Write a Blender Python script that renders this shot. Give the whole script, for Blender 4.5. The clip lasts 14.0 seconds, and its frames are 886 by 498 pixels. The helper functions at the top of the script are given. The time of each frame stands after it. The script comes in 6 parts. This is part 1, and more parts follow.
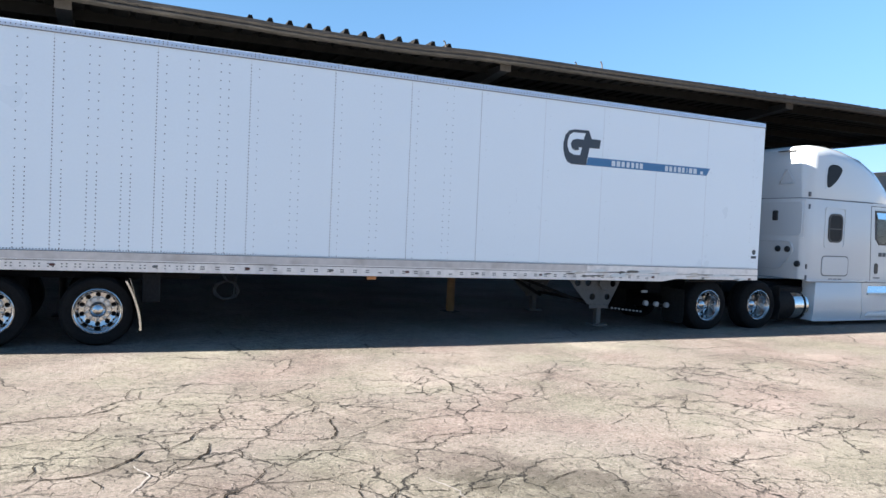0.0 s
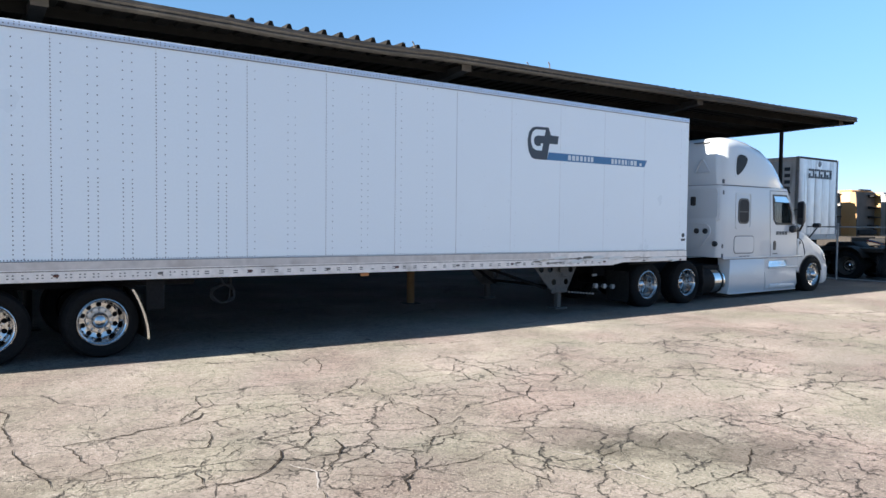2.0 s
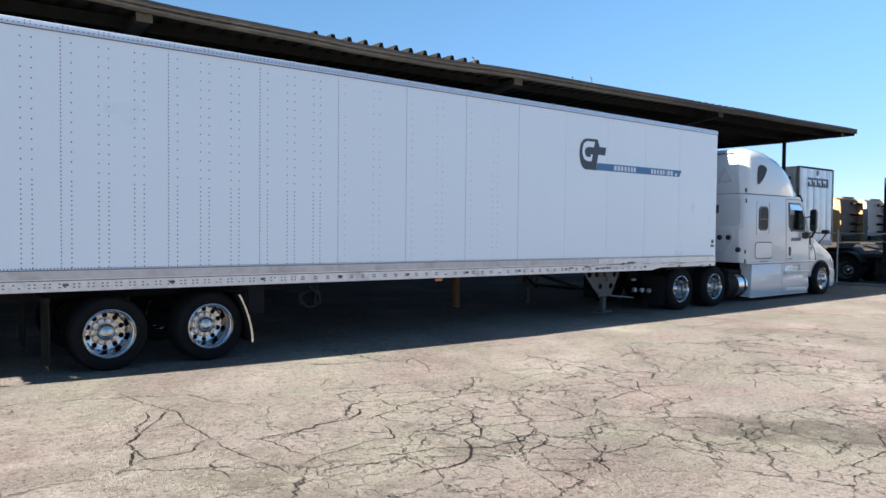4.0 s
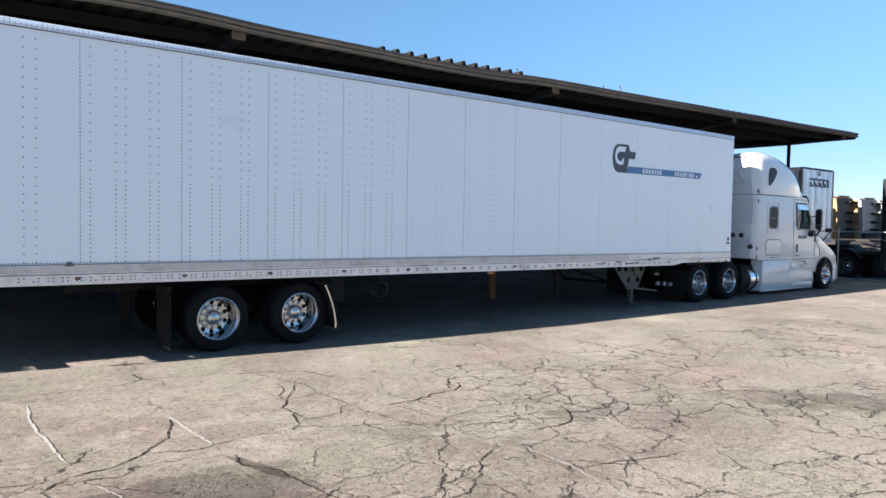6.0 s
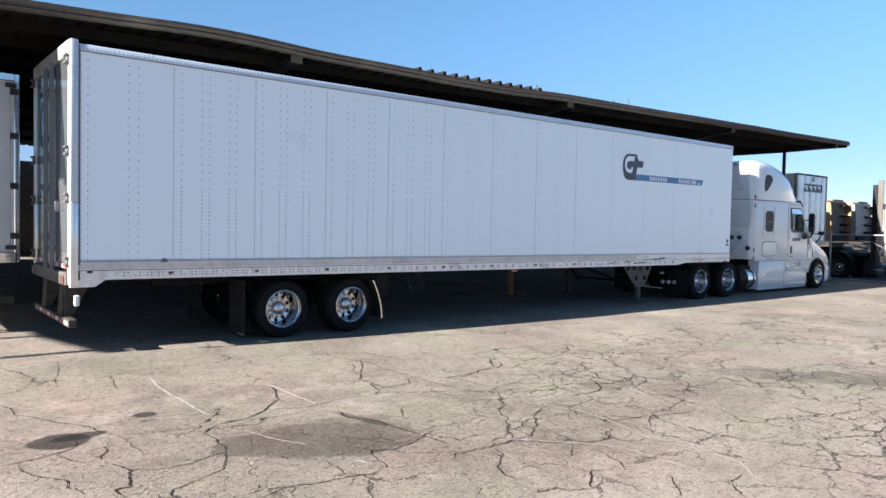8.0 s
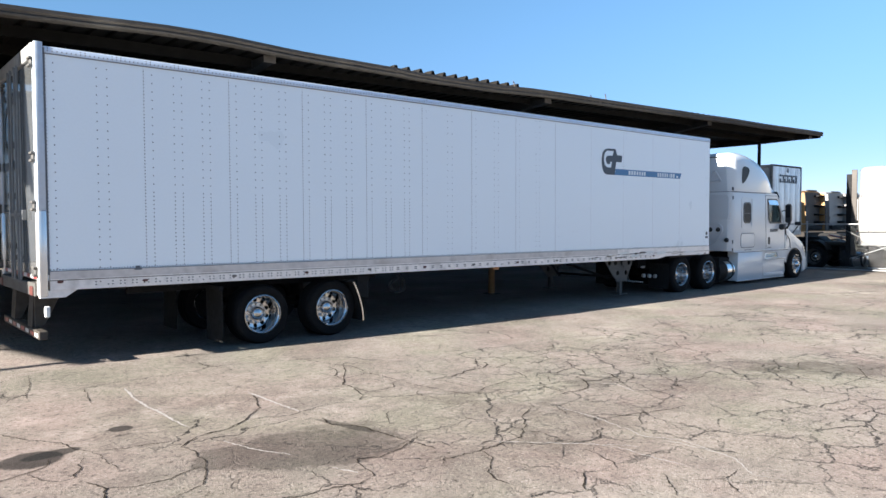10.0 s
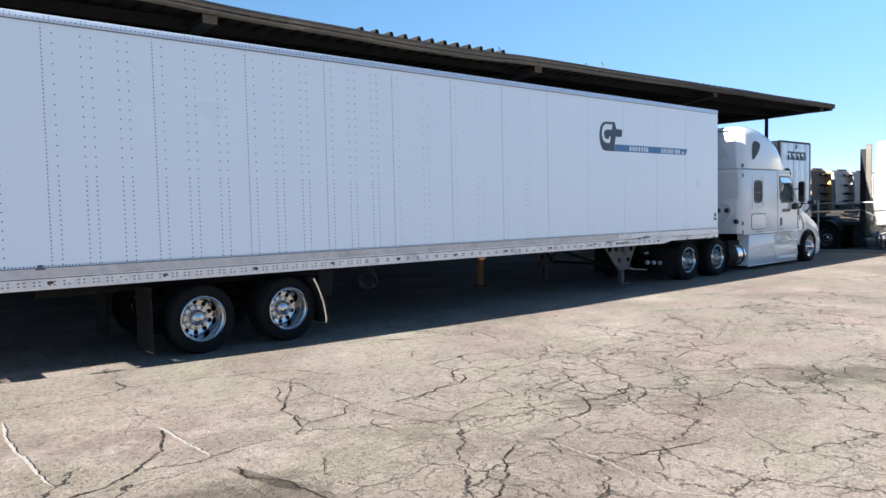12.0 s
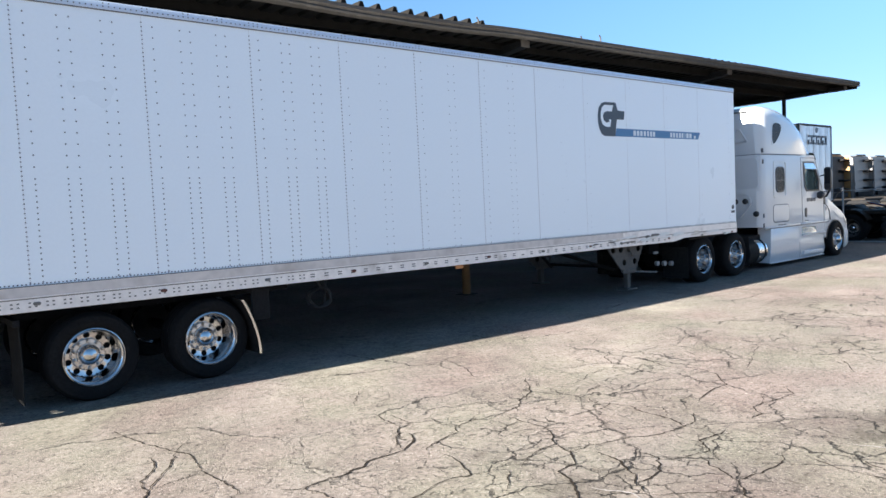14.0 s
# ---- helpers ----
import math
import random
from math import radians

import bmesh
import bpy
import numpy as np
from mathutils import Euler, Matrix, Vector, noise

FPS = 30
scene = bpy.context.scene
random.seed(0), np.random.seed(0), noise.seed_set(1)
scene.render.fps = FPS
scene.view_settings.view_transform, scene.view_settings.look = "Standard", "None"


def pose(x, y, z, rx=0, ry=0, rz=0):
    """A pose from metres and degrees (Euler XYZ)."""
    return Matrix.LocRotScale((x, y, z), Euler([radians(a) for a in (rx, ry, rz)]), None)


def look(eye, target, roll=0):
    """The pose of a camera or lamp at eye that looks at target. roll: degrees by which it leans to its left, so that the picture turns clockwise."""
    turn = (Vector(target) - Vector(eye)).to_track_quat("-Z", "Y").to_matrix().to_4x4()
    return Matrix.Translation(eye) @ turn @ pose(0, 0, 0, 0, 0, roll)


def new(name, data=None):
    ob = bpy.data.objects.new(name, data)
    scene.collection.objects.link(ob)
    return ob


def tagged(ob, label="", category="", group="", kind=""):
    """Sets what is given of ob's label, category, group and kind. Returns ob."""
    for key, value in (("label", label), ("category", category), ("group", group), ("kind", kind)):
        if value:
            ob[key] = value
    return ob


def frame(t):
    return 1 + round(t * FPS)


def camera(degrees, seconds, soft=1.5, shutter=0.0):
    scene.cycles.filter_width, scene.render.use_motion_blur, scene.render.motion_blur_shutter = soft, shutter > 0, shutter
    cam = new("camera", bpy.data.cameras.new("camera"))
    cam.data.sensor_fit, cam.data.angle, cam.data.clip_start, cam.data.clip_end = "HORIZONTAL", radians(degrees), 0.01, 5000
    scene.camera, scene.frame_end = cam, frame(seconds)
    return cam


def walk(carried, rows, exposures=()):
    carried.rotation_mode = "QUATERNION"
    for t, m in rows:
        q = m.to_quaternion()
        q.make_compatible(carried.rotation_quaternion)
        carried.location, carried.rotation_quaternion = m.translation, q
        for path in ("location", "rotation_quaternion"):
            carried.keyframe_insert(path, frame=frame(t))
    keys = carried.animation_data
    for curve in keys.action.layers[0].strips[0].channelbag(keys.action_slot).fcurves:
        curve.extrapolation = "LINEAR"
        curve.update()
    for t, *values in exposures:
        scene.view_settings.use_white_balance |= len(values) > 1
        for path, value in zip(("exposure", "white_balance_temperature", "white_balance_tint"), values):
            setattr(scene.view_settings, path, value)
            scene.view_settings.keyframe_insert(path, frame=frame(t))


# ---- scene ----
cam = camera(63.4, 14.0)
PATH = [
    (0, (4.399, -10.403, 1.748), (5.236, -8.588, 1.687), 2.5),
    (0.5, (3.857, -10.403, 1.733), (4.842, -8.664, 1.66), 1.8),
    (1, (3.405, -10.242, 1.727), (4.472, -8.553, 1.641), 1.1),
    (1.5, (2.951, -10.039, 1.734), (4.074, -8.386, 1.646), 0.7),
    (2, (2.498, -9.88, 1.774), (3.655, -8.25, 1.696), 0.6),
    (2.5, (2.093, -9.621, 1.769), (3.265, -8.002, 1.708), 0.8),
    (3, (1.64, -9.39, 1.759), (2.829, -7.783, 1.708), 0.8),
    (3.2, (1.465, -9.331, 1.766), (2.66, -7.728, 1.719), 0.7),
    (5.3, (-0.169, -9.367, 1.82), (1.098, -7.822, 1.731), 0.7),
    (5.5, (-0.335, -9.436, 1.846), (0.929, -7.889, 1.757), 0.8),
    (6, (-0.781, -9.586, 1.851), (0.467, -8.025, 1.772), 1.0),
    (6.5, (-1.156, -9.794, 1.848), (0.068, -8.213, 1.783), 1.2),
    (7, (-1.494, -10.01, 1.867), (-0.278, -8.423, 1.808), 1.3),
    (7.5, (-1.866, -10.148, 1.846), (-0.635, -8.573, 1.786), 1.1),
    (8, (-2.168, -10.322, 1.866), (-0.915, -8.765, 1.791), 1.2),
    (8.2, (-2.256, -10.413, 1.864), (-0.997, -8.861, 1.775), 1.3),
    (10.5, (-1.915, -9.944, 1.862), (-0.605, -8.434, 1.792), -0.7),
    (11, (-1.557, -9.633, 1.851), (-0.243, -8.127, 1.781), -1.3),
    (11.5, (-1.154, -9.337, 1.796), (0.158, -7.83, 1.708), -1.5),
    (12, (-0.72, -9.082, 1.8), (0.582, -7.569, 1.69), -1.3),
    (12.5, (-0.273, -8.769, 1.807), (1.023, -7.25, 1.686), -1.4),
    (13, (0.186, -8.524, 1.807), (1.475, -6.999, 1.688), -1.9),
    (13.5, (0.624, -8.234, 1.811), (1.907, -6.705, 1.692), -2.5),
    (14, (1.05, -7.91, 1.82), (2.335, -6.381, 1.702), -2.7),
]
walk(cam, [(t, look(eye, target, roll)) for t, eye, target, roll in PATH],
     [(0, 2.65), (1.5, 2.56), (3, 2.42), (6, 2.41), (8, 2.39), (11, 2.41), (12.5, 2.52), (14, 2.58)])


# ---- light: low clear sun from beyond the rear of the trailer ----
SUN = Vector((-2.3, 0.232, 1.0)).normalized()
world = bpy.data.worlds.new("sky")
scene.world = world
world.use_nodes = True
wn = world.node_tree
sky = wn.nodes.new("ShaderNodeTexSky")
sky.sky_type, sky.sun_disc = "NISHITA", False
sky.sun_elevation = math.asin(SUN.z)
sky.sun_rotation = math.atan2(SUN.x, SUN.y) % (2 * math.pi)
sky.altitude, sky.air_density, sky.dust_density, sky.ozone_density = 1800, 0.75, 0.0, 5.0
tint = wn.nodes.new("ShaderNodeMix")
tint.data_type, tint.blend_type = "RGBA", "MULTIPLY"
tint.inputs[0].default_value, tint.inputs[7].default_value = 1.0, (1.04, 1.09, 0.89, 1)
tex = wn.nodes.new("ShaderNodeTexCoord")
up = wn.nodes.new("ShaderNodeSeparateXYZ")
wn.links.new(tex.outputs["Generated"], up.inputs[0])
rise = wn.nodes.new("ShaderNodeMapRange")
rise.interpolation_type = "SMOOTHSTEP"
rise.inputs["From Min"].default_value, rise.inputs["From Max"].default_value = -0.05, 0.36
wn.links.new(up.outputs[2], rise.inputs["Value"])
haze = wn.nodes.new("ShaderNodeMix")
haze.data_type = "RGBA"
haze.inputs[6].default_value, haze.inputs[7].default_value = (0.51, 0.37, 0.46, 1), (1, 1, 1, 1)
wn.links.new(rise.outputs[0], haze.inputs[0])
thin = wn.nodes.new("ShaderNodeMix")
thin.data_type, thin.blend_type = "RGBA", "MULTIPLY"
thin.inputs[0].default_value = 1.0
wn.links.new(sky.outputs[0], thin.inputs[6])
wn.links.new(haze.outputs[2], thin.inputs[7])
wn.links.new(thin.outputs[2], tint.inputs[6])
wn.links.new(tint.outputs[2], wn.nodes["Background"].inputs[0])
wn.nodes["Background"].inputs[1].default_value = 0.0555
sun = new("sun", bpy.data.lights.new("sun", "SUN"))
sun.data.energy, sun.data.angle, sun.data.color = 5.0, radians(0.55), (1.0, 0.945, 0.86)
sun.matrix_world = look(SUN * 60, (0, 0, 0))


# ---- materials ----
def material(name, base, rough=0.5, metal=0.0, vary=0.12, fine=60.0, coarse=1.2, bump=0.0, dirt=None, dirt_amount=0.0,
             dirt_scale=2.0, streak=False, coat=0.0, shine=0.5):
    """Base colour varied by two noises, an optional second colour in patches, and a fine bump."""
    m = bpy.data.materials.new(name)
    m.use_nodes = True
    nt = m.node_tree
    N, L = nt.nodes, nt.links
    b = N["Principled BSDF"]
    b.inputs["Metallic"].default_value = metal
    b.inputs["Coat Weight"].default_value = coat
    b.inputs["Specular IOR Level"].default_value = shine
    geo = N.new("ShaderNodeTexCoord")
    src = geo.outputs["Object"]

    def noise_at(scale, detail=4.0, stretch=None):
        n = N.new("ShaderNodeTexNoise")
        n.inputs["Scale"].default_value, n.inputs["Detail"].default_value = scale, detail
        if stretch:
            mp = N.new("ShaderNodeMapping")
            mp.inputs["Scale"].default_value = stretch
            L.new(src, mp.inputs[0])
            L.new(mp.outputs[0], n.inputs["Vector"])
        else:
            L.new(src, n.inputs["Vector"])
        return n.outputs["Fac"]

    def mixed(fac, a, c):
        x = N.new("ShaderNodeMix")
        x.data_type = "RGBA"
        for sock, v in ((x.inputs[0], fac), (x.inputs[6], a), (x.inputs[7], c)):
            if isinstance(v, bpy.types.NodeSocket):
                L.new(v, sock)
            else:
                sock.default_value = v if not isinstance(v, tuple) else (*v[:3], 1)
        return x.outputs[2]

    def ramp(fac, lo, hi):
        r = N.new("ShaderNodeMapRange")
        r.inputs["From Min"].default_value, r.inputs["From Max"].default_value = lo, hi
        L.new(fac, r.inputs["Value"])
        return r.outputs[0]

    dark = tuple(c * (1 - vary) for c in base)
    light = tuple(min(1.0, c * (1 + vary)) for c in base)
    f1, f2 = noise_at(fine), noise_at(coarse)
    col = mixed(ramp(f1, 0.3, 0.7), dark, light)
    col = mixed(ramp(f2, 0.35, 0.7), col, mixed(0.5, col, dark))
    if dirt:
        d = noise_at(dirt_scale, 6.0, (5.0, 5.0, 0.5) if streak else None)
        lo = 0.72 - 0.4 * dirt_amount
        col = mixed(ramp(d, lo, lo + 0.22), col, dirt)
    L.new(col, b.inputs["Base Color"])
    rr = N.new("ShaderNodeMapRange")
    rr.inputs["To Min"].default_value, rr.inputs["To Max"].default_value = max(0.02, rough * 0.75), min(1.0, rough * 1.25)
    L.new(f2, rr.inputs["Value"])
    L.new(rr.outputs[0], b.inputs["Roughness"])
    if bump:
        bn = N.new("ShaderNodeBump")
        bn.inputs["Strength"].default_value, bn.inputs["Distance"].default_value = 1.0, bump
        L.new(f1, bn.inputs["Height"])
        L.new(bn.outputs[0], b.inputs["Normal"])
    return m


WHITE_PANEL = material("white trailer panel", (0.868, 0.918, 0.95), 0.30, 0, 0.012, 30, 0.5, 0.0004)
ALU = material("weathered aluminium rail", (0.82, 0.77, 0.74), 0.36, 0.3, 0.10, 14, 1.0, 0.0006, (0.40, 0.36, 0.33), 0.38, 2.2)
RAILBAND = material("grimy upper band of the rail", (0.62, 0.565, 0.535), 0.4, 0.3, 0.12, 9, 1.3, 0.0006, (0.34, 0.29, 0.26), 0.45, 1.6)
TOPRAIL = material("pale painted top rail", (0.54, 0.615, 0.73), 0.3, 0.25, 0.06, 30, 2.0, 0.0, (0.45, 0.42, 0.4), 0.12, 2.0)
BRIGHT = material("polished stainless steel", (0.72, 0.72, 0.71), 0.13, 1.0, 0.05, 20, 3.0, 0.001)
CHROME = material("polished aluminium wheel", (0.54, 0.545, 0.555), 0.11, 1.0, 0.04, 30, 4.0, 0.0, (0.4, 0.38, 0.35), 0.05, 6)
HUBMETAL = material("brushed hub metal", (0.62, 0.61, 0.6), 0.28, 1.0, 0.1, 40, 8)
RUBBER = material("tyre rubber", (0.010, 0.010, 0.0105), 0.85, 0, 0.3, 40, 4, 0.001, (0.03, 0.028, 0.026), 0.2, 5, shine=0.12)
FLAP = material("mud flap rubber", (0.017, 0.0165, 0.016), 0.8, 0, 0.3, 20, 2, 0.0, (0.05, 0.047, 0.044), 0.25, 4, shine=0.12)
CHASSIS = material("black chassis paint", (0.013, 0.013, 0.014), 0.7, 0, 0.3, 30, 2, 0.0, (0.035, 0.032, 0.03), 0.2, 3, shine=0.12)
GREYSTEEL = material("grey landing gear steel", (0.07, 0.067, 0.063), 0.6, 0.1, 0.2, 25, 3, 0.0, (0.08, 0.07, 0.06), 0.3, 5)
RIVET = material("rivet heads", (0.13, 0.135, 0.15), 0.6, 0.0, 0.2, 30, 2)
SCRAPE = material("dark scrape grime", (0.16, 0.14, 0.12), 0.6, 0, 0.3, 30, 5)
ALUBARE = material("bare scraped aluminium", (0.60, 0.54, 0.48), 0.4, 0.3, 0.15, 40, 4)
SLOT = material("dark slots", (0.16, 0.15, 0.14), 0.8)
SEAM = material("panel seam sealant", (0.76, 0.77, 0.79), 0.6)
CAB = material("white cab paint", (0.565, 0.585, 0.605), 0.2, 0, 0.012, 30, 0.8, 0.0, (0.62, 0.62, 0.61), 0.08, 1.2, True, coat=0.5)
# white paint of the far tractors, darkened so sunlit sides don't clip
SUNWHITE = material("white cab paint darkened against sun", (0.205, 0.198, 0.188), 0.4, 0, 0.03, 30, 0.8, 0.0, (0.23, 0.215, 0.20), 0.15, 1.2, True)
CABGREY = material("grey lower cab trim", (0.58, 0.585, 0.59), 0.3, 0, 0.03, 30, 1.0, 0.0, (0.42, 0.41, 0.39), 0.15, 2)
BLACKTRIM = material("black plastic trim", (0.02, 0.02, 0.022), 0.4, 0, 0.2, 40, 3)
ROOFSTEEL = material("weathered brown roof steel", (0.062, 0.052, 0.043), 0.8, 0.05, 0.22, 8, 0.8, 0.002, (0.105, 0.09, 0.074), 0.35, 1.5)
# roof brown taken nearly to black: the shade under the canopy is in this colour
SHADEROOF = material("roof underside darkened for shade", (0.010, 0.009, 0.008), 0.95, 0, 0.25, 6, 0.8, shine=0.12)
POSTSTEEL = material("dark painted post steel", (0.02, 0.02, 0.021), 0.6, 0.1, 0.2, 20, 2, shine=0.12)
BLUE = material("blue stripe decal", (0.055, 0.18, 0.36), 0.4, 0, 0.04, 40, 3)
INK = material("dark grey logo decal", (0.045, 0.055, 0.07), 0.4, 0, 0.05, 40, 3)
LETTER = material("pale lettering bars", (0.72, 0.76, 0.8), 0.4)
RED = material("red reflective tape", (0.22, 0.02, 0.02), 0.4)
TAPEWHITE = material("white reflective tape", (0.42, 0.42, 0.42), 0.4)
AMBER = material("amber marker lens", (0.55, 0.22, 0.07), 0.3)
DARKLENS = material("dull red marker lens", (0.10, 0.03, 0.025), 0.35)
ORANGE = material("worn orange steel", (0.24, 0.125, 0.045), 0.7, 0, 0.2, 20, 3, 0.0, (0.12, 0.08, 0.05), 0.3, 6)
AIRHOSE = material("grey air hose", (0.014, 0.014, 0.015), 0.6)
GALV = material("galvanised fence steel", (0.33, 0.34, 0.35), 0.6, 0.3, 0.12, 40, 4)
WIRE = material("weathered fence wire", (0.14, 0.14, 0.14), 0.6, 0.3, 0.12, 40, 4)
BROWNTRIM = material("faded brown-black plastic", (0.05, 0.042, 0.036), 0.6, 0, 0.2, 30, 2)
YELLOW = material("yellow cab paint", (0.30, 0.165, 0.06), 0.55, 0, 0.06, 20, 1, 0.0, (0.36, 0.2, 0.06), 0.15, 1, True)
OFFWHITE = material("off-white trailer paint", (0.7, 0.7, 0.68), 0.4, 0, 0.04, 20, 1, 0.0, (0.5, 0.48, 0.44), 0.2, 1, True)
DULLSTEEL = material("dull steel wheel", (0.4, 0.4, 0.4), 0.45, 0.6, 0.15, 20, 3, 0.0, (0.12, 0.1, 0.09), 0.3, 6)
SILVER = material("scuffed silver trailer skin", (0.86, 0.86, 0.86), 0.24, 0.25, 0.10, 2.2, 0.6, 0.008, (0.48, 0.465, 0.45), 0.42, 1.6, True)
SKIRTDIRT = material("dirty frame steel", (0.06, 0.052, 0.045), 0.6, 0, 0.25, 10, 1, shine=0.12)
POSTPAINT = material("pale blue-grey painted post", (0.50, 0.56, 0.64), 0.35, 0.1, 0.06, 20, 1.5, 0.0015, (0.40, 0.38, 0.35), 0.15, 2.5)
HEADER = material("weathered bare rear header", (0.30, 0.30, 0.295), 0.45, 0.2, 0.2, 14, 1.5, 0.002, (0.12, 0.11, 0.10), 0.35, 3)
DENTED = material("dented bright aluminium", (0.80, 0.80, 0.79), 0.2, 0.6, 0.05, 5, 3.0, 0.004)
RODSTEEL = material("dull dark rod steel", (0.16, 0.165, 0.17), 0.5, 0.4, 0.15, 20, 3)
GREYDOOR = material("polished grey rear door skin", (0.36, 0.375, 0.385), 0.12, 0.85, 0.04, 3, 0.8, 0.003)
PALEDOOR = material("pale grey painted door", (0.56, 0.565, 0.57), 0.25, 0.1, 0.05, 4, 0.8, 0.0, (0.40, 0.39, 0.38), 0.2, 1.5, True)


def glass(name, tint, rough=0.02):
    m = bpy.data.materials.new(name)
    m.use_nodes = True
    b = m.node_tree.nodes["Principled BSDF"]
    b.inputs["Base Color"].default_value = (*tint, 1)
    b.inputs["Roughness"].default_value = rough
    b.inputs["Transmission Weight"].default_value = 1.0
    b.inputs["IOR"].default_value = 1.45
    return m


GLASS = glass("tinted window glass", (0.30, 0.36, 0.36))
RUSTRIM = material("dull brown steel wheel", (0.10, 0.092, 0.085), 0.6, 0.3, 0.25, 20, 4, 0.0, (0.06, 0.05, 0.045), 0.35, 6, shine=0.12)
DECK = material("dusty brown chassis deck", (0.03, 0.026, 0.023), 0.7, 0, 0.25, 12, 2, shine=0.12)
DARKGLASS = material("dark sleeper glass", (0.018, 0.019, 0.022), 0.25, 0, 0.1, 10, 1)
DARKGLASS.node_tree.nodes["Principled BSDF"].inputs["Specular IOR Level"].default_value = 0.1


def asphalt():
    """Old sun-bleached asphalt: aggregate, bleached and dark patches, crazed cracking of two sizes that comes and goes."""
    m = bpy.data.materials.new("cracked bleached asphalt")
    m.use_nodes = True
    nt = m.node_tree
    N, L = nt.nodes, nt.links
    b = N["Principled BSDF"]
    tc = N.new("ShaderNodeTexCoord").outputs["Object"]

    def tex(kind, scale, vec=tc, **kw):
        n = N.new(kind)
        n.inputs["Scale"].default_value = scale
        L.new(vec, n.inputs["Vector"])
        for k, v in kw.items():
            n.inputs[k].default_value = v
        return n

    def rng(v, a, c, d=0.0, e=1.0):
        r = N.new("ShaderNodeMapRange")
        for k, x in (("From Min", a), ("From Max", c), ("To Min", d), ("To Max", e)):
            r.inputs[k].default_value = x
        L.new(v, r.inputs["Value"])
        return r.outputs[0]

    def mul(a, c, op="MULTIPLY"):
        r = N.new("ShaderNodeMath")
        r.operation = op
        for i, v in enumerate((a, c)):
            if isinstance(v, float):
                r.inputs[i].default_value = v
            else:
                L.new(v, r.inputs[i])
        return r.outputs[0]

    def mix(f, a, c):
        x = N.new("ShaderNodeMix")
        x.data_type = "RGBA"
        for s, v in ((x.inputs[0], f), (x.inputs[6], a), (x.inputs[7], c)):
            if isinstance(v, tuple):
                s.default_value = (*(0.565 * c for c in v), 1)
            elif isinstance(v, float):
                s.default_value = v
            else:
                L.new(v, s)
        return x.outputs[2]

    warp = tex("ShaderNodeTexNoise", 2.2, Detail=6.0, Roughness=0.65)
    wv = N.new("ShaderNodeVectorMath")
    wv.operation = "MULTIPLY_ADD"
    wv.inputs[1].default_value = (0.55, 0.55, 0.0)
    L.new(warp.outputs["Color"], wv.inputs[0])
    L.new(tc, wv.inputs[2])
    warped = wv.outputs[0]

    def shade(f, a, k):
        x = N.new("ShaderNodeMix")
        x.data_type, x.blend_type = "RGBA", "MULTIPLY"
        L.new(f, x.inputs[0])
        L.new(a, x.inputs[6])
        x.inputs[7].default_value = (k, k * 0.985, k * 0.97, 1)
        return x.outputs[2]

    def cracks(scale, width, seed):
        off = N.new("ShaderNodeVectorMath")
        off.operation = "ADD"
        off.inputs[1].default_value = (seed, seed * 1.7, 0)
        L.new(warped, off.inputs[0])
        v = N.new("ShaderNodeTexVoronoi")
        v.voronoi_dimensions, v.feature = "2D", "DISTANCE_TO_EDGE"
        v.inputs["Scale"].default_value = scale
        L.new(off.outputs[0], v.inputs["Vector"])
        return rng(v.outputs["Distance"], width * 0.35, width, 1.0, 0.0)

    area = tex("ShaderNodeTexNoise", 0.16, Detail=2.0)
    spot = N.new("ShaderNodeSeparateXYZ")
    L.new(tc, spot.inputs[0])
    worn = mul(rng(spot.outputs[0], 2.3, 4.6), rng(spot.outputs[1], -3.3, -2.1, 1.0, 0.2))
    worn = mul(worn, rng(spot.outputs[1], -4.5, -5.6, 0.0, 0.9), "MAXIMUM")
    where_fine = mul(worn, rng(area.outputs["Fac"], 0.25, 0.38))
    here = tex("ShaderNodeTexNoise", 0.5, Detail=3.0)
    big = mul(cracks(0.45, 0.006, 3.0), rng(here.outputs["Fac"], 0.46, 0.56))
    small = mul(mul(cracks(1.5, 0.0195, 11.0), where_fine), rng(here.outputs["Fac"], 0.36, 0.48))
    hair = mul(mul(cracks(4.6, 0.042, 29.0), where_fine), rng(here.outputs["Fac"], 0.42, 0.58, 0.0, 0.9))
    fade = tex("ShaderNodeTexNoise", 2.6, Detail=4.0, Roughness=0.7)
    small, hair = mul(small, rng(fade.outputs["Fac"], 0.40, 0.52)), mul(hair, rng(fade.outputs["Fac"], 0.44, 0.56, 0.0, 0.9))
    crack = mul(mul(big, small, "MAXIMUM"), hair, "MAXIMUM")
    mid = tex("ShaderNodeTexNoise", 9.0, Detail=6.0, Roughness=0.72)
    speck = tex("ShaderNodeTexNoise", 38.0, Detail=4.0, Roughness=0.7)
    pit = tex("ShaderNodeTexVoronoi", 16.0)
    grain = tex("ShaderNodeTexNoise", 170.0, Detail=3.0)
    stone = tex("ShaderNodeTexVoronoi", 75.0)
    blotch = tex("ShaderNodeTexNoise", 0.7, Detail=5.0)
    wide = tex("ShaderNodeTexNoise", 0.09, Detail=3.0)
    col = mix(rng(grain.outputs["Fac"], 0.3, 0.7), (0.275, 0.233, 0.203), (0.56, 0.478, 0.42))
    col = mix(mul(rng(stone.outputs["Distance"], 0.0, 0.35, 1.0, 0.0), 0.35), col, (0.46, 0.44, 0.41))
    col = mix(rng(speck.outputs["Fac"], 0.44, 0.66, 0.0, 0.85), col, (0.15, 0.132, 0.115))
    col = shade(rng(mid.outputs["Fac"], 0.44, 0.66, 0.0, 1.0), col, 0.62)
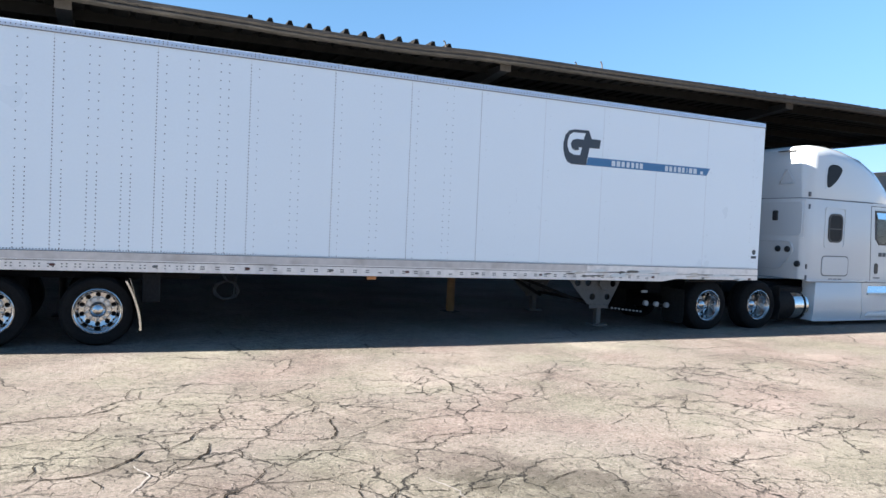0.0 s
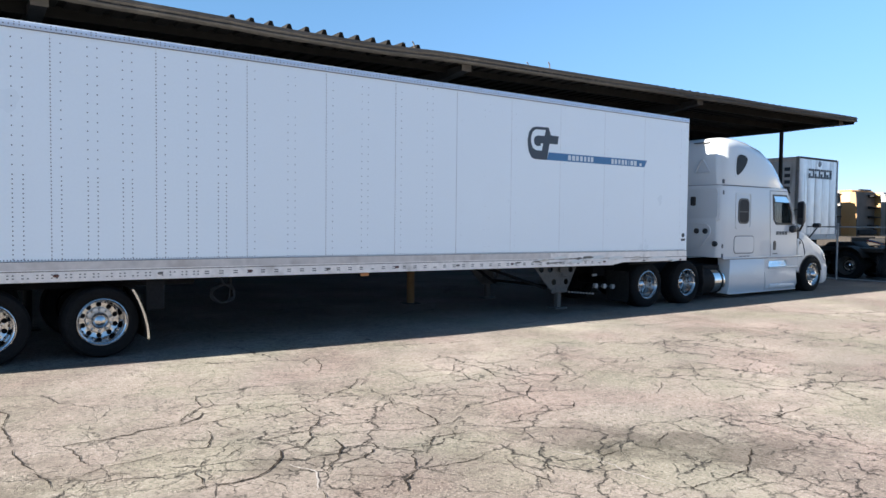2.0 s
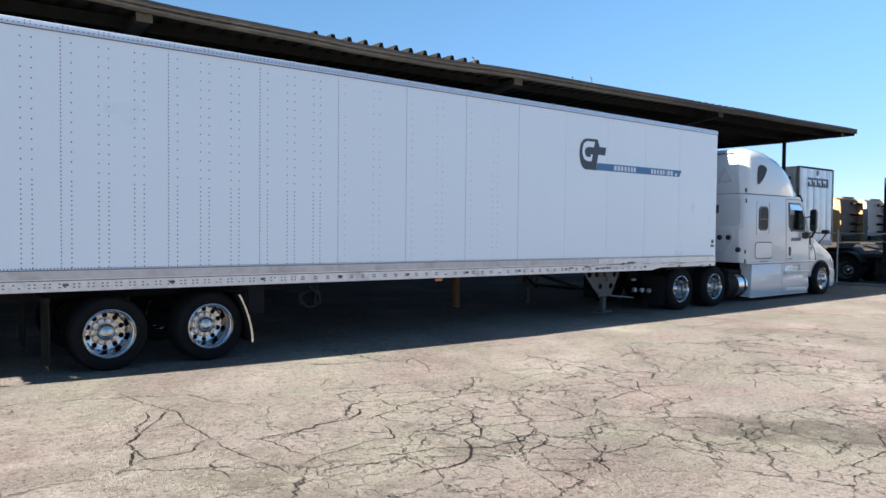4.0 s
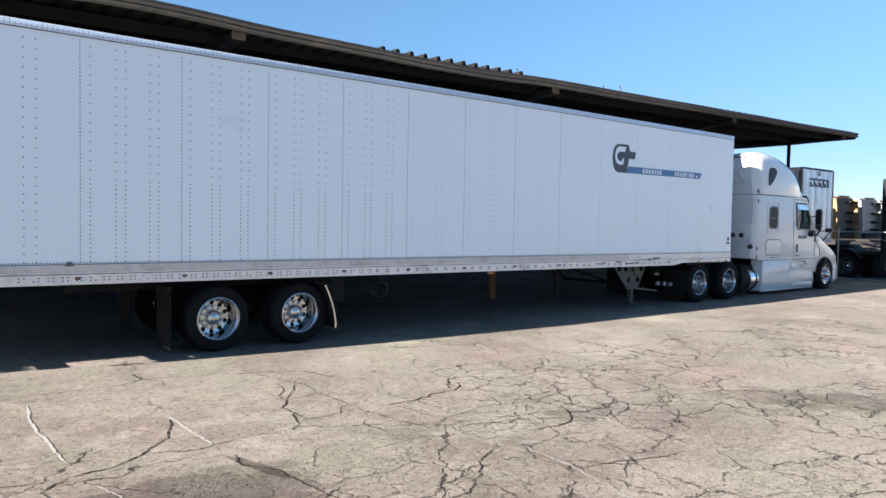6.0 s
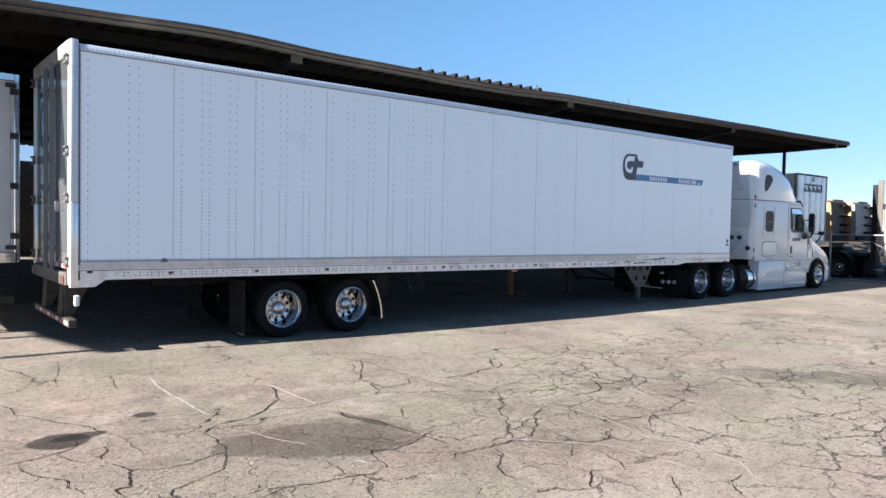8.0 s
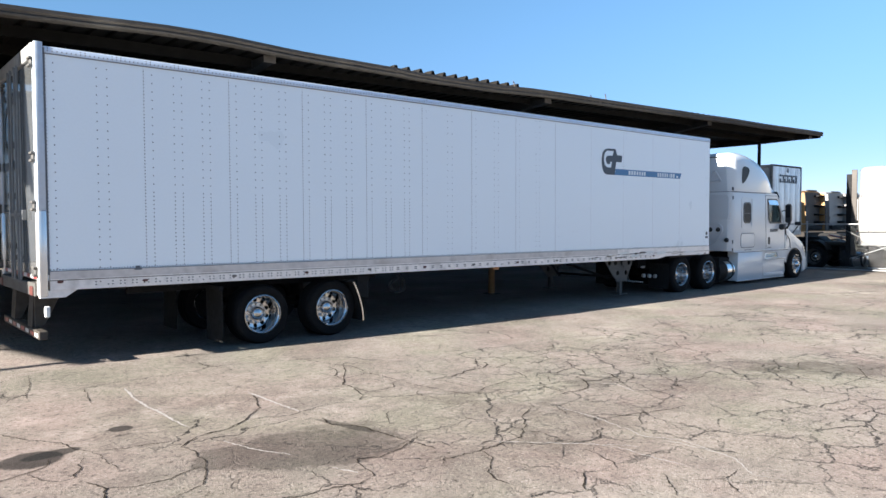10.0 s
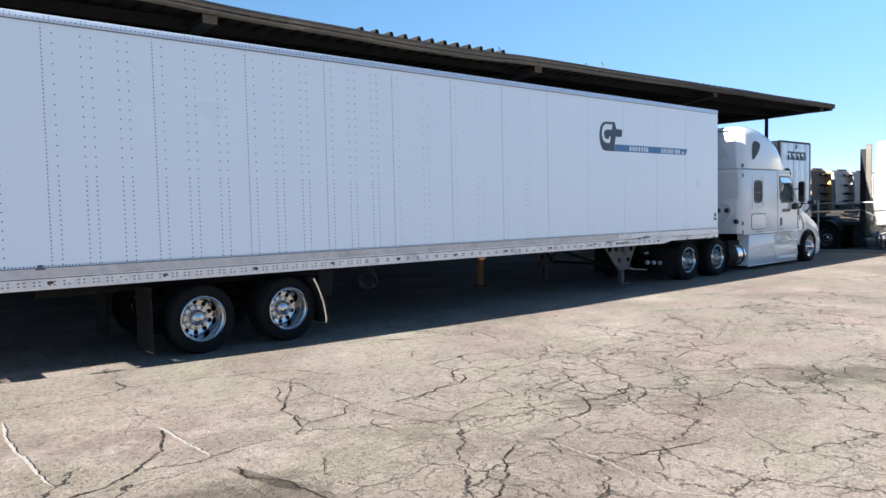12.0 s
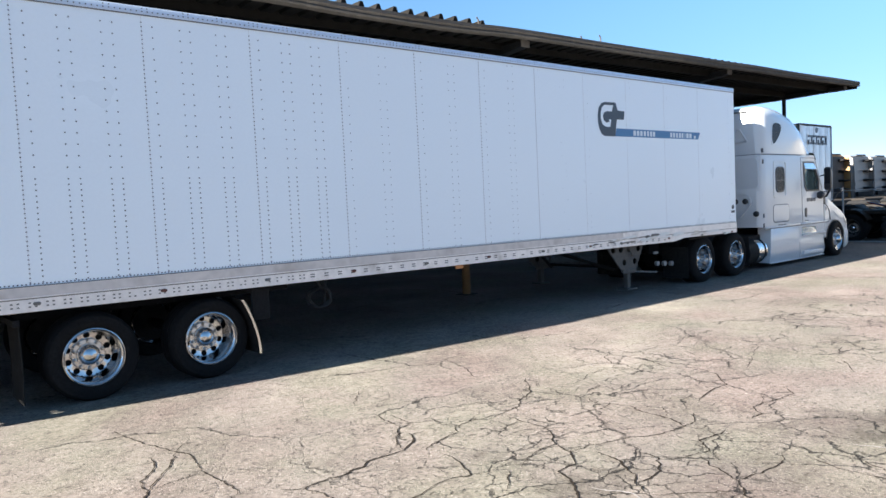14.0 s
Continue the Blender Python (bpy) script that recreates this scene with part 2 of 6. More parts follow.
    col = mix(mul(rng(pit.outputs["Distance"], 0.05, 0.15, 1.0, 0.0), rng(fade.outputs["Fac"], 0.4, 0.6, 0.15, 0.8)), col, (0.10, 0.09, 0.08))
    pit2 = tex("ShaderNodeTexVoronoi", 27.0)
    col = mix(mul(rng(pit2.outputs["Distance"], 0.06, 0.16, 1.0, 0.0), rng(mid.outputs["Fac"], 0.4, 0.6, 0.0, 0.7)), col, (0.56, 0.50, 0.44))
    col = mix(rng(blotch.outputs["Fac"], 0.45, 0.75, 0.0, 0.5), col, (0.20, 0.19, 0.175))
    col = mix(rng(wide.outputs["Fac"], 0.35, 0.65, 0.0, 0.35), col, (0.42, 0.35, 0.295))
    # grey worn areas and pale sandy ones a pace or two across, with crumbly edges
    plot = tex("ShaderNodeTexNoise", 0.42, Detail=9.0, Roughness=0.68)
    col = shade(rng(plot.outputs["Fac"], 0.50, 0.60, 0.0, 0.9), col, 0.74)
    col = mix(rng(plot.outputs["Fac"], 0.46, 0.36, 0.0, 0.45), col, (0.58, 0.495, 0.435))
    # the bleached binder leans to pink in some places and to a dull green in others
    hue = tex("ShaderNodeTexNoise", 0.55, Detail=6.0, Roughness=0.6)
    for lo, hi, k in ((0.50, 0.62, (0.935, 1.0, 0.93)), (0.48, 0.38, (1.0, 0.935, 0.955))):
        x = N.new("ShaderNodeMix")
        x.data_type, x.blend_type = "RGBA", "MULTIPLY"
        L.new(rng(hue.outputs["Fac"], lo, hi), x.inputs[0])
        L.new(col, x.inputs[6])
        x.inputs[7].default_value = (*k, 1)
        col = x.outputs[2]
    crumb = tex("ShaderNodeTexNoise", 22.0, Detail=5.0, Roughness=0.75)
    col = shade(rng(crumb.outputs["Fac"], 0.55, 0.62, 0.0, 1.0), col, 0.42)
    grit = tex("ShaderNodeTexNoise", 55.0, Detail=3.0, Roughness=0.7)
    col = mix(rng(grit.outputs["Fac"], 0.60, 0.68, 0.0, 0.8), col, (0.70, 0.63, 0.56))
    # oil soaked in: the broad stain, the damp spots, old faint drips, worn dark tracks
    edge = tex("ShaderNodeTexNoise", 2.6, Detail=6.0, Roughness=0.6)
    sep = N.new("ShaderNodeSeparateXYZ")
    L.new(tc, sep.inputs[0])
    for sx, sy, rx, ry, turn, amount, rag, tint in ((0.86, -4.98, 0.88, 0.50, -18, 0.9, 1.3, 0.50), (1.47, -4.62, 0.36, 0.06, -76, 0.9, 1.2, 0.42), (1.35, -4.58, 0.40, 0.13, -20, 0.8, 1.2, 0.6), (-0.94, -3.81, 0.25, 0.23, 0, 1.0, 0.5, 0.2), (-0.78, -3.745, 0.24, 0.10, 8, 1.0, 0.4, 0.2),
                                             (-0.13, -3.35, 0.11, 0.10, 0, 1.0, 0.4, 0.2), (-0.17, -3.57, 0.08, 0.03, 0, 0.8, 0.5, 0.4), (-0.03, -2.71, 0.24, 0.11, 20, 0.5, 1.5, 0.7),
                                             (-0.47, -4.77, 0.22, 0.13, 0, 0.5, 1.5, 0.65), (7.1, -5.85, 0.85, 0.4, -35, 0.8, 3.0, 0.6), (7.5, -6.5, 0.9, 0.45, -35, 0.8, 3.0, 0.62),
                                             (4.6, -5.1, 0.4, 0.25, 0, 0.7, 3.0, 0.62), (9.9, -6.6, 1.2, 0.5, -30, 0.5, 3.5, 0.75), (8.6, -1.9, 0.7, 0.4, 0, 0.4, 2.5, 0.75), (3.4, -4.3, 0.9, 0.5, 20, 0.4, 3.5, 0.78),
                                             (-0.2, -5.3, 3.6, 2.6, 10, 0.85, 2.5, 0.76), (-0.6, -2.6, 3.2, 1.3, 0, 0.5, 3.0, 0.82), (4.3, -5.6, 1.6, 0.7, 10, 0.5, 3.5, 0.80)):
        ca, sa = math.cos(radians(turn)), math.sin(radians(turn))
        dx, dy = mul(sep.outputs[0], -sx, "ADD"), mul(sep.outputs[1], -sy, "ADD")
        u = mul(mul(mul(dx, ca), mul(dy, sa), "ADD"), 1 / rx)
        w = mul(mul(mul(dy, ca), mul(dx, -sa), "ADD"), 1 / ry)
        d = mul(mul(mul(u, u), mul(w, w), "ADD"), mul(mul(edge.outputs["Fac"], -0.5, "ADD"), 2.0 * rag), "ADD")
        sharp = 0.16 if tint < 0.58 else 0.5
        col = shade(rng(d, 0.95 - sharp, 1.0 + sharp * 0.5, amount, 0.0), col, tint)
    col = mix(mul(crack, 0.95), col, (0.022, 0.019, 0.017))
    L.new(col, b.inputs["Base Color"])
    b.inputs["Roughness"].default_value = 0.92
    b.inputs["Specular IOR Level"].default_value = 0.25
    h = mul(mul(mul(grain.outputs["Fac"], 0.2), mul(speck.outputs["Fac"], 0.45), "ADD"), mul(crack, 1.4), "SUBTRACT")
    bp = N.new("ShaderNodeBump")
    bp.inputs["Strength"].default_value, bp.inputs["Distance"].default_value = 1.0, 0.018
    L.new(h, bp.inputs["Height"])
    L.new(bp.outputs[0], b.inputs["Normal"])
    return m


ASPHALT = asphalt()
CRACK = material("open asphalt crack", (0.030, 0.025, 0.021), 0.95, 0, 0.3, 40, 3, shine=0.0)
CHALK = material("worn white paint on asphalt", (0.27, 0.25, 0.235), 0.9, 0, 0.3, 90, 5, 0.003)


# ---- mesh helpers ----
def bm_new():
    return bmesh.new()


def box(bm, x0, x1, y0, y1, z0, z1, bevel=0.0, seg=1):
    v = [bm.verts.new((x, y, z)) for x in (x0, x1) for y in (y0, y1) for z in (z0, z1)]
    fs = [bm.faces.new([v[i] for i in q]) for q in ((0, 1, 3, 2), (4, 6, 7, 5), (0, 4, 5, 1), (2, 3, 7, 6), (0, 2, 6, 4), (1, 5, 7, 3))]
    if bevel:
        es = list({e for f in fs for e in f.edges})
        bmesh.ops.bevel(bm, geom=es, offset=bevel, segments=seg, affect="EDGES", profile=0.5)
    return bm


def prism(bm, outline, y0, y1, bevel=0.0, seg=2):
    """Outline of (x, z) points extruded from y0 to y1."""
    a = [bm.verts.new((x, y0, z)) for x, z in outline]
    c = [bm.verts.new((x, y1, z)) for x, z in outline]
    n = len(a)
    fs = [bm.faces.new(a), bm.faces.new(c[::-1])]
    for i in range(n):
        fs.append(bm.faces.new((a[i], c[i], c[(i + 1) % n], a[(i + 1) % n])))
    bmesh.ops.recalc_face_normals(bm, faces=fs)
    if bevel:
        es = list({e for f in fs for e in f.edges})
        bmesh.ops.bevel(bm, geom=es, offset=bevel, segments=seg, affect="EDGES", profile=0.5)
    return bm


def rounded(x0, x1, z0, z1, r, n=4):
    pts = []
    for cx, cz, a in ((x1 - r, z1 - r, 0), (x0 + r, z1 - r, 90), (x0 + r, z0 + r, 180), (x1 - r, z0 + r, 270)):
        pts += [(cx + r * math.cos(radians(a + 90 * i / n)), cz + r * math.sin(radians(a + 90 * i / n))) for i in range(n + 1)]
    return pts


def lathe(bm, profile, seg=32, axis="y", centre=(0, 0, 0)):
    """profile: (radius, distance along the axis) points, turned round the axis."""
    rings = []
    for r, d in profile:
        ring = []
        for i in range(seg):
            a = 2 * math.pi * i / seg
            u, w = r * math.cos(a), r * math.sin(a)
            p = {"y": (u, d, w), "x": (d, u, w), "z": (u, w, d)}[axis]
            ring.append(bm.verts.new(Vector(p) + Vector(centre)))
        rings.append(ring)
    fs = []
    for p, q in zip(rings, rings[1:]):
        for i in range(seg):
            j = (i + 1) % seg
            fs.append(bm.faces.new((p[i], p[j], q[j], q[i])))
    for ring, (r, d) in ((rings[0], profile[0]), (rings[-1], profile[-1])):
        if r > 1e-4:
            fs.append(bm.faces.new(ring))
    bmesh.ops.recalc_face_normals(bm, faces=fs)
    return bm


def tube(bm, pts, r, seg=8):
    pts = [Vector(p) for p in pts]
    rings = []
    for i, p in enumerate(pts):
        d = (pts[min(i + 1, len(pts) - 1)] - pts[max(i - 1, 0)]).normalized()
        u = d.cross(Vector((0.31, 0.52, 0.79))).normalized()
        w = d.cross(u)
        rings.append([bm.verts.new(p + r * (u * math.cos(2 * math.pi * k / seg) + w * math.sin(2 * math.pi * k / seg))) for k in range(seg)])
    for a, c in zip(rings, rings[1:]):
        for k in range(seg):
            j = (k + 1) % seg
            bm.faces.new((a[k], a[j], c[j], c[k]))
    bm.faces.new(rings[0][::-1])
    bm.faces.new(rings[-1])
    return bm


def loft(bm, rings, caps=True):
    vs = [[bm.verts.new(p) for p in r] for r in rings]
    n = len(vs[0])
    fs = []
    for a, c in zip(vs, vs[1:]):
        for i in range(n):
            j = (i + 1) % n
            fs.append(bm.faces.new((a[i], a[j], c[j], c[i])))
    if caps:
        fs += [bm.faces.new(vs[0]), bm.faces.new(vs[-1])]
    bmesh.ops.recalc_face_normals(bm, faces=fs)
    return bm


def pierced(bm, outline, holes, y0, y1, seg=12):
    """A flat plate in x and z with round holes through it."""
    loops = [outline] + [[(hx + r * math.cos(2 * math.pi * i / seg), hz + r * math.sin(2 * math.pi * i / seg)) for i in range(seg)] for hx, hz, r in holes]
    edges = []
    for pts in loops:
        v = [bm.verts.new((x, y0, z)) for x, z in pts]
        edges += [bm.edges.new((v[i], v[(i + 1) % len(v)])) for i in range(len(v))]
    face = bmesh.ops.triangle_fill(bm, use_beauty=True, use_dissolve=False, edges=edges)["geom"]
    out = bmesh.ops.extrude_face_region(bm, geom=[f for f in face if isinstance(f, bmesh.types.BMFace)])
    bmesh.ops.translate(bm, verts=[v for v in out["geom"] if isinstance(v, bmesh.types.BMVert)], vec=(0, y1 - y0, 0))
    bmesh.ops.recalc_face_normals(bm, faces=bm.faces)
    return bm


def disc_x(bm, x, z, r, y0, y1, seg=14):
    return prism(bm, [(x + r * math.cos(2 * math.pi * i / seg), z + r * math.sin(2 * math.pi * i / seg)) for i in range(seg)], y0, y1)


def thing(name, label, category, at=(0, 0, 0), group="", kind="", turn=0):
    ob = new(name)
    ob.empty_display_size = 0.2
    ob.matrix_basis = pose(*at, 0, 0, turn)
    return tagged(ob, label, category, group, kind)


def smooth(me, angle=35):
    for p in me.polygons:
        p.use_smooth = True
    me.set_sharp_from_angle(angle=radians(angle))


def part(name, bm, mat, parent=None, label="", at=None, angle=35, kind=""):
    """One mesh object out of a bmesh, under a thing or a part. Its points are in its parent's space."""
    me = bpy.data.meshes.new(name)
    bm.to_mesh(me)
    bm.free()
    smooth(me, angle)
    me.materials.append(mat)
    ob = new(name, me)
    ob.parent = parent
    if at is not None:
        ob.matrix_basis = at
    return tagged(ob, label, kind=kind)


def again(ob, parent, m):
    """Another piece on the same mesh."""
    o = new(ob.name.split(".")[0], ob.data)
    o.parent, o.matrix_basis = parent, m
    if "label" in ob:
        o["label"] = ob["label"]
    return o


# ---- ground ----
def ground_z(x, y):
    dip = 0.028 * math.exp(-((x - 3.4) / 3.5) ** 2 - (y / 3.0) ** 2)
    dip += 0.042 * math.exp(-((x - 15.7) / 2.4) ** 2 - ((y - 0.5) / 1.6) ** 2)
    return 0.014 * noise.noise(Vector((x * 0.22, y * 0.22, 0.3))) - dip


def ground():
    n, half, far = 110, 55.0, 2500.0
    cx, cy = 12.0, -2.0
    step = 2 * half / n
    vs, fs = [], []
    for j in range(n + 1):
        for i in range(n + 1):
            x, y = cx - half + i * step, cy - half + j * step
            edge = min(i, j, n - i, n - j)
            vs.append((x, y, ground_z(x, y) * min(1, edge / 6)))
    w = n + 1
    fs += [(j * w + i, j * w + i + 1, (j + 1) * w + i + 1, (j + 1) * w + i) for j in range(n) for i in range(n)]
    k = len(vs)
    vs += [(cx - far, cy - far, 0), (cx + far, cy - far, 0), (cx + far, cy + far, 0), (cx - far, cy + far, 0)]
    c = (0, n, n * w + n, n * w)
    sides = [[i for i in range(n + 1)], [i * w + n for i in range(n + 1)], [n * w + n - i for i in range(n + 1)], [(n - i) * w for i in range(n + 1)]]
    for s in range(4):
        fs.append((k + s, k + (s + 1) % 4, *sides[s][::-1]))
    me = bpy.data.meshes.new("ground")
    me.from_pydata(vs, [], fs)
    smooth(me)
    me.materials.append(ASPHALT)
    return tagged(new("ground", me), "wide yard of old sun-bleached cracked asphalt", "ground", kind="structure")


ground()


# ---- canopy over the parking row ----
def eave_z(x):
    return 4.73 + 0.0145 * x + 0.11 * math.exp(-((x - 1.9) / 2.0) ** 2)


def canopy():
    x0, x1, y0, y1 = -10.0, 25.6, 0.92, 24.0
    c = thing("canopy", "long open steel canopy with weathered brown corrugated roof", "canopy", kind="structure")
    # corrugated sheet, ribs run across the roof
    pitch, rise = 0.305, 0.045
    bm = bm_new()
    prof = []
    x = x0
    while x < x1 - 0.01:
        prof += [(x, 0), (x + 0.19, 0), (x + 0.215, rise), (x + 0.28, rise)]
        x += pitch
    prof = [(px, h) for px, h in prof if px <= x1]
    rows = [y0 - 0.03, 4.0, 9.0, 14.0, 19.0, y1]
    # the first bay is out of view; its eave is set back to let sun in
    back = lambda px, y: y + (0.5 if px < -5.2 and y < 2 else 0.0)
    top = [[bm.verts.new((px, back(px, y), eave_z(px) - (0.102 if px < 14.2 else 0.055) + h - 0.002 * (y - y0) + 0.012 * noise.noise(Vector((px * 0.25, y, 2))))) for px, h in prof] for y in rows]
    low = [[bm.verts.new(v.co - Vector((0, 0, 0.012))) for v in r] for r in top]
    for a, d in ((top, 1), (low, -1)):
        for r, s in zip(a, a[1:]):
            for i in range(len(r) - 1):
                q = (r[i], r[i + 1], s[i + 1], s[i])
                bm.faces.new(q[::d])
    for i in range(len(prof) - 1):
        bm.faces.new((top[0][i], low[0][i], low[0][i + 1], top[0][i + 1]))
        bm.faces.new((top[-1][i], top[-1][i + 1], low[-1][i + 1], low[-1][i]))
    part("roof_sheet", bm, SHADEROOF, c, "corrugated roof sheet, brown darkened for shade", angle=20)
    # sagging eave fascia in lengths, and the lip below it
    # the unseen first length overhangs the sheet to cast a thin shadow stripe
    xs = [-11.0, -5.2, -1.9, 1.5, 4.6, 6.2, 9.9, 14.1, 18.6, 22.4, 25.7]
    for i in range(len(xs) - 1):
        a, d = xs[i], xs[i + 1]
        bm = bm_new()
        rings = []
        for k in range(9):
            px = a + (d - a) * k / 8
            z = eave_z(px) + (0.035 if px < 10 else 0.012) * noise.noise(Vector((px * 0.5, 0.5, 7))) - (0.05 if 6.2 < px < 9.9 else 0.0) * math.sin((px - 6.2) / 3.7 * math.pi)
            y = y0 + (0.5 if i == 0 else 0.0) + 0.03 * noise.noise(Vector((px * 0.4, 3.5, 1)))
            rings.append([(px, y + 0.02, z + 0.0), (px, y - 0.045, z - 0.015), (px, y - 0.06, z - 0.07), (px, y - 0.035, z - 0.105),
                          (px, y - 0.06, z - 0.13), (px, y - 0.05, z - 0.158), (px, y + 0.06, z - 0.168), (px, y + 0.07, z - 0.15), (px, y - 0.01, z - 0.13), (px, y + 0.02, z - 0.05)])
        loft(bm, rings)
        part("fascia", bm, ROOFSTEEL, c, "dented weathered brown steel eave")
    # purlins along the roof
    for y in (1.6, 2.9, 4.6, 6.6, 8.6, 10.6, 13.0, 16.0, 19.5):
        bm = bm_new()
        d = -0.002 * (y - y0)
        rings = []
        for px in (x0 + 0.1, 25.55):
            z = eave_z(px) + d
            rings.append([(px, y, z - 0.05), (px, y + 0.07, z - 0.05), (px, y + 0.07, z - 0.22), (px, y, z - 0.22)])
        loft(bm, rings)
        part("purlin", bm, SHADEROOF, c)
    # tapered beams on posts
    for bx in (-9.6, -3.5, 3.68, 10.8, 18.1, 25.2):
        z = eave_z(bx)
        bm = bm_new()
        for yy in (0,):
            deep = 0.30 if bx > 20 else 0.46
            prof = [(1.12, z - 0.15), (1.12, z - 0.25), (3.0, z - deep), (3.4, z - deep), (23.5, z - deep), (23.5, z - 0.17)]
            ring = [[(bx + s, y, zz) for y, zz in prof] for s in (-0.10, 0.10)]
            loft(bm, ring)
        part("beam", bm, POSTSTEEL, c)
        bm = bm_new()
        box(bm, bx - 0.11, bx + 0.11, 1.10, 1.12, z - 0.26, z - 0.14)
        part("beam_end_plate", bm, ROOFSTEEL, c)
        for py in (3.0, 12.5, 21.5):
            bm = bm_new()
            tube(bm, [(bx, py, 0.0), (bx, py, z - 0.28)], 0.062, 14)
            box(bm, bx - 0.16, bx + 0.16, py - 0.16, py + 0.16, 0.0, 0.02)
            part("post", bm, POSTSTEEL, c)
    bm = bm_new()
    lathe(bm, [(0.064, 0.02), (0.082, 0.02), (0.085, 0.06), (0.080, 0.98), (0.064, 1.02)], 18, "z", (10.8, 3.0, 0.0))
    part("post_sleeve", bm, ORANGE, c, "worn orange guard sleeve round a post")
    # turned-down sheet ends along the open end
    bm = bm_new()
    low, y, rr = [], y0, random.Random(5)
    while y < y1:
        low.append((y, 0.22 + 0.02 * rr.random()))
        y += 0.22
    rings = [[(25.58, y, eave_z(25.9) - 0.03 - 0.002 * (y - y0)), (25.62, y, eave_z(25.9) - 0.03 - 0.002 * (y - y0)), (25.62, y, eave_z(25.9) - d - 0.002 * (y - y0)), (25.58, y, eave_z(25.9) - d - 0.002 * (y - y0))] for y, d in low]
    loft(bm, rings)
    part("end_trim", bm, SHADEROOF, c, "dark turned-down roof end")
    # loose screws and a bent strap sticking up along the roof edge
    for px, h in ((9.53, 0.09), (12.84, 0.13), (12.25, 0.05), (-0.4, 0.07)):
        bm = bm_new()
        tube(bm, [(px, y0 + 0.05, eave_z(px) - 0.03), (px - 0.015, y0 + 0.05, eave_z(px) + h * 0.7), (px - 0.05, y0 + 0.05, eave_z(px) + h)], 0.012, 6)
        part("bent_strap", bm, ROOFSTEEL, c)
    bm = bm_new()
    x = 6.15
    while x < 9.7:
        prism(bm, [(x, eave_z(x) - 0.08), (x + 0.13, eave_z(x) - 0.08), (x + 0.09, eave_z(x) + 0.035), (x + 0.04, eave_z(x) + 0.035)], y0 - 0.01, y0 + 0.5)
        x += pitch
    part("roof_rib", bm, SHADEROOF, c, "corrugation ends showing above a sagging eave")
    return c


canopy()


# ---- wheels ----
def wheel(parent, at, deep=True, mat=CHROME, label="polished ten-hole aluminium truck wheel", r=0.475):
    """Axis along y, outer face to -y. Rim with hand holes; tyre, hub and nuts under it."""
    bm = bm_new()
    seg = 40
    face = 0.235 if deep else 0.02
    prof = [(0.285, 0.34), (0.290, -0.006), (0.306, -0.020), (0.304, -0.032), (0.297, -0.034), (0.291, -0.024), (0.288, -0.006), (0.277, 0.002), (0.272, 0.0), (0.267, 0.016), (0.262, face * 0.5), (0.248, face * 0.9), (0.240, face)]
    lathe(bm, prof, seg)
    bmesh.ops.delete(bm, geom=[f for f in bm.faces if len(f.verts) > 4], context="FACES_ONLY")
    # disc between the rim and the hub, with ten round hand holes
    holes, rh, rm = 10, 0.033, 0.204
    outer, inner = 0.240, 0.163
    for k in range(holes):
        a0, a1 = 2 * math.pi * k / holes, 2 * math.pi * (k + 1) / holes
        am = (a0 + a1) / 2
        m = 12
        loop_out, loop_in = [], []
        for i in range(m):
            t = 2 * math.pi * i / m
            loop_in.append((rm * math.cos(am) + rh * math.cos(t + am), rm * math.sin(am) + rh * math.sin(t + am)))
            # matching point on the sector's border
            cu, cv = math.cos(t), math.sin(t)
            rr = rm + max(-1, min(1, 1.4 * cu)) * ((outer - rm) if cu > 0 else (rm - inner))
            aa = am + max(-1, min(1, 1.4 * cv)) * (a1 - a0) / 2
            loop_out.append((rr * math.cos(aa), rr * math.sin(aa)))
        yy = lambda p: face + 0.012 * (1 - (math.hypot(*p) - inner) / (outer - inner))
        vo = [bm.verts.new((p[0], yy(p), p[1])) for p in loop_out]
        vi = [bm.verts.new((p[0], yy(p) + 0.003, p[1])) for p in loop_in]
        vb = [bm.verts.new((p[0], yy(p) + 0.03, p[1])) for p in loop_in]
        for i in range(m):
            j = (i + 1) % m
            bm.faces.new((vo[i], vo[j], vi[j], vi[i]))
            bm.faces.new((vi[i], vi[j], vb[j], vb[i]))
    bmesh.ops.remove_doubles(bm, verts=bm.verts, dist=0.0005)
    bmesh.ops.recalc_face_normals(bm, faces=bm.faces)
    w = part("wheel", bm, mat, parent, label, at)
    s = r / 0.475
    bm = bm_new()
    lathe(bm, [(0.285, 0.01), (0.308, -0.02), (0.335, -0.035), (0.39, -0.04), (0.43, -0.03), (0.455 * s, -0.005), (0.468 * s, 0.02), (r, 0.05), (r, 0.09), (0.462 * s, 0.095), (0.462 * s, 0.105),
               (r, 0.11), (r, 0.15), (0.462 * s, 0.155), (0.462 * s, 0.165), (r, 0.17), (r, 0.22), (0.462 * s, 0.225), (0.462 * s, 0.235), (r, 0.24), (r, 0.32), (0.44 * s, 0.36), (0.30, 0.37), (0.285, 0.34)], 56)
    bmesh.ops.delete(bm, geom=[f for f in bm.faces if len(f.verts) > 4], context="FACES_ONLY")
    part("tyre", bm, RUBBER, w, "black truck tyre")
    bm = bm_new()
    lathe(bm, [(0.0, face + 0.1), (0.25, face + 0.1), (0.25, face + 0.06), (0.157, face + 0.05)], 24)
    part("brake_drum", bm, CHASSIS, w)
    bm = bm_new()
    lathe(bm, [(0.17, face + 0.02), (0.17, face - 0.012), (0.162, face - 0.022), (0.122, face - 0.024), (0.118, face - 0.04)], 32)
    part("hub_flange", bm, HUBMETAL, w)
    bm = bm_new()
    d = -0.085 if deep else -0.05
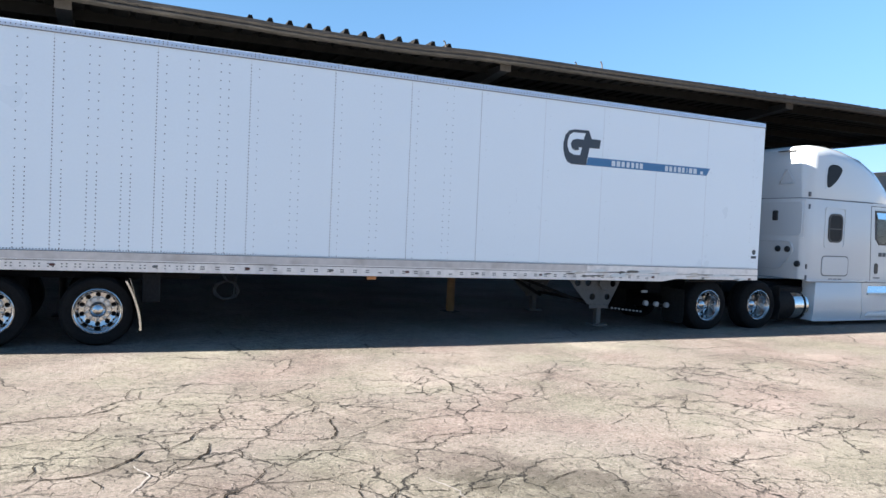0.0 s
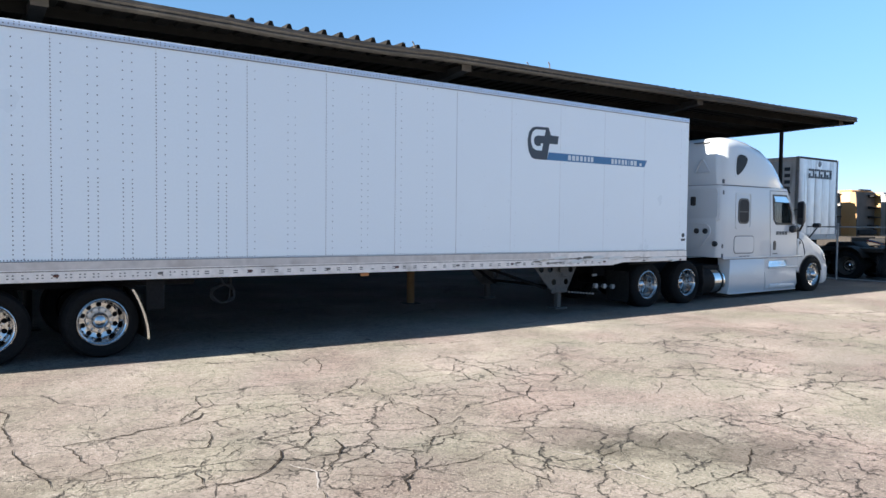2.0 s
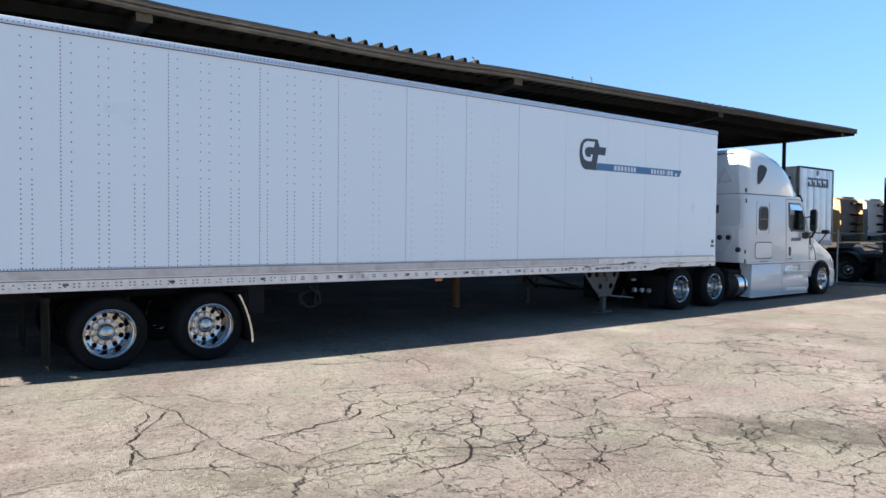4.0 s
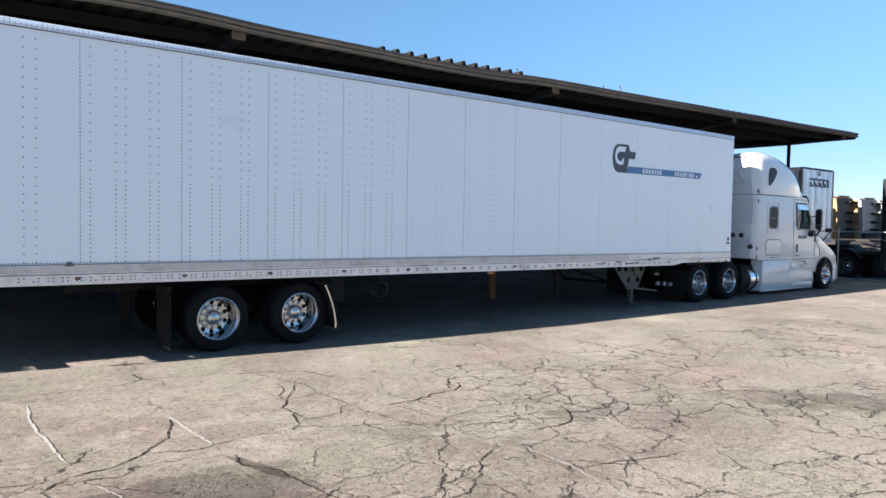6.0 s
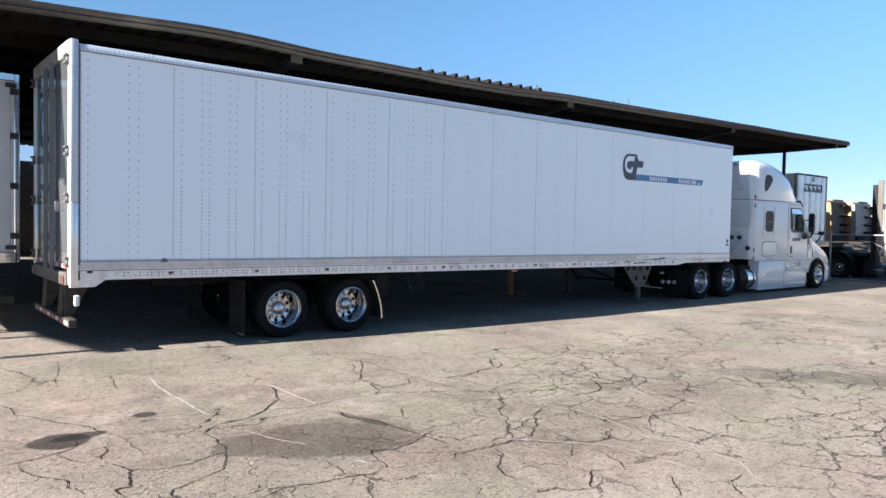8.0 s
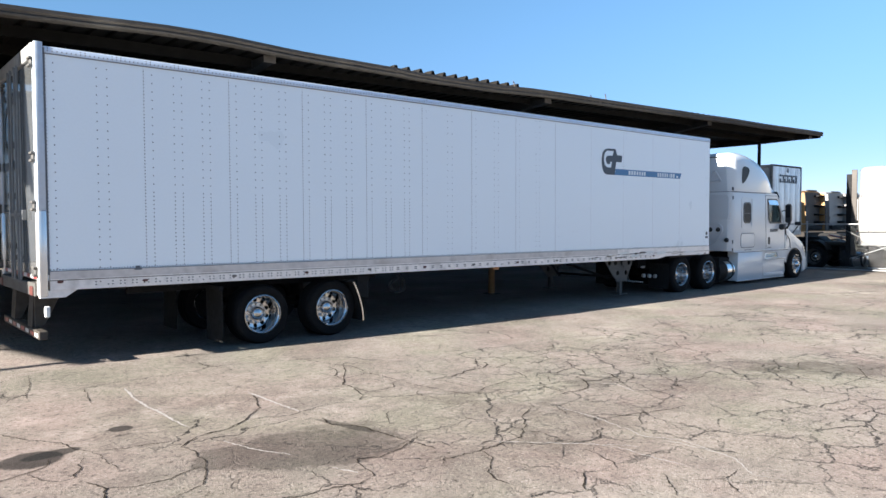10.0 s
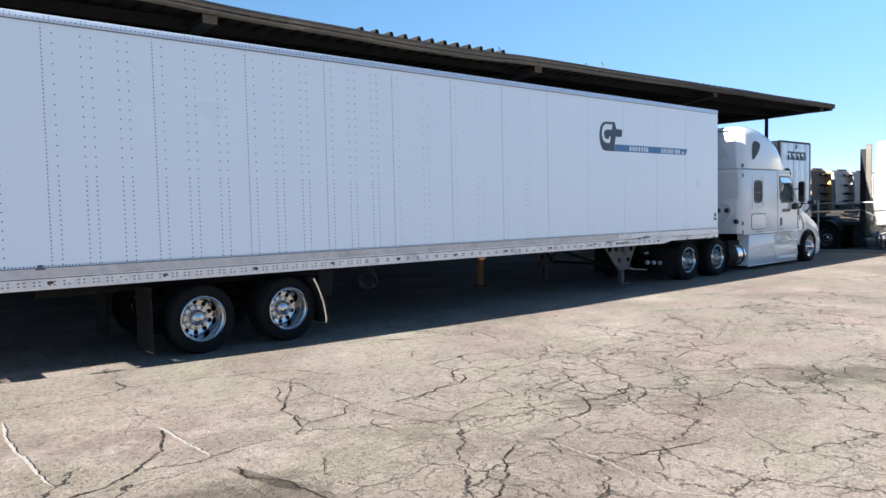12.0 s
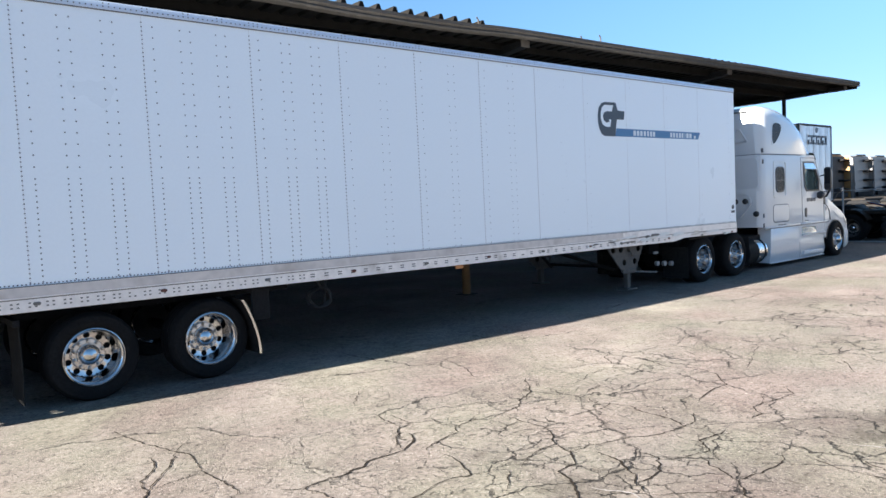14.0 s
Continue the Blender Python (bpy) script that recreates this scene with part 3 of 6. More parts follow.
    lathe(bm, [(0.112, face), (0.110, face - 0.05), (0.105, face - 0.09), (0.085, face - 0.118), (0.045, face - 0.136), (0.0, face - 0.142)], 28)
    part("hubcap", bm, CHROME, w, "domed chrome hub cap")
    nut = None
    for k in range(10):
        a = 2 * math.pi * (k + 0.5) / 10
        m = pose(0.144 * math.cos(a), face - 0.018, 0.144 * math.sin(a))
        if nut is None:
            bm = bm_new()
            lathe(bm, [(0.0195, 0.004), (0.0195, -0.022), (0.016, -0.03), (0.010, -0.045), (0.0, -0.046)], 8)
            nut = part("lug_nut", bm, HUBMETAL, w, at=m)
        else:
            again(nut, w, m)
    return w


def mud_flap(parent, x, y0, y1, z0, z1, bend=0.0):
    bm = bm_new()
    rings = []
    for k in range(7):
        t = k / 6
        z = z1 + (z0 - z1) * t
        xx = x + bend * (t * t) + 0.01 * math.sin(3 * t)
        rings.append([(xx - 0.005, y0, z), (xx + 0.005, y0, z), (xx + 0.005, y1, z), (xx - 0.005, y1, z)])
    loft(bm, rings)
    return part("mud_flap", bm, FLAP, parent, "hanging black rubber mud flap")


# ---- dry van semi trailer ----
LEN, WID, TOP = 16.15, 2.6, 4.085


def rail_z(x):
    return 1.0 - 0.0062 * x, 1.248 - 0.0042 * x


def rivets(parent):
    """Rows of rivet heads on the near side: dense at panel joints, in pairs at the posts between."""
    bm = bm_new()
    rng = random.Random(4)
    vs, fs = [], []

    def dot(x, z, r=0.0075, y=0.0):
        k = len(vs)
        for i in range(6):
            a = math.pi * i / 3
            vs.append((x + r * math.cos(a), y, z + r * math.sin(a)))
        vs.append((x, y - 0.005, z))
        for i in range(6):
            fs.append((k + i, k + (i + 1) % 6, k + 6))

    def column(x, gap, low_gap, z_top=3.95, y=-0.0022, keep=1.0, r=0.0075):
        z = rail_z(x)[1] + 0.03
        while z < z_top:
            if rng.random() < keep:
                dot(x, z, r, y)
            z += low_gap if z < 2.25 else gap

    p = 1.222
    for i in range(14):
        j = i * p + (0.02 if i == 0 else 0)
        if j > LEN:
            break
        if i:
            column(j, 0.045, 0.045, r=0.0085 if i < 9 else 0.005, keep=1 if i < 9 else 0.5)
        r = 0.0088 if i < 5 else 0.0072 if i < 8 else 0.004
        keep = 1.0 if i < 5 else 0.9 if i < 8 else 0.4
        if i == 0:
            column(0.02, 0.045, 0.045, r=0.0075)
            column(0.11, 0.115, 0.1, r=r)
            column(0.62, 0.115, 0.1, r=r)
            column(0.75, 0.115, 0.1, r=r)
            continue
        column(j + 0.112, 0.115, 0.056 if i < 5 else 0.1, r=r, keep=keep)
        for f in ((1 / 3, 2 / 3) if i < 5 else (0.5,) if i < 9 else ()):
            for o in (0.0, 0.112):
                column(j + f * p + o, 0.115, 0.056 if i < 5 else 0.1, r=r, keep=keep)
    x = 0.03
    while x < LEN - 0.05:
        dot(x, rail_z(x)[1] + 0.016, 0.0085, -0.002)
        x += 0.036
    x = 0.05
    while x < LEN - 0.05:
        dot(x, 4.031, 0.0085, -0.014)
        if x % 0.407 < 0.12:
            dot(x, 4.062, 0.008, -0.014)
        x += 0.055
    me = bpy.data.meshes.new("rivets")
    me.from_pydata(vs, [], fs)
    me.materials.append(RIVET)
    o = new("rivets", me)
    o.parent = parent
    tagged(o, kind="stuff")
    bm.free()


def sign_shapes(t):
    """Plain shapes in place of the haulier's mark: ring segment, notched block, blue band with pale bars."""
    y = -0.006
    bm = bm_new()
    # open squared ring, thick at its foot, with a rounded left side
    ring = [(11.90, 3.54), (11.60, 3.535), (11.50, 3.51), (11.42, 3.43), (11.385, 3.29), (11.39, 3.17), (11.42, 3.06), (11.48, 2.97), (11.57, 2.935), (11.87, 2.935),
            (11.87, 3.10), (11.74, 3.10), (11.60, 3.10), (11.51, 3.14), (11.465, 3.24), (11.465, 3.33), (11.50, 3.43), (11.58, 3.485), (11.84, 3.49)]
    prism(bm, ring, y, -0.001)
    part("mark_ring", bm, INK, t, "dark grey open ring of a painted mark")
    bm = bm_new()
    prism(bm, [(11.90, 3.54), (11.965, 3.40), (12.165, 3.395), (12.14, 3.243), (11.93, 3.242), (11.90, 3.10), (11.87, 2.935), (11.74, 2.94), (11.74, 3.10), (11.775, 3.235), (11.70, 3.235), (11.71, 3.19),
               (11.63, 3.175), (11.56, 3.21), (11.535, 3.29), (11.57, 3.35), (11.65, 3.375), (11.80, 3.375), (11.84, 3.49)], y - 0.001, -0.001)
    part("mark_block", bm, INK, t, "dark grey cross and hook of a painted mark")
    bm = bm_new()
    prism(bm, [(11.915, 3.08), (14.74, 3.085), (14.66, 2.945), (11.875, 2.937)], y, -0.001)
    part("blue_band", bm, BLUE, t, "slanted blue decal band")
    first = None
    for x0, x1 in ((12.42, 12.51), (12.53, 12.62), (12.64, 12.72), (12.75, 12.83), (12.86, 12.93), (12.96, 13.03), (13.05, 13.13), (13.64, 13.72), (13.74, 13.82), (13.85, 13.92), (13.95, 14.03), (14.05, 14.12), (14.16, 14.19), (14.22, 14.31), (14.33, 14.42), (14.5, 14.58)):
        bm = bm_new()
        h = 0.055 if x0 == 14.5 else 0.095
        box(bm, x0, x1 - 0.012, y - 0.003, y + 0.002, 2.962, 2.962 + h)
        part("pale_bar", bm, LETTER, t)
    bm = bm_new()
    disc_x(bm, 16.02, 1.515, 0.05, -0.004, -0.001, 18)
    part("round_decal", bm, INK, t, "small round dark decal")
    bm = bm_new()
    box(bm, 15.95, 16.09, -0.004, -0.001, 1.39, 1.44)
    part("plate_decal", bm, INK, t, "small dark rectangular decal")


def trailer():
    t = thing("semi_trailer", "long white riveted dry van semi trailer on polished wheels", "semi trailer", (0, 0, 0))
    # near side in panels, thin laps at every joint
    p = 1.222
    edges = [0.0] + [p * i for i in range(1, 14)]
    edges[-1] = LEN
    for i in range(len(edges) - 1):
        a, d = edges[i], edges[i + 1]
        bm = bm_new()
        n = 10
        vs = []
        rings = []
        for k in range(n + 1):
            x = a + 0.002 + (d - a - 0.004) * k / n
            w = 0.0025 * math.sin(math.pi * k / n) * (1 if i % 2 else 0.6)
            zb = rail_z(x)[1] - 0.02
            rings.append([(x, -0.0015 - w * 0.0, zb), (x, -0.0015 + w, (zb + 4) / 2), (x, -0.0015, 3.99), (x, 0.03, 3.99), (x, 0.03, zb)])
        loft(bm, rings)
        part("side_panel", bm, WHITE_PANEL, t)
        if i:
            bm = bm_new()
            box(bm, a - 0.003, a + 0.003, -0.0035, 0.0, rail_z(a)[1], 3.98)
            part("panel_seam", bm, SEAM, t)
    rivets(t)
    # inner box: far side, roof, floor, nose
    bm = bm_new()
    box(bm, -0.02, LEN - 0.01, 0.02, WID - 0.0, 1.13, TOP - 0.02)
    part("van_body", bm, WHITE_PANEL, t)
    bm = bm_new()
    prism(bm, [(-0.02, TOP - 0.02), (LEN - 0.03, TOP - 0.02), (LEN - 0.06, TOP + 0.01), (0.08, TOP + 0.01)], 0.03, WID - 0.03)
    part("roof", bm, OFFWHITE, t)
    bm = bm_new()
    box(bm, 0.0, LEN, -0.013, 0.05, 3.995, TOP, 0.008, 2)
    part("top_rail", bm, TOPRAIL, t, "pale blue-grey riveted top rail")
    bm = bm_new()
    box(bm, 0.0, LEN, -0.016, 0.0, 3.990, 3.999, 0.002)
    part("rail_lip", bm, RIVET, t, "dark sealant line under the top rail")
    # bottom rail, deeper behind and notched up towards the nose
    bm = bm_new()
    a, b_ = rail_z(0), rail_z(LEN)
    prism(bm, [(0.02, a[1]), (LEN, b_[1]), (LEN, 0.955), (14.05, 0.965), (13.72, rail_z(13.7)[0]), (0.02, a[0])], -0.012, 0.06, 0.004, 1)
    part("bottom_rail", bm, ALU, t, "scuffed aluminium bottom rail")
    bm = bm_new()
    prism(bm, [(0.02, a[0] + 0.135), (LEN, b_[0] + 0.155), (LEN, b_[0] + 0.165), (0.02, a[0] + 0.145)], -0.02, 0.0)
    part("rail_ridge", bm, ALU, t)
    bm = bm_new()
    prism(bm, [(0.02, a[0] + 0.122), (LEN, b_[0] + 0.142), (LEN, b_[0] + 0.152), (0.02, a[0] + 0.132)], -0.0135, 0.0)
    part("rail_groove", bm, SCRAPE, t, "grimy groove under the ridge")
    bm = bm_new()
    prism(bm, [(0.02, a[0] + 0.147), (12.0, rail_z(12.0)[0] + 0.162), (12.0, rail_z(12.0)[1] - 0.004), (0.02, a[1] - 0.004)], -0.0142, 0.0)
    part("rail_band", bm, RAILBAND, t, "grimy pinkish upper band of the rail")
    # dark strip over the joint, with the shadow line below the panel painted in
    bm = bm_new()
    prism(bm, [(0.02, a[1] - 0.006), (LEN, b_[1] - 0.006), (LEN, b_[1] + 0.003), (0.02, a[1] + 0.003)], -0.0165, 0.0)
    part("rail_shadow_line", bm, RIVET, t, "dark seam and painted shadow line between panel and rail")
    bm = bm_new()
    x, k = 0.55, 0
    rr = random.Random(8)
    while x < 13.5:
        z = rail_z(x)[0]
        for dz in ((0.055, 0.085) if x > 5.5 else (0.05, 0.088)):
            for dx in (0, 0.055):
                if rr.random() < 0.93:
                    w = 0.06 if x > 5.5 else 0.022
                    if x > 5.5 and dx:
                        continue
                    box(bm, x + dx, x + dx + w, -0.0145, -0.01, z + dz - 0.006, z + dz + 0.008)
        x += 0.155 if x < 5.5 else 0.2
    part("rail_slotting", bm, SLOT, t, kind="stuff")
    for i in range(1, 14):
        x = i * p + 0.04 if i > 1 else 1.19
        bm = bm_new()
        prism(bm, rounded(x - 0.035, x + 0.035, rail_z(x)[0] + 0.06, rail_z(x)[0] + 0.095, 0.0165, 3), -0.026, -0.008, 0.004, 1)
        part("marker_light", bm, DARKLENS if i % 2 else SLOT, t, "small dull marker light")
    bm = bm_new()
    prism(bm, rounded(0.1, 0.17, 1.09, 1.125, 0.016, 3), -0.026, -0.008)
    part("marker_light", bm, DARKLENS, t)
    # scuffs on the rail near the nose
    for x0, x1, z0, z1 in ((12.05, 12.42, 1.07, 1.125), (12.5, 12.75, 0.98, 1.05), (12.95, 13.5, 1.05, 1.12), (13.6, 14.05, 1.02, 1.10), (14.9, 15.4, 1.02, 1.07)):
        bm = bm_new()
        prism(bm, [(x0, z0 + 0.01), (x0 + 0.08, z0 - 0.005), (x1 - 0.05, z0 + 0.012), (x1, z1 - 0.01), (x1 - 0.12, z1), (x0 + 0.06, z1 - 0.015)], -0.0215, -0.012)
        part("rail_scuff", bm, OFFWHITE, t, "bright scraped patch")
    srng = random.Random(31)
    for k in range(26):
        x0 = srng.uniform(10.9, 15.6)
        z0 = rail_z(x0)[0] + srng.uniform(0.04, 0.15)
        w, h = srng.uniform(0.06, 0.42), srng.uniform(0.012, 0.05)
        bm = bm_new()
        edge = [(x0 + w * u, z0 + h * v + srng.uniform(-0.008, 0.008)) for u, v in ((0, 0.3), (0.3, 0), (0.7, 0.1), (1, 0.5), (0.75, 0.9), (0.4, 1.0), (0.1, 0.8))]
        prism(bm, edge, -0.0225 - 0.0002 * k, -0.012)
        part("rail_scuff", bm, (OFFWHITE, SCRAPE, ALUBARE)[k % 3], t, ("bright scraped patch", "dark scraped patch", "bare metal scrape")[k % 3])
    bm = bm_new()
    prism(bm, [(1.05, 1.22), (1.15, 1.22), (1.15, 1.235), (1.13, 1.245), (1.125, 1.275), (1.075, 1.275), (1.07, 1.245), (1.05, 1.235)], -0.02, -0.002)
    part("rail_bracket", bm, RIVET, t, "small dark bracket over the bottom rail")
    # rear frame
    RX = -0.10
    for y0, y1 in ((-0.016, 0.15), (WID - 0.13, WID + 0.016)):
        bm = bm_new()
        box(bm, RX, -0.003, y0, y1, 2.02, TOP + 0.05, 0.012, 2)
        part("rear_post", bm, POSTPAINT, t, "pale painted rear corner post")
        bm = bm_new()
        box(bm, RX - 0.003, -0.003, y0 - 0.003, y1, 0.93, 2.02, 0.012, 2)
        part("post_guard", bm, DENTED, t, "dented bright metal lower post")
        bm = bm_new()
        box(bm, -0.003, 0.018, *((-0.013, 0.0) if y0 < 0 else (WID, WID + 0.013)), 1.2, TOP - 0.02)
        part("post_seam", bm, RIVET, t, "dark seam beside the corner post")
    bm = bm_new()
    box(bm, RX + -0.010, RX + 0.095, 0.15, WID - 0.13, TOP - 0.13, TOP + 0.06, 0.01)
    part("rear_header", bm, HEADER, t, "dull grey rear header")
    bm = bm_new()
    box(bm, RX + -0.030, RX + 0.095, 0.15, WID - 0.13, 0.92, 1.09, 0.01)
    part("rear_sill", bm, GREYSTEEL, t, "dark grey steel rear sill")
    for y0, y1 in ((0.17, 1.29), (1.31, WID - 0.15)):
        bm = bm_new()
        box(bm, RX + 0.020, RX + 0.070, y0, y1, 1.12, TOP - 0.14, 0.01)
        door = part("rear_door", bm, GREYDOOR, t, "closed grey rear swing door")
        side = y0 < 1
        for yy in ((y0 + 0.82, y0 + 0.98) if side else (y0 + 0.12, y0 + 0.3)):
            bm = bm_new()
            tube(bm, [(RX - 0.02, yy, 1.05), (RX - 0.02, yy, TOP - 0.1)], 0.017, 8)
            part("lock_rod", bm, RODSTEEL, door, "vertical steel lock rod")
        bm = bm_new()
        hy = y0 + 0.9 if side else y0 + 0.2
        box(bm, RX + -0.045, RX + -0.010, hy - 0.3, hy + 0.02, 1.96, 2.0, 0.005)
        box(bm, RX + -0.040, RX + 0.020, hy - 0.32, hy - 0.24, 1.9, 2.04, 0.005)
        part("door_latch", bm, RODSTEEL, door)
        hinge_y = y0 - 0.05 if side else y1 + 0.05
        for z in (1.245, 2.08, 2.70, 3.89):
            bm = bm_new()
            box(bm, RX - 0.055, RX + 0.0, hinge_y - 0.06, hinge_y + 0.06, z - 0.065, z - 0.03, 0.008)
            box(bm, RX - 0.055, RX + 0.0, hinge_y - 0.06, hinge_y + 0.06, z + 0.03, z + 0.065, 0.008)
            box(bm, RX - 0.03, RX + 0.0, hinge_y - 0.05, hinge_y + 0.05, z - 0.04, z + 0.04, 0.008)
            part("hinge", bm, GREYSTEEL, door, "bolted steel hinge")
        if not side:
            bm = bm_new()
            for q in range(14):
                a0 = radians(80 + 200 * q / 14)
                a1 = radians(80 + 200 * (q + 1) / 14)
                v = [bm.verts.new((RX + 0.014, 1.9 - r * math.cos(a), 3.2 + 1.2 * r * math.sin(a))) for r, a in ((0.3, a0), (0.3, a1), (0.22, a1), (0.22, a0))]
                bm.faces.new(v)
            box(bm, RX + 0.012, RX + 0.018, 1.62, 1.8, 2.75, 3.4)
            box(bm, RX + 0.012, RX + 0.018, 1.4, 2.2, 2.62, 2.74)
            part("door_mark", bm, INK, door, "dark plain shapes of a painted mark")
        for k in range(5):
            bm = bm_new()
            yy = y0 + 0.06 + k * 0.2
            box(bm, RX + 0.014, RX + 0.020, yy, yy + 0.2, 1.14, 1.19)
            part("reflective_tape", bm, RED if k % 2 == 0 else TAPEWHITE, door)
    for y in (0.2, 2.3):
        bm = bm_new()
        box(bm, RX + -0.050, RX + -0.025, y, y + 0.17, 0.93, 1.05, 0.015)
        part("tail_light", bm, DARKLENS, t, "dull red tail light")
    # rear underride guard
    bm = bm_new()
    box(bm, RX + 0.000, RX + 0.110, 0.12, WID - 0.1, 0.36, 0.47, 0.012)
    guard = part("underride_guard", bm, SKIRTDIRT, t, "low steel underride bar with reflective tape")
    for y in (0.62, 1.78):
        bm = bm_new()
        rings = [[(RX + 0.02, y, 0.47), (RX + 0.1, y, 0.47), (RX + 0.1, y + 0.28, 0.47), (RX + 0.02, y + 0.28, 0.47)], [(RX + 0.05, y, 0.9), (0.2, y, 0.9), (0.2, y + 0.28, 0.9), (RX + 0.05, y + 0.28, 0.9)]]
        loft(bm, rings)
        part("guard_strut", bm, SKIRTDIRT, guard)
    for k in range(8):
        bm = bm_new()
        box(bm, RX + -0.004, RX + 0.000, 0.14 + k * 0.29, 0.14 + k * 0.29 + 0.2, 0.39, 0.44)
        part("reflective_tape", bm, RED if k % 2 else TAPEWHITE, guard)
    bm = bm_new()
    prism(bm, [(-0.095, 1.0), (0.34, 1.0), (0.20, 0.905), (-0.095, 0.905)], 0.0, 0.08)
    part("rear_gusset", bm, ALU, t)
    bm = bm_new()
    prism(bm, [(-0.05, 0.9), (0.26, 0.9), (0.06, 0.5), (-0.05, 0.47)], 0.55, 0.65)
    part("corner_gusset", bm, SKIRTDIRT, t)
    bm = bm_new()
    box(bm, RX + 0.055, RX + 0.115, -0.01, 0.05, 0.66, 0.80, 0.01)
    part("side_lamp", bm, OFFWHITE, t, "small pale lamp at the rear corner")
    # underside: cross members, bogie, suspension
    bm = bm_new()
    for i in range(50):
        x = 0.4 + i * 0.31
        box(bm, x, x + 0.05, 0.06, WID - 0.06, 1.0, 1.13)
    part("cross_members", bm, CHASSIS, t, kind="stuff")
    for y in (0.78, 1.72):
        bm = bm_new()
        box(bm, 1.2, 5.6, y, y + 0.1, 0.82, 1.0)
        part("bogie_rail", bm, CHASSIS, t)
    for x in (2.99, 4.245):
        bm = bm_new()
        tube(bm, [(x, 0.3, 0.432), (x, WID - 0.3, 0.432)], 0.065, 12)
        part("axle", bm, CHASSIS, t)
        for y in (0.78, 1.72):
            bm = bm_new()
            lathe(bm, [(0.0, 0.52), (0.12, 0.52), (0.14, 0.6), (0.12, 0.66), (0.14, 0.74), (0.12, 0.84)], 16, "z", (x + 0.25, y + 0.05, 0))
            part("air_spring", bm, RUBBER, t)
        wheel(t, pose(x, 0.12, 0.432), r=0.466)
        wheel(t, pose(x, WID - 0.12, 0.432, 0, 0, 180), r=0.466)
    mud_flap(t, 2.32, 0.06, 0.66, 0.06, 0.86)
    mud_flap(t, 2.32, 1.94, 2.54, 0.06, 0.86)
    bm = bm_new()
    box(bm, 2.27, 2.33, 0.04, 2.56, 0.85, 0.91)
    part("flap_bracket", bm, CHASSIS, t)
    # bright curved quarter fender ahead of the front axle
    for y0, y1, lip in ((-0.03, 0.55, -0.052), (2.05, 2.63, 2.63)):
        curve = [(4.57 + 0.19 * math.sin(radians(90 * k / 12)) ** 0.9, 0.85 - 0.66 * k / 12) for k in range(13)]
        bm = bm_new()
        loft(bm, [[(x, y0, z), (x + 0.012, y0, z), (x + 0.012, y1, z), (x, y1, z)] for x, z in curve])
        fender = part("quarter_fender", bm, FLAP, t, "black curved quarter fender")
        bm = bm_new()
        loft(bm, [[(x - 0.006, lip, z), (x + 0.022, lip, z), (x + 0.022, lip + 0.022, z), (x - 0.006, lip + 0.022, z)] for x, z in curve])
        part("fender_trim", bm, BRIGHT, fender, "bright stainless edge trim")
    bm = bm_new()
    box(bm, 4.78, 5.02, 0.14, 0.16, 0.55, 0.95, 0.01)
    box(bm, 4.7, 5.05, 0.15, 0.6, 0.93, 0.99)
    part("fender_bracket", bm, CHASSIS, t)
    # coiled hose hung under the floor
    bm = bm_new()
    pts = [(5.85, 0.5, 0.98)]
    for k in range(60):
        a = radians(90 + 360 * 2.6 * k / 59)
        pts.append((5.95 + 0.17 * math.cos(a) + 0.02 * math.sin(k), 0.5 + 0.002 * k, 0.68 + 0.13 * math.sin(a)))
    pts.append((6.1, 0.62, 0.98))
    tube(bm, pts, 0.013, 6)
    part("coiled_hose", bm, AIRHOSE, t, "grey air hose coiled under the floor")
    # amber lamp, slack straps
    bm = bm_new()
    box(bm, 7.95, 8.10, 0.02, 0.05, 0.895, 0.945, 0.008)
    part("amber_light", bm, AMBER, t, "amber side marker under the rail")
    # landing gear with pierced triangular wing plates
    for y, s in ((0.2, 1), (WID - 0.2, -1)):
        bm = bm_new()
        pierced(bm, [(11.74, 0.96), (12.93, 0.96), (12.80, 0.72), (12.66, 0.47), (12.20, 0.47), (12.06, 0.60)],
                ((11.96, 0.865, 0.065), (12.19, 0.865, 0.065), (12.74, 0.85, 0.065), (12.29, 0.61, 0.062), (12.62, 0.61, 0.062)), y - 0.012, y + 0.012)
        plate = part("wing_plate", bm, GREYSTEEL, t, "grey triangular landing gear plate with round holes")
        bm = bm_new()
        box(bm, 12.22, 12.64, y - 0.03, y - 0.012, 0.40, 0.475, 0.006)
        part("plate_foot", bm, GREYSTEEL, plate)
        bm = bm_new()
        box(bm, 12.40, 12.56, y + 0.013, y + 0.16, 0.40, 1.0, 0.01)
        box(bm, 12.43, 12.53, y + 0.03, y + 0.13, 0.11, 0.42, 0.008)
        part("landing_leg", bm, GREYSTEEL, t, "grey landing gear leg, cranked up")
        bm = bm_new()
        box(bm, 12.32, 12.62, y - 0.05, y + 0.21, 0.08, 0.112, 0.004)
        part("foot", bm, GREYSTEEL, t)
        bm = bm_new()
        disc_x(bm, 12.47, 0.86, 0.07, y - 0.06, y - 0.012)
        tube(bm, [(12.47, y - 0.05, 0.86), (12.47, y - 0.05, 0.74), (12.60, y - 0.06, 0.72)], 0.012, 6)
        part("crank", bm, GREYSTEEL, plate)
    bm = bm_new()
    tube(bm, [(11.0, 1.3, 1.0), (12.4, 0.5, 0.45)], 0.03, 8)
    tube(bm, [(11.0, 1.3, 1.0), (12.4, 2.1, 0.45)], 0.03, 8)
    tube(bm, [(12.43, 0.4, 0.5), (12.43, 2.2, 0.5)], 0.03, 8)
    part("leg_brace", bm, CHASSIS, t)
    bm = bm_new()
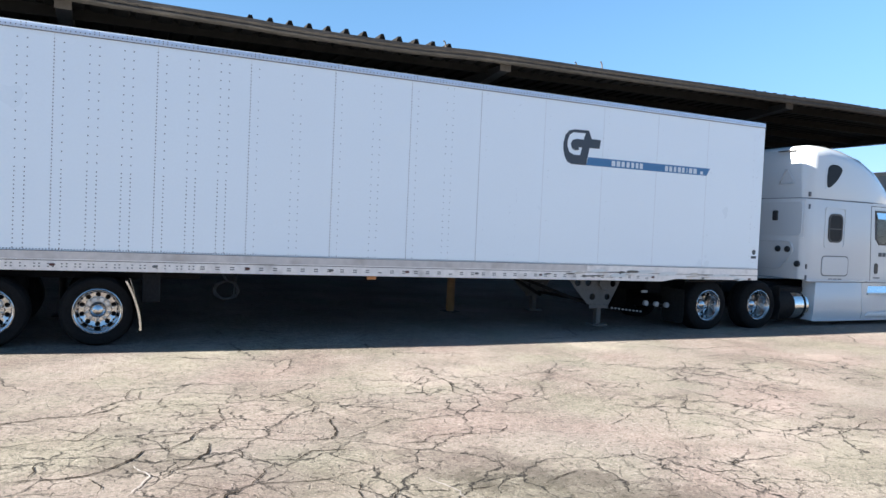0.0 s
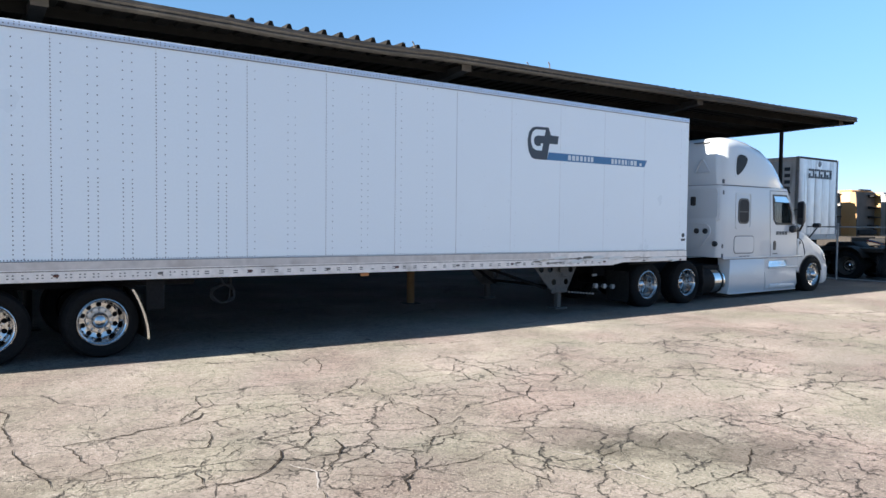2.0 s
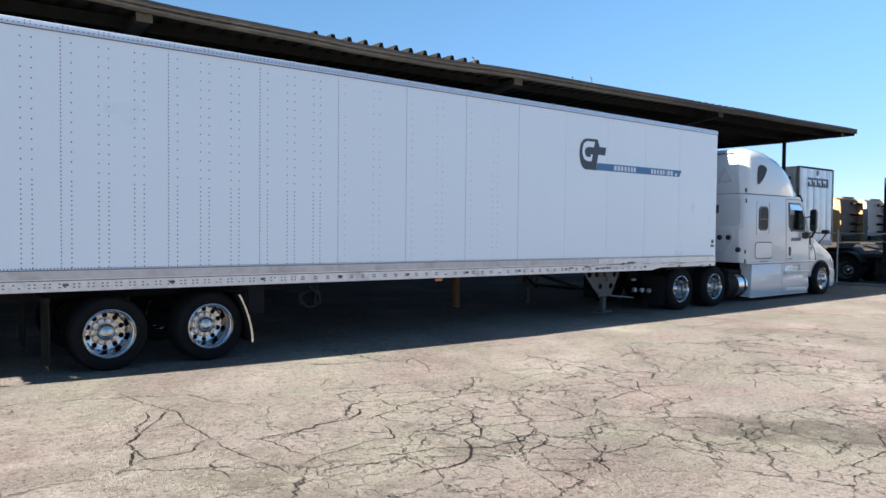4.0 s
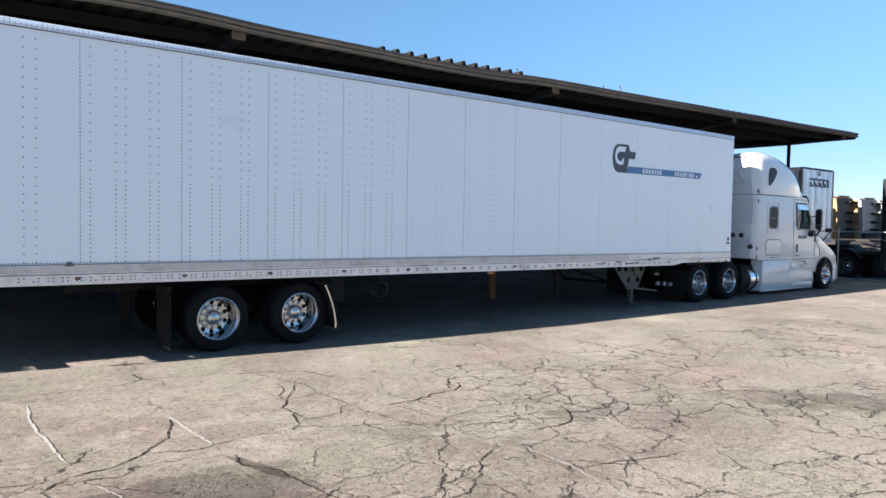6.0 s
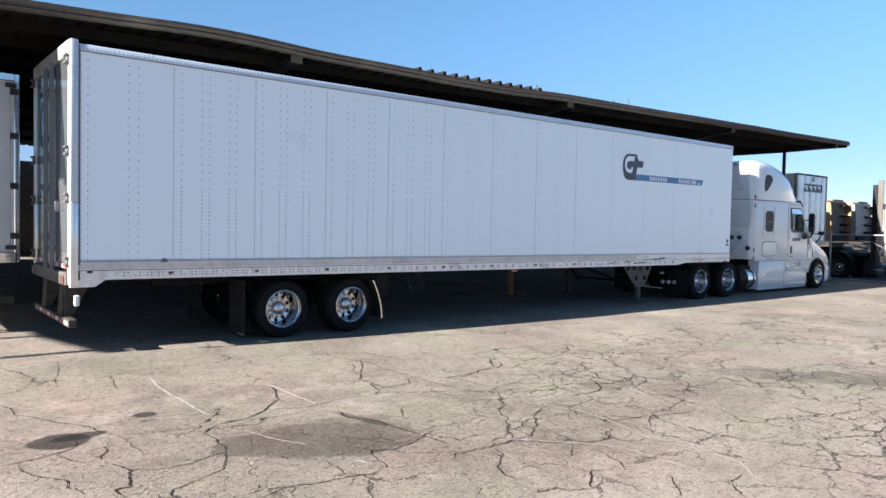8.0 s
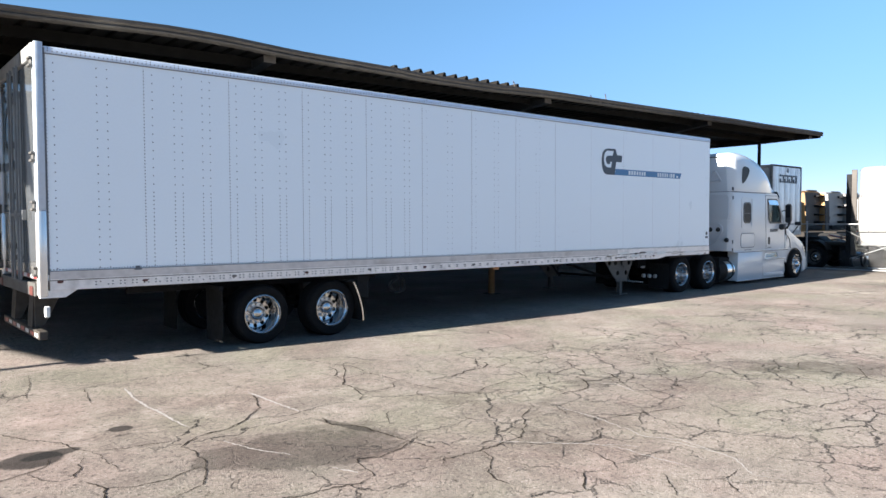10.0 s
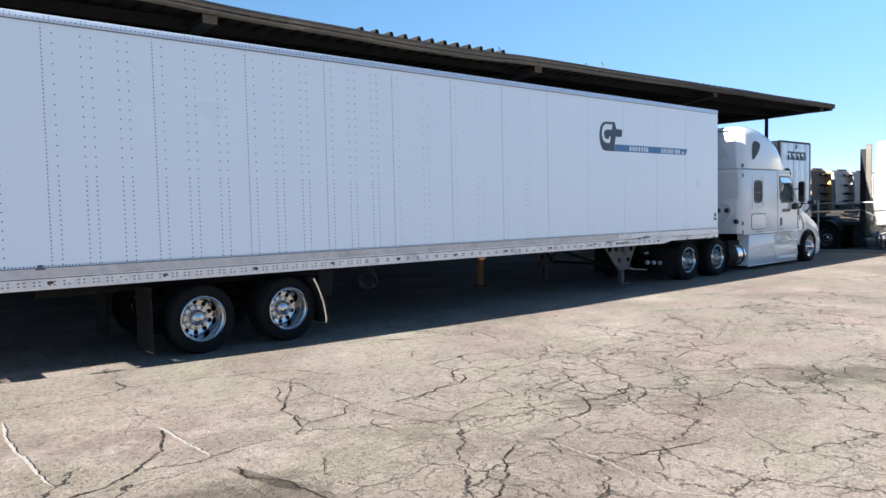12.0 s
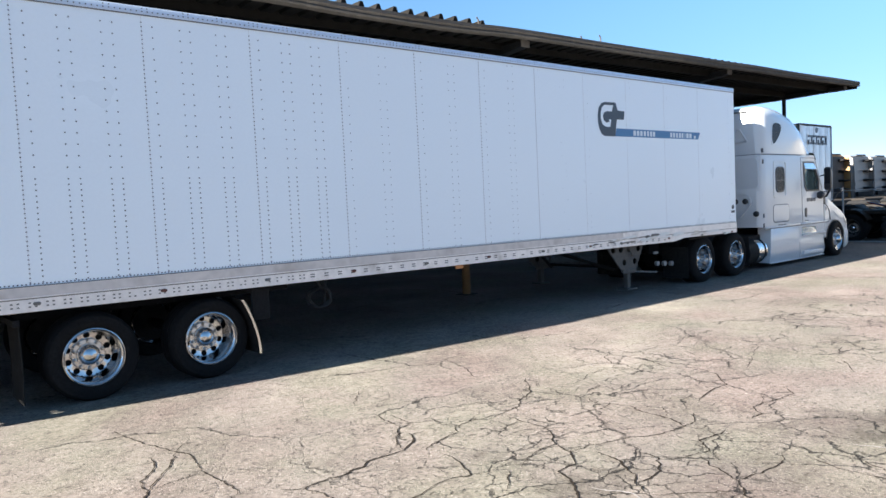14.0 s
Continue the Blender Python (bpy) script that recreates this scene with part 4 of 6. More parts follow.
    x = 14.35
    while x < 15.75:
        disc_x(bm, x, 0.915 + 0.03 * (x - 14.35) / 1.4, 0.014, 0.045, 0.075, 6)
        x += 0.075
    box(bm, 14.2, 16.0, 0.06, 2.5, 0.95, 1.0)
    part("coupler_plate", bm, SKIRTDIRT, t)
    # slack chain from the landing gear
    bm = bm_new()
    for k in range(9):
        disc_x(bm, 12.85 + 0.085 * k, 0.385 - 0.009 * k, 0.017, 0.32, 0.35, 8)
    part("slack_chain", bm, GALV, t, "pale slack chain", kind="stuff")
    sign_shapes(t)
    return t


van = trailer()


# ---- sleeper tractor ----
def section(x, y0, y1, z0, z1, rt, rb, n=6, lean=0.0):
    """Rounded rectangle across the vehicle at x; lean draws the top in."""
    pts = []
    for cy, cz, r, a in ((y1 - rt - lean, z1 - rt, rt, 0), (y0 + rt + lean, z1 - rt, rt, 90), (y0 + rb, z0 + rb, rb, 180), (y1 - rb, z0 + rb, rb, 270)):
        pts += [(x, cy + r * math.cos(radians(a + 90 * i / n)), cz + r * math.sin(radians(a + 90 * i / n))) for i in range(n + 1)]
    return pts


def panel(parent, name, outline, mat, y, depth=0.012, label="", bevel=0.004):
    bm = bm_new()
    prism(bm, outline, y - depth, y + 0.004, bevel, 1)
    return part(name, bm, mat, parent, label)


def frame_ring(parent, name, outer, inner, mat, y, depth=0.012, label=""):
    """Flat frame between two outlines with the same number of points."""
    bm = bm_new()
    a = [bm.verts.new((x, y - depth, z)) for x, z in outer]
    c = [bm.verts.new((x, y - depth, z)) for x, z in inner]
    d = [bm.verts.new((x, y + 0.004, z)) for x, z in outer]
    e = [bm.verts.new((x, y + 0.004, z)) for x, z in inner]
    n = len(a)
    for i in range(n):
        j = (i + 1) % n
        bm.faces.new((a[i], a[j], c[j], c[i]))
        bm.faces.new((a[i], d[i], d[j], a[j]))
        bm.faces.new((c[i], c[j], e[j], e[i]))
    bmesh.ops.recalc_face_normals(bm, faces=bm.faces)
    return part(name, bm, mat, parent, label)


def tractor(at=(0, 0, 0), turn=0, label="white high-roof sleeper tractor coupled under the trailer", marks=True, back=0.0):
    t = thing("truck_tractor", label, "truck", at, turn=turn)
    Y0, Y1 = 0.12, 2.48
    # the far tractor takes the white that is toned down for direct sun
    paint = CAB if marks else SUNWHITE
    # sleeper and cab shell below the roof seam
    bm = bm_new()
    loft(bm, [section(x, Y0 + i, Y1 - i, z, 2.69, 0.02, 0.02) for x, i, z in ((17.58, 0.13, 0.98), (17.60, 0.09, 0.98), (17.65, 0.045, 0.97), (17.74, 0.012, 0.96), (17.88, 0.0, 0.96))] + [
              section(19.6, Y0, Y1, 0.95, 2.69, 0.02, 0.02), section(19.72, Y0 + 0.0, Y1 - 0.0, 0.95, 2.69, 0.02, 0.02)])
    shell = part("sleeper_shell", bm, paint, t, "glossy white sleeper body")
    # cab ahead of the sleeper: leaning posts, open window gap filled by glass
    for ys in ((Y0, Y0 + 0.05), (Y1 - 0.05, Y1)):
        bm = bm_new()
        prism(bm, [(19.72, 0.95), (21.02, 0.95), (21.04, 1.72), (20.70, 1.79), (20.02, 1.79), (19.90, 1.90), (19.83, 2.48), (19.88, 2.51), (20.40, 2.51), (20.53, 2.34), (20.71, 2.04), (20.71, 1.82), (21.0, 1.74), (20.62, 2.45), (20.45, 2.69), (19.72, 2.69)], *ys)
        part("cab_side", bm, paint, t)
    bm = bm_new()
    box(bm, 19.72, 21.0, Y0 + 0.05, Y1 - 0.05, 0.95, 1.0)
    box(bm, 19.72, 20.5, Y0 + 0.05, Y1 - 0.05, 2.62, 2.69)
    part("cab_floor", bm, CABGREY, t)
    bm = bm_new()
    box(bm, 20.85, 21.1, Y0 + 0.06, Y1 - 0.06, 1.0, 1.72, 0.04)
    part("dashboard", bm, BLACKTRIM, t)
    for y in (0.42, 1.6):
        bm = bm_new()
        prism(bm, [(19.9, 1.5), (20.4, 1.5), (20.42, 1.62), (20.02, 1.64), (19.96, 2.3), (19.82, 2.3)], y, y + 0.55, 0.03, 2)
        part("seat", bm, BLACKTRIM, t, "dark cab seat")
    bm = bm_new()
    tube(bm, [(20.78 + 0.1 * math.sin(radians(a)), 0.68 + 0.2 * math.cos(radians(a)), 1.78 + 0.19 * math.sin(radians(a))) for a in range(0, 361, 24)], 0.016, 6)
    part("steering_wheel", bm, BLACKTRIM, t)
    for s, y in ((0, Y0 + 0.02), (1, Y1 - 0.025)):
        bm = bm_new()
        prism(bm, [(19.82, 2.52), (20.42, 2.52), (20.55, 2.34), (20.73, 2.04), (20.72, 1.77), (20.0, 1.77), (19.87, 1.90)], y, y + 0.006)
        g = part("door_glass", bm, GLASS, t, "tinted door window")
        g.visible_shadow = False
    # windshield and visor
    bm = bm_new()
    loft(bm, [[(20.62 + dx, Y0 + 0.14, 2.62), (20.84 + dx, 0.7, 2.66), (20.92 + dx, 1.3, 2.67), (20.84 + dx, 1.9, 2.66), (20.62 + dx, Y1 - 0.14, 2.62), (21.02 + dx, Y1 - 0.06, 1.74), (21.32 + dx, 1.9, 1.74), (21.42 + dx, 1.3, 1.74), (21.32 + dx, 0.7, 1.74), (21.02 + dx, Y0 + 0.06, 1.74)] for dx in (0.0, 0.008)])
    g = part("windshield", bm, GLASS, t, "tinted curved windshield")
    g.visible_shadow = False
    bm = bm_new()
    loft(bm, [[(20.55, Y0 + 0.1, z0), (20.86, 0.7, z0 + 0.04), (20.95, 1.3, z0 + 0.05), (20.86, 1.9, z0 + 0.04), (20.55, Y1 - 0.1, z0), (20.50, Y1 - 0.1, z0 + 0.01), (20.80, 1.9, z0 + 0.05), (20.88, 1.3, z0 + 0.06), (20.80, 0.7, z0 + 0.05), (20.50, Y0 + 0.1, z0 + 0.01)] for z0 in (2.60, 2.70)])
    part("cab_header", bm, paint, t)
    bm = bm_new()
    loft(bm, [[(20.72 + d, Y0 + 0.10, 2.76 - h), (20.98 + d, 0.7, 2.80 - h), (21.06 + d, 1.3, 2.81 - h), (20.98 + d, 1.9, 2.80 - h), (20.72 + d, Y1 - 0.10, 2.76 - h), (20.70 + d, Y1 - 0.1, 2.765 - h), (20.96 + d, 1.9, 2.805 - h), (21.04 + d, 1.3, 2.815 - h), (20.96 + d, 0.7, 2.805 - h), (20.70 + d, Y0 + 0.1, 2.765 - h)] for d, h in ((-0.04, 0.0), (0.12, 0.17))])
    part("sun_visor", bm, BLACKTRIM, t, "dark sun visor over the windshield")
    # high roof fairing above the seam, sweeping down to the windshield
    bm = bm_new()
    st = [(17.60, 3.74, 0.13, 0.14), (17.64, 3.78, 0.08, 0.18), (17.72, 3.82, 0.03, 0.22), (17.90, 3.84, 0.004, 0.26), (18.3, 3.85, 0.005, 0.30), (18.85, 3.81, 0.015, 0.34), (19.45, 3.69, 0.03, 0.36), (20.0, 3.48, 0.07, 0.36), (20.4, 3.22, 0.12, 0.30), (20.68, 2.97, 0.18, 0.2), (20.84, 2.80, 0.24, 0.08), (20.90, 2.72, 0.30, 0.012)]
    loft(bm, [section(x, Y0 + i, Y1 - i, 2.69, z, r, 0.002, 8, i * 0.6) for x, z, i, r in st])
    roof = part("roof_fairing", bm, paint, t, "white swept-back roof fairing")
    bm = bm_new()
    loft(bm, [section(17.595, Y0 + 0.1, Y1 - 0.1, 2.68, 2.705, 0.005, 0.005, 2), section(17.75, Y0 - 0.004, Y1 + 0.004, 2.68, 2.705, 0.005, 0.005, 2), section(19.7, Y0 - 0.004, Y1 + 0.004, 2.68, 2.705, 0.005, 0.005, 2), section(20.45, Y0 + 0.14, Y1 - 0.14, 2.68, 2.705, 0.005, 0.005, 2)])
    part("roof_seam", bm, RIVET, t)
    side = Y0
    if marks:
        # tall teardrop window in the fairing
        bm = bm_new()
        drop = [(18.20, 3.36), (18.25, 3.42), (18.35, 3.45), (18.50, 3.44), (18.61, 3.40), (18.65, 3.34), (18.62, 3.26), (18.53, 3.14), (18.42, 3.04), (18.32, 2.97), (18.25, 2.945), (18.20, 2.97), (18.18, 3.05), (18.18, 3.2)]
        prism(bm, drop, side - 0.006, side + 0.06, 0.004, 1)
        part("roof_window", bm, DARKGLASS, t, "dark teardrop roof window")
        bm = bm_new()
        big = [(18.40 + (x - 18.40) * 1.2, 3.21 + (z - 3.21) * 1.15) for x, z in drop]
        prism(bm, big, side - 0.001, side + 0.05)
        part("window_gasket", bm, paint, t)
        # sleeper window, its recess, storage hatch, door outline
        frame_ring(t, "window_surround", rounded(18.19, 18.85, 1.66, 2.54, 0.07), rounded(18.225, 18.815, 1.695, 2.505, 0.06), paint, side, 0.014)
        panel(t, "sleeper_window", rounded(18.33, 18.73, 1.80, 2.38, 0.12, 6), DARKGLASS, side, 0.012, "dark rounded sleeper window")
        frame_ring(t, "window_gasket", rounded(18.31, 18.75, 1.78, 2.40, 0.13, 6), rounded(18.345, 18.715, 1.815, 2.365, 0.11, 6), BLACKTRIM, side, 0.018)
        bm = bm_new()
        box(bm, 18.34, 18.72, side - 0.016, side - 0.008, 2.06, 2.085)
        part("window_bar", bm, BLACKTRIM, t)
    if not marks:
        bm = bm_new()
        tube(bm, [(17.98, side - 0.004, 0.98), (17.98, side - 0.004, 2.6), (17.92, side + 0.0, 3.3), (17.86, side + 0.02, 3.6)], 0.008, 6)
        part("body_seam", bm, RIVET, t)
        frame_ring(t, "pressed_panel", rounded(18.5, 19.5, 1.25, 2.55, 0.1), rounded(18.53, 19.47, 1.28, 2.52, 0.08), paint, side, 0.014)
        for y in (Y0 + 0.02, Y1 - 0.06):
            bm = bm_new()
            box(bm, 17.37, 17.56, y, y + 0.04, 0.55, 3.74, 0.012)
            part("side_extender", bm, BROWNTRIM, t, "faded brown side extender behind the sleeper")
            bm = bm_new()
            box(bm, 17.18, 17.365, y + 0.03, y + 0.06, 0.55, 3.58, 0.012)
            part("extender_flap", bm, CHASSIS, t, "black rubber flap on the side extender")
    panel(t, "storage_hatch", rounded(18.17, 18.99, 1.075, 1.475, 0.09), paint, side, 0.012, "closed white storage hatch", 0.006)
    frame_ring(t, "hatch_gasket", rounded(18.15, 19.01, 1.055, 1.495, 0.10), rounded(18.175, 18.985, 1.08, 1.47, 0.085), RIVET, side, 0.004)
    if marks:
        for k in range(3):
            bm = bm_new()
            box(bm, 18.4 + k * 0.15, 18.52 + k * 0.15, side - 0.006, side - 0.001, 0.985, 1.005)
            part("small_bar", bm, INK, t)
    # door: edge gaps, belt line, handle, bars of lettering
    for a, b_ in (((19.67, 2.62), (19.76, 0.97)), ((20.50, 2.62), (20.72, 2.2)), ((21.0, 1.68), (21.03, 0.97)), ((19.66, 2.62), (20.5, 2.62)), ((20.72, 2.2), (21.0, 1.68))):
        bm = bm_new()
        dx, dz = b_[0] - a[0], b_[1] - a[1]
        L_ = math.hypot(dx, dz)
        nx, nz = -dz / L_ * 0.007, dx / L_ * 0.007
        prism(bm, [(a[0] + nx, a[1] + nz), (b_[0] + nx, b_[1] + nz), (b_[0] - nx, b_[1] - nz), (a[0] - nx, a[1] - nz)], side - 0.0035, side + 0.002)
        part("door_gap", bm, BLACKTRIM, t)
    frame_ring(t, "door_window_seal", [(19.80, 2.53), (20.43, 2.53), (20.56, 2.345), (20.745, 2.03), (20.73, 1.765), (19.99, 1.765), (19.86, 1.90)], [(19.845, 2.49), (20.40, 2.49), (20.52, 2.32), (20.695, 2.02), (20.685, 1.81), (20.03, 1.81), (19.915, 1.91)], BLACKTRIM, side, 0.014)
    bm = bm_new()
    loft(bm, [[(19.845, side - 0.008, 2.50), (20.41, side - 0.008, 2.50), (20.52, side - 0.042, 2.335), (19.865, side - 0.042, 2.345)], [(19.845, side + 0.0, 2.50), (20.41, side + 0.0, 2.50), (20.52, side - 0.034, 2.33), (19.865, side - 0.034, 2.34)]])
    part("window_visor", bm, BRIGHT, t, "pale vent visor along the door window")
    bm = bm_new()
    prism(bm, rounded(19.88, 20.0, 1.12, 1.36, 0.055, 5), side - 0.012, side + 0.002, 0.003, 1)
    part("door_handle", bm, BLACKTRIM, t, "black recessed door handle")
    if marks:
        for k in range(4):
            bm = bm_new()
            box(bm, 20.0 + k * 0.135, 20.11 + k * 0.135, side - 0.006, side - 0.001, 1.51, 1.60)
            part("dark_bar", bm, INK, t, "dark bar of door lettering")
        bm = bm_new()
        box(bm, 19.86, 20.08, side - 0.006, side - 0.001, 1.02, 1.045)
        part("small_bar", bm, INK, t)
    bm = bm_new()
    disc_x(bm, 21.16, 1.30, 0.05, side - 0.0, side + 0.04, 16)
    part("round_badge", bm, CABGREY, t, "small round badge")
    # hinges at the sleeper's rear edge
    for z in (2.52, 1.25, 2.78, 1.02):
        bm = bm_new()
        box(bm, 17.70, 17.74, side + 0.0, side + 0.06, z - 0.05, z + 0.05, 0.008)
        part("hinge", bm, RIVET, t)
    # rear wall: pressed panel, vents, grab plate
    x = 17.572
    for outline, mat, nm in ((rounded(0.19, 2.3, 1.90, 2.61, 0.1), CABGREY, "rear_panel"), ):
        bm = bm_new()
        a = [bm.verts.new((x, y, z)) for y, z in outline]
        c = [bm.verts.new((x + 0.02, y, z)) for y, z in outline]
        bm.faces.new(a)
        for i in range(len(a)):
            bm.faces.new((a[i], a[(i + 1) % len(a)], c[(i + 1) % len(a)], c[i]))
        part(nm, bm, paint, t)
    bm = bm_new()
    box(bm, x - 0.02, x + 0.02, 0.785, 0.94, 2.21, 2.43, 0.02)
    part("rear_vent", bm, BLACKTRIM, t, "black square vent on the rear wall")
    for y, z in ((0.51, 1.60), (0.75, 1.60), (0.25, 1.30)):
        bm = bm_new()
        lathe(bm, [(0.0, x - 0.03), (0.05, x - 0.03), (0.065, x - 0.02), (0.07, x + 0.02)], 18, "x", (0, y, z))
        part("gladhand_port", bm, BLACKTRIM, t, "round black coupling port")
    bm = bm_new()
    rib = [(1.6, 1.77), (0.52, 1.77), (0.44, 1.755), (0.38, 1.70), (0.35, 1.62), (0.36, 1.53), (0.60, 1.225), (0.67, 1.185), (0.76, 1.17), (1.6, 1.17)]
    loft(bm, [[(x + 0.012, y, z), (x - 0.026, y + 0.012, z), (x - 0.026, y + 0.035, z - 0.008), (x + 0.012, y + 0.05, z - 0.012)] for y, z in rib])
    part("pressed_rib", bm, paint, t)
    for a, d in (((0.145, 2.66), (1.4, 2.66)), ((0.145, 1.86), (1.4, 1.86)), ((0.145, 1.86), (0.145, 2.66))):
        bm = bm_new()
        tube(bm, [(x + 0.016, *a), (x + 0.016, *d)], 0.007, 6)
        part("panel_groove", bm, CABGREY, t)
    bm = bm_new()
    tube(bm, [(x + 0.02, 0.44, 3.01), (x - 0.005, 0.60, 3.30), (x - 0.005, 0.66, 3.30), (x + 0.02, 0.82, 3.01), (x + 0.02, 0.44, 3.01)], 0.022, 6)
    part("pressed_triangle", bm, paint, t)
    bm = bm_new()
    box(bm, x - 0.03, x + 0.05, 0.42, 0.85, 3.70, 3.72)
    part("roof_gap", bm, BLACKTRIM, t)
    # hood and grille
    bm = bm_new()
    st = [(20.98, 0.80, 1.78, 0.02, 0.30, 0.34), (21.3, 0.9, 1.72, 0.05, 0.36, 0.30), (21.7, 1.0, 1.62, 0.10, 0.40, 0.26), (22.1, 1.0, 1.56, 0.13, 0.40, 0.22), (22.4, 0.95, 1.45, 0.22, 0.36, 0.20), (22.62, 0.85, 1.27, 0.38, 0.28, 0.15), (22.72, 0.8, 1.08, 0.52, 0.16, 0.1)]
    loft(bm, [section(x, Y0 + i, Y1 - i, z0, z1, r, 0.03, 8, lean) for x, z0, z1, i, r, lean in st])
    part("hood", bm, paint, t, "white sloping hood")
    bm = bm_new()
    loft(bm, [section(22.55, 0.85, 1.75, 0.62, 1.2, 0.08, 0.05), section(22.74, 0.95, 1.65, 0.62, 1.12, 0.08, 0.05)])
    part("grille", bm, CHROME, t)
    # hood flanks with the wheel arches
    arch = [(21.74 + 0.565 * math.cos(radians(a)), 0.45 + 0.50 * math.sin(radians(a))) for a in range(10, 176, 15)]
    for ya, yb in ((Y0 + 0.0, Y0 + 0.55), (Y1 - 0.55, Y1 - 0.0)):
        bm = bm_new()
        crown = [(21.03, 0.56), (21.03, 1.66), (21.16, 1.63), (21.42, 1.53), (21.68, 1.42), (21.92, 1.315), (22.18, 1.21), (22.38, 1.09), (22.50, 0.95), (22.57, 0.82), (22.58, 0.66), (22.50, 0.60)]
        prism(bm, crown + arch, ya, yb, 0.045, 3)
        part("hood_flank", bm, paint, t, "white hood flank with wheel arch")
        k = Y0 + 0.10 if ya < 1 else Y1 - 0.10
        bm = bm_new()
        prism(bm, [(22.30, 1.05), (22.43, 0.97), (22.50, 0.87), (22.51, 0.79), (22.42, 0.82), (22.33, 0.93)], k - 0.115, k + 0.115, 0.02, 2)
        part("headlight", bm, glass_lamp, t, "clear moulded headlight")
        bm = bm_new()
        ys = (ya - 0.008, ya + 0.03) if ya < 1 else (yb - 0.03, yb + 0.008)
        rings = [[(x0_ + (x0_ - 21.74) * s, y, z0_ + (z0_ - 0.45) * s) for s, y in ((0.0, ys[0]), (0.045, ys[0]), (0.045, ys[1]), (0.0, ys[1]))] for x0_, z0_ in arch]
        loft(bm, rings)
        part("arch_edge", bm, BLACKTRIM, t)
    # bumper
    bm = bm_new()
    pts = [(22.28, Y0 + 0.02), (22.45, Y0 + 0.06), (22.62, Y0 + 0.25), (22.75, 0.8), (22.78, 1.3), (22.75, 1.8), (22.62, Y1 - 0.25), (22.45, Y1 - 0.06), (22.28, Y1 - 0.02)]
    loft(bm, [[(px, py, 0.60), (px + 0.03, py, 0.54), (px + 0.03, py, 0.30), (px - 0.02, py, 0.22), (px - 0.06, py, 0.24), (px - 0.06, py, 0.58)] for px, py in pts])
    part("bumper", bm, CABGREY, t, "pale grey front bumper")
    for ya, yb, s in ((Y0 - 0.005, Y0 + 0.28, 0), (Y1 - 0.28, Y1 + 0.005, 1)):
        bm = bm_new()
        prism(bm, [(22.29, 0.66), (22.38, 0.735), (22.57, 0.72), (22.645, 0.62), (22.645, 0.34), (22.59, 0.22), (22.38, 0.16), (22.32, 0.30)], ya, yb, 0.05, 3)
        part("bumper_corner", bm, paint, t, "white rounded bumper corner")
    for ya, yb in ((Y0 + 0.02, Y0 + 0.10), (Y1 - 0.10, Y1 - 0.02)):
        bm = bm_new()
        prism(bm, [(21.02, 1.42), (21.12, 1.40), (21.12, 1.70), (21.02, 1.74)], ya - 0.03, yb, 0.01, 1)
        part("intake_grille", bm, BLACKTRIM, t, "black upright air intake behind the hood")
    bm = bm_new()
    seam = [(21.13, 1.41), (21.24, 1.355), (21.34, 1.26), (21.39, 1.12), (21.42, 0.98)]
    tube(bm, [(x, Y0 - 0.002, z) for x, z in seam], 0.010, 6)
    part("hood_seam", bm, BLACKTRIM, t)
    # side skirt with steps
    bm = bm_new()
    loft(bm, [[(17.985, Y0 + 0.03, 0.10), (17.99, Y0 + 0.0, 0.24), (18.02, Y0 + 0.0, 0.91), (17.98, Y0 + 0.02, 0.96), (17.98, Y0 + 0.3, 0.96), (17.985, Y0 + 0.3, 0.10)],
              [(19.49, Y0 + 0.0, 0.095), (19.49, Y0 - 0.03, 0.24), (19.49, Y0 + 0.0, 0.93), (19.49, Y0 + 0.02, 0.96), (19.49, Y0 + 0.3, 0.96), (19.49, Y0 + 0.3, 0.095)]])
    part("skirt_panel", bm, CAB if marks else CHASSIS, t, "smooth aerodynamic side skirt")
    bm = bm_new()
    loft(bm, [[(19.51, Y0 + 0.0, 0.10), (19.51, Y0 - 0.035, 0.26), (19.51, Y0 + 0.0, 0.64), (19.51, Y0 + 0.0, 0.665), (19.51, Y0 + 0.3, 0.665), (19.51, Y0 + 0.3, 0.10)],
              [(20.9, Y0 + 0.0, 0.10), (20.9, Y0 - 0.035, 0.26), (20.85, Y0 + 0.0, 0.64), (20.85, Y0, 0.665), (20.85, Y0 + 0.3, 0.665), (20.9, Y0 + 0.3, 0.10)],
              [(21.03, Y0 + 0.03, 0.12), (21.05, Y0 + 0.0, 0.26), (21.02, Y0 + 0.02, 0.64), (21.02, Y0 + 0.02, 0.665), (21.02, Y0 + 0.3, 0.665), (21.03, Y0 + 0.3, 0.12)]])
    part("step_panel", bm, CAB if marks else CHASSIS, t, "moulded step panel below the door")
    bm = bm_new()
    prism(bm, [(19.51, 0.665), (19.69, 0.665), (19.72, 0.865), (20.53, 0.865), (20.60, 0.665), (21.05, 0.665), (21.10, 0.95), (19.51, 0.95)], Y0 + 0.005, Y0 + 0.28)
    part("upper_step_frame", bm, CAB if marks else CHASSIS, t)
    bm = bm_new()
    box(bm, 19.68, 21.04, Y0 - 0.035, Y0 + 0.26, 0.655, 0.70, 0.015, 2)
    part("upper_step", bm, CABGREY, t, "pale upper entry step")
    bm = bm_new()
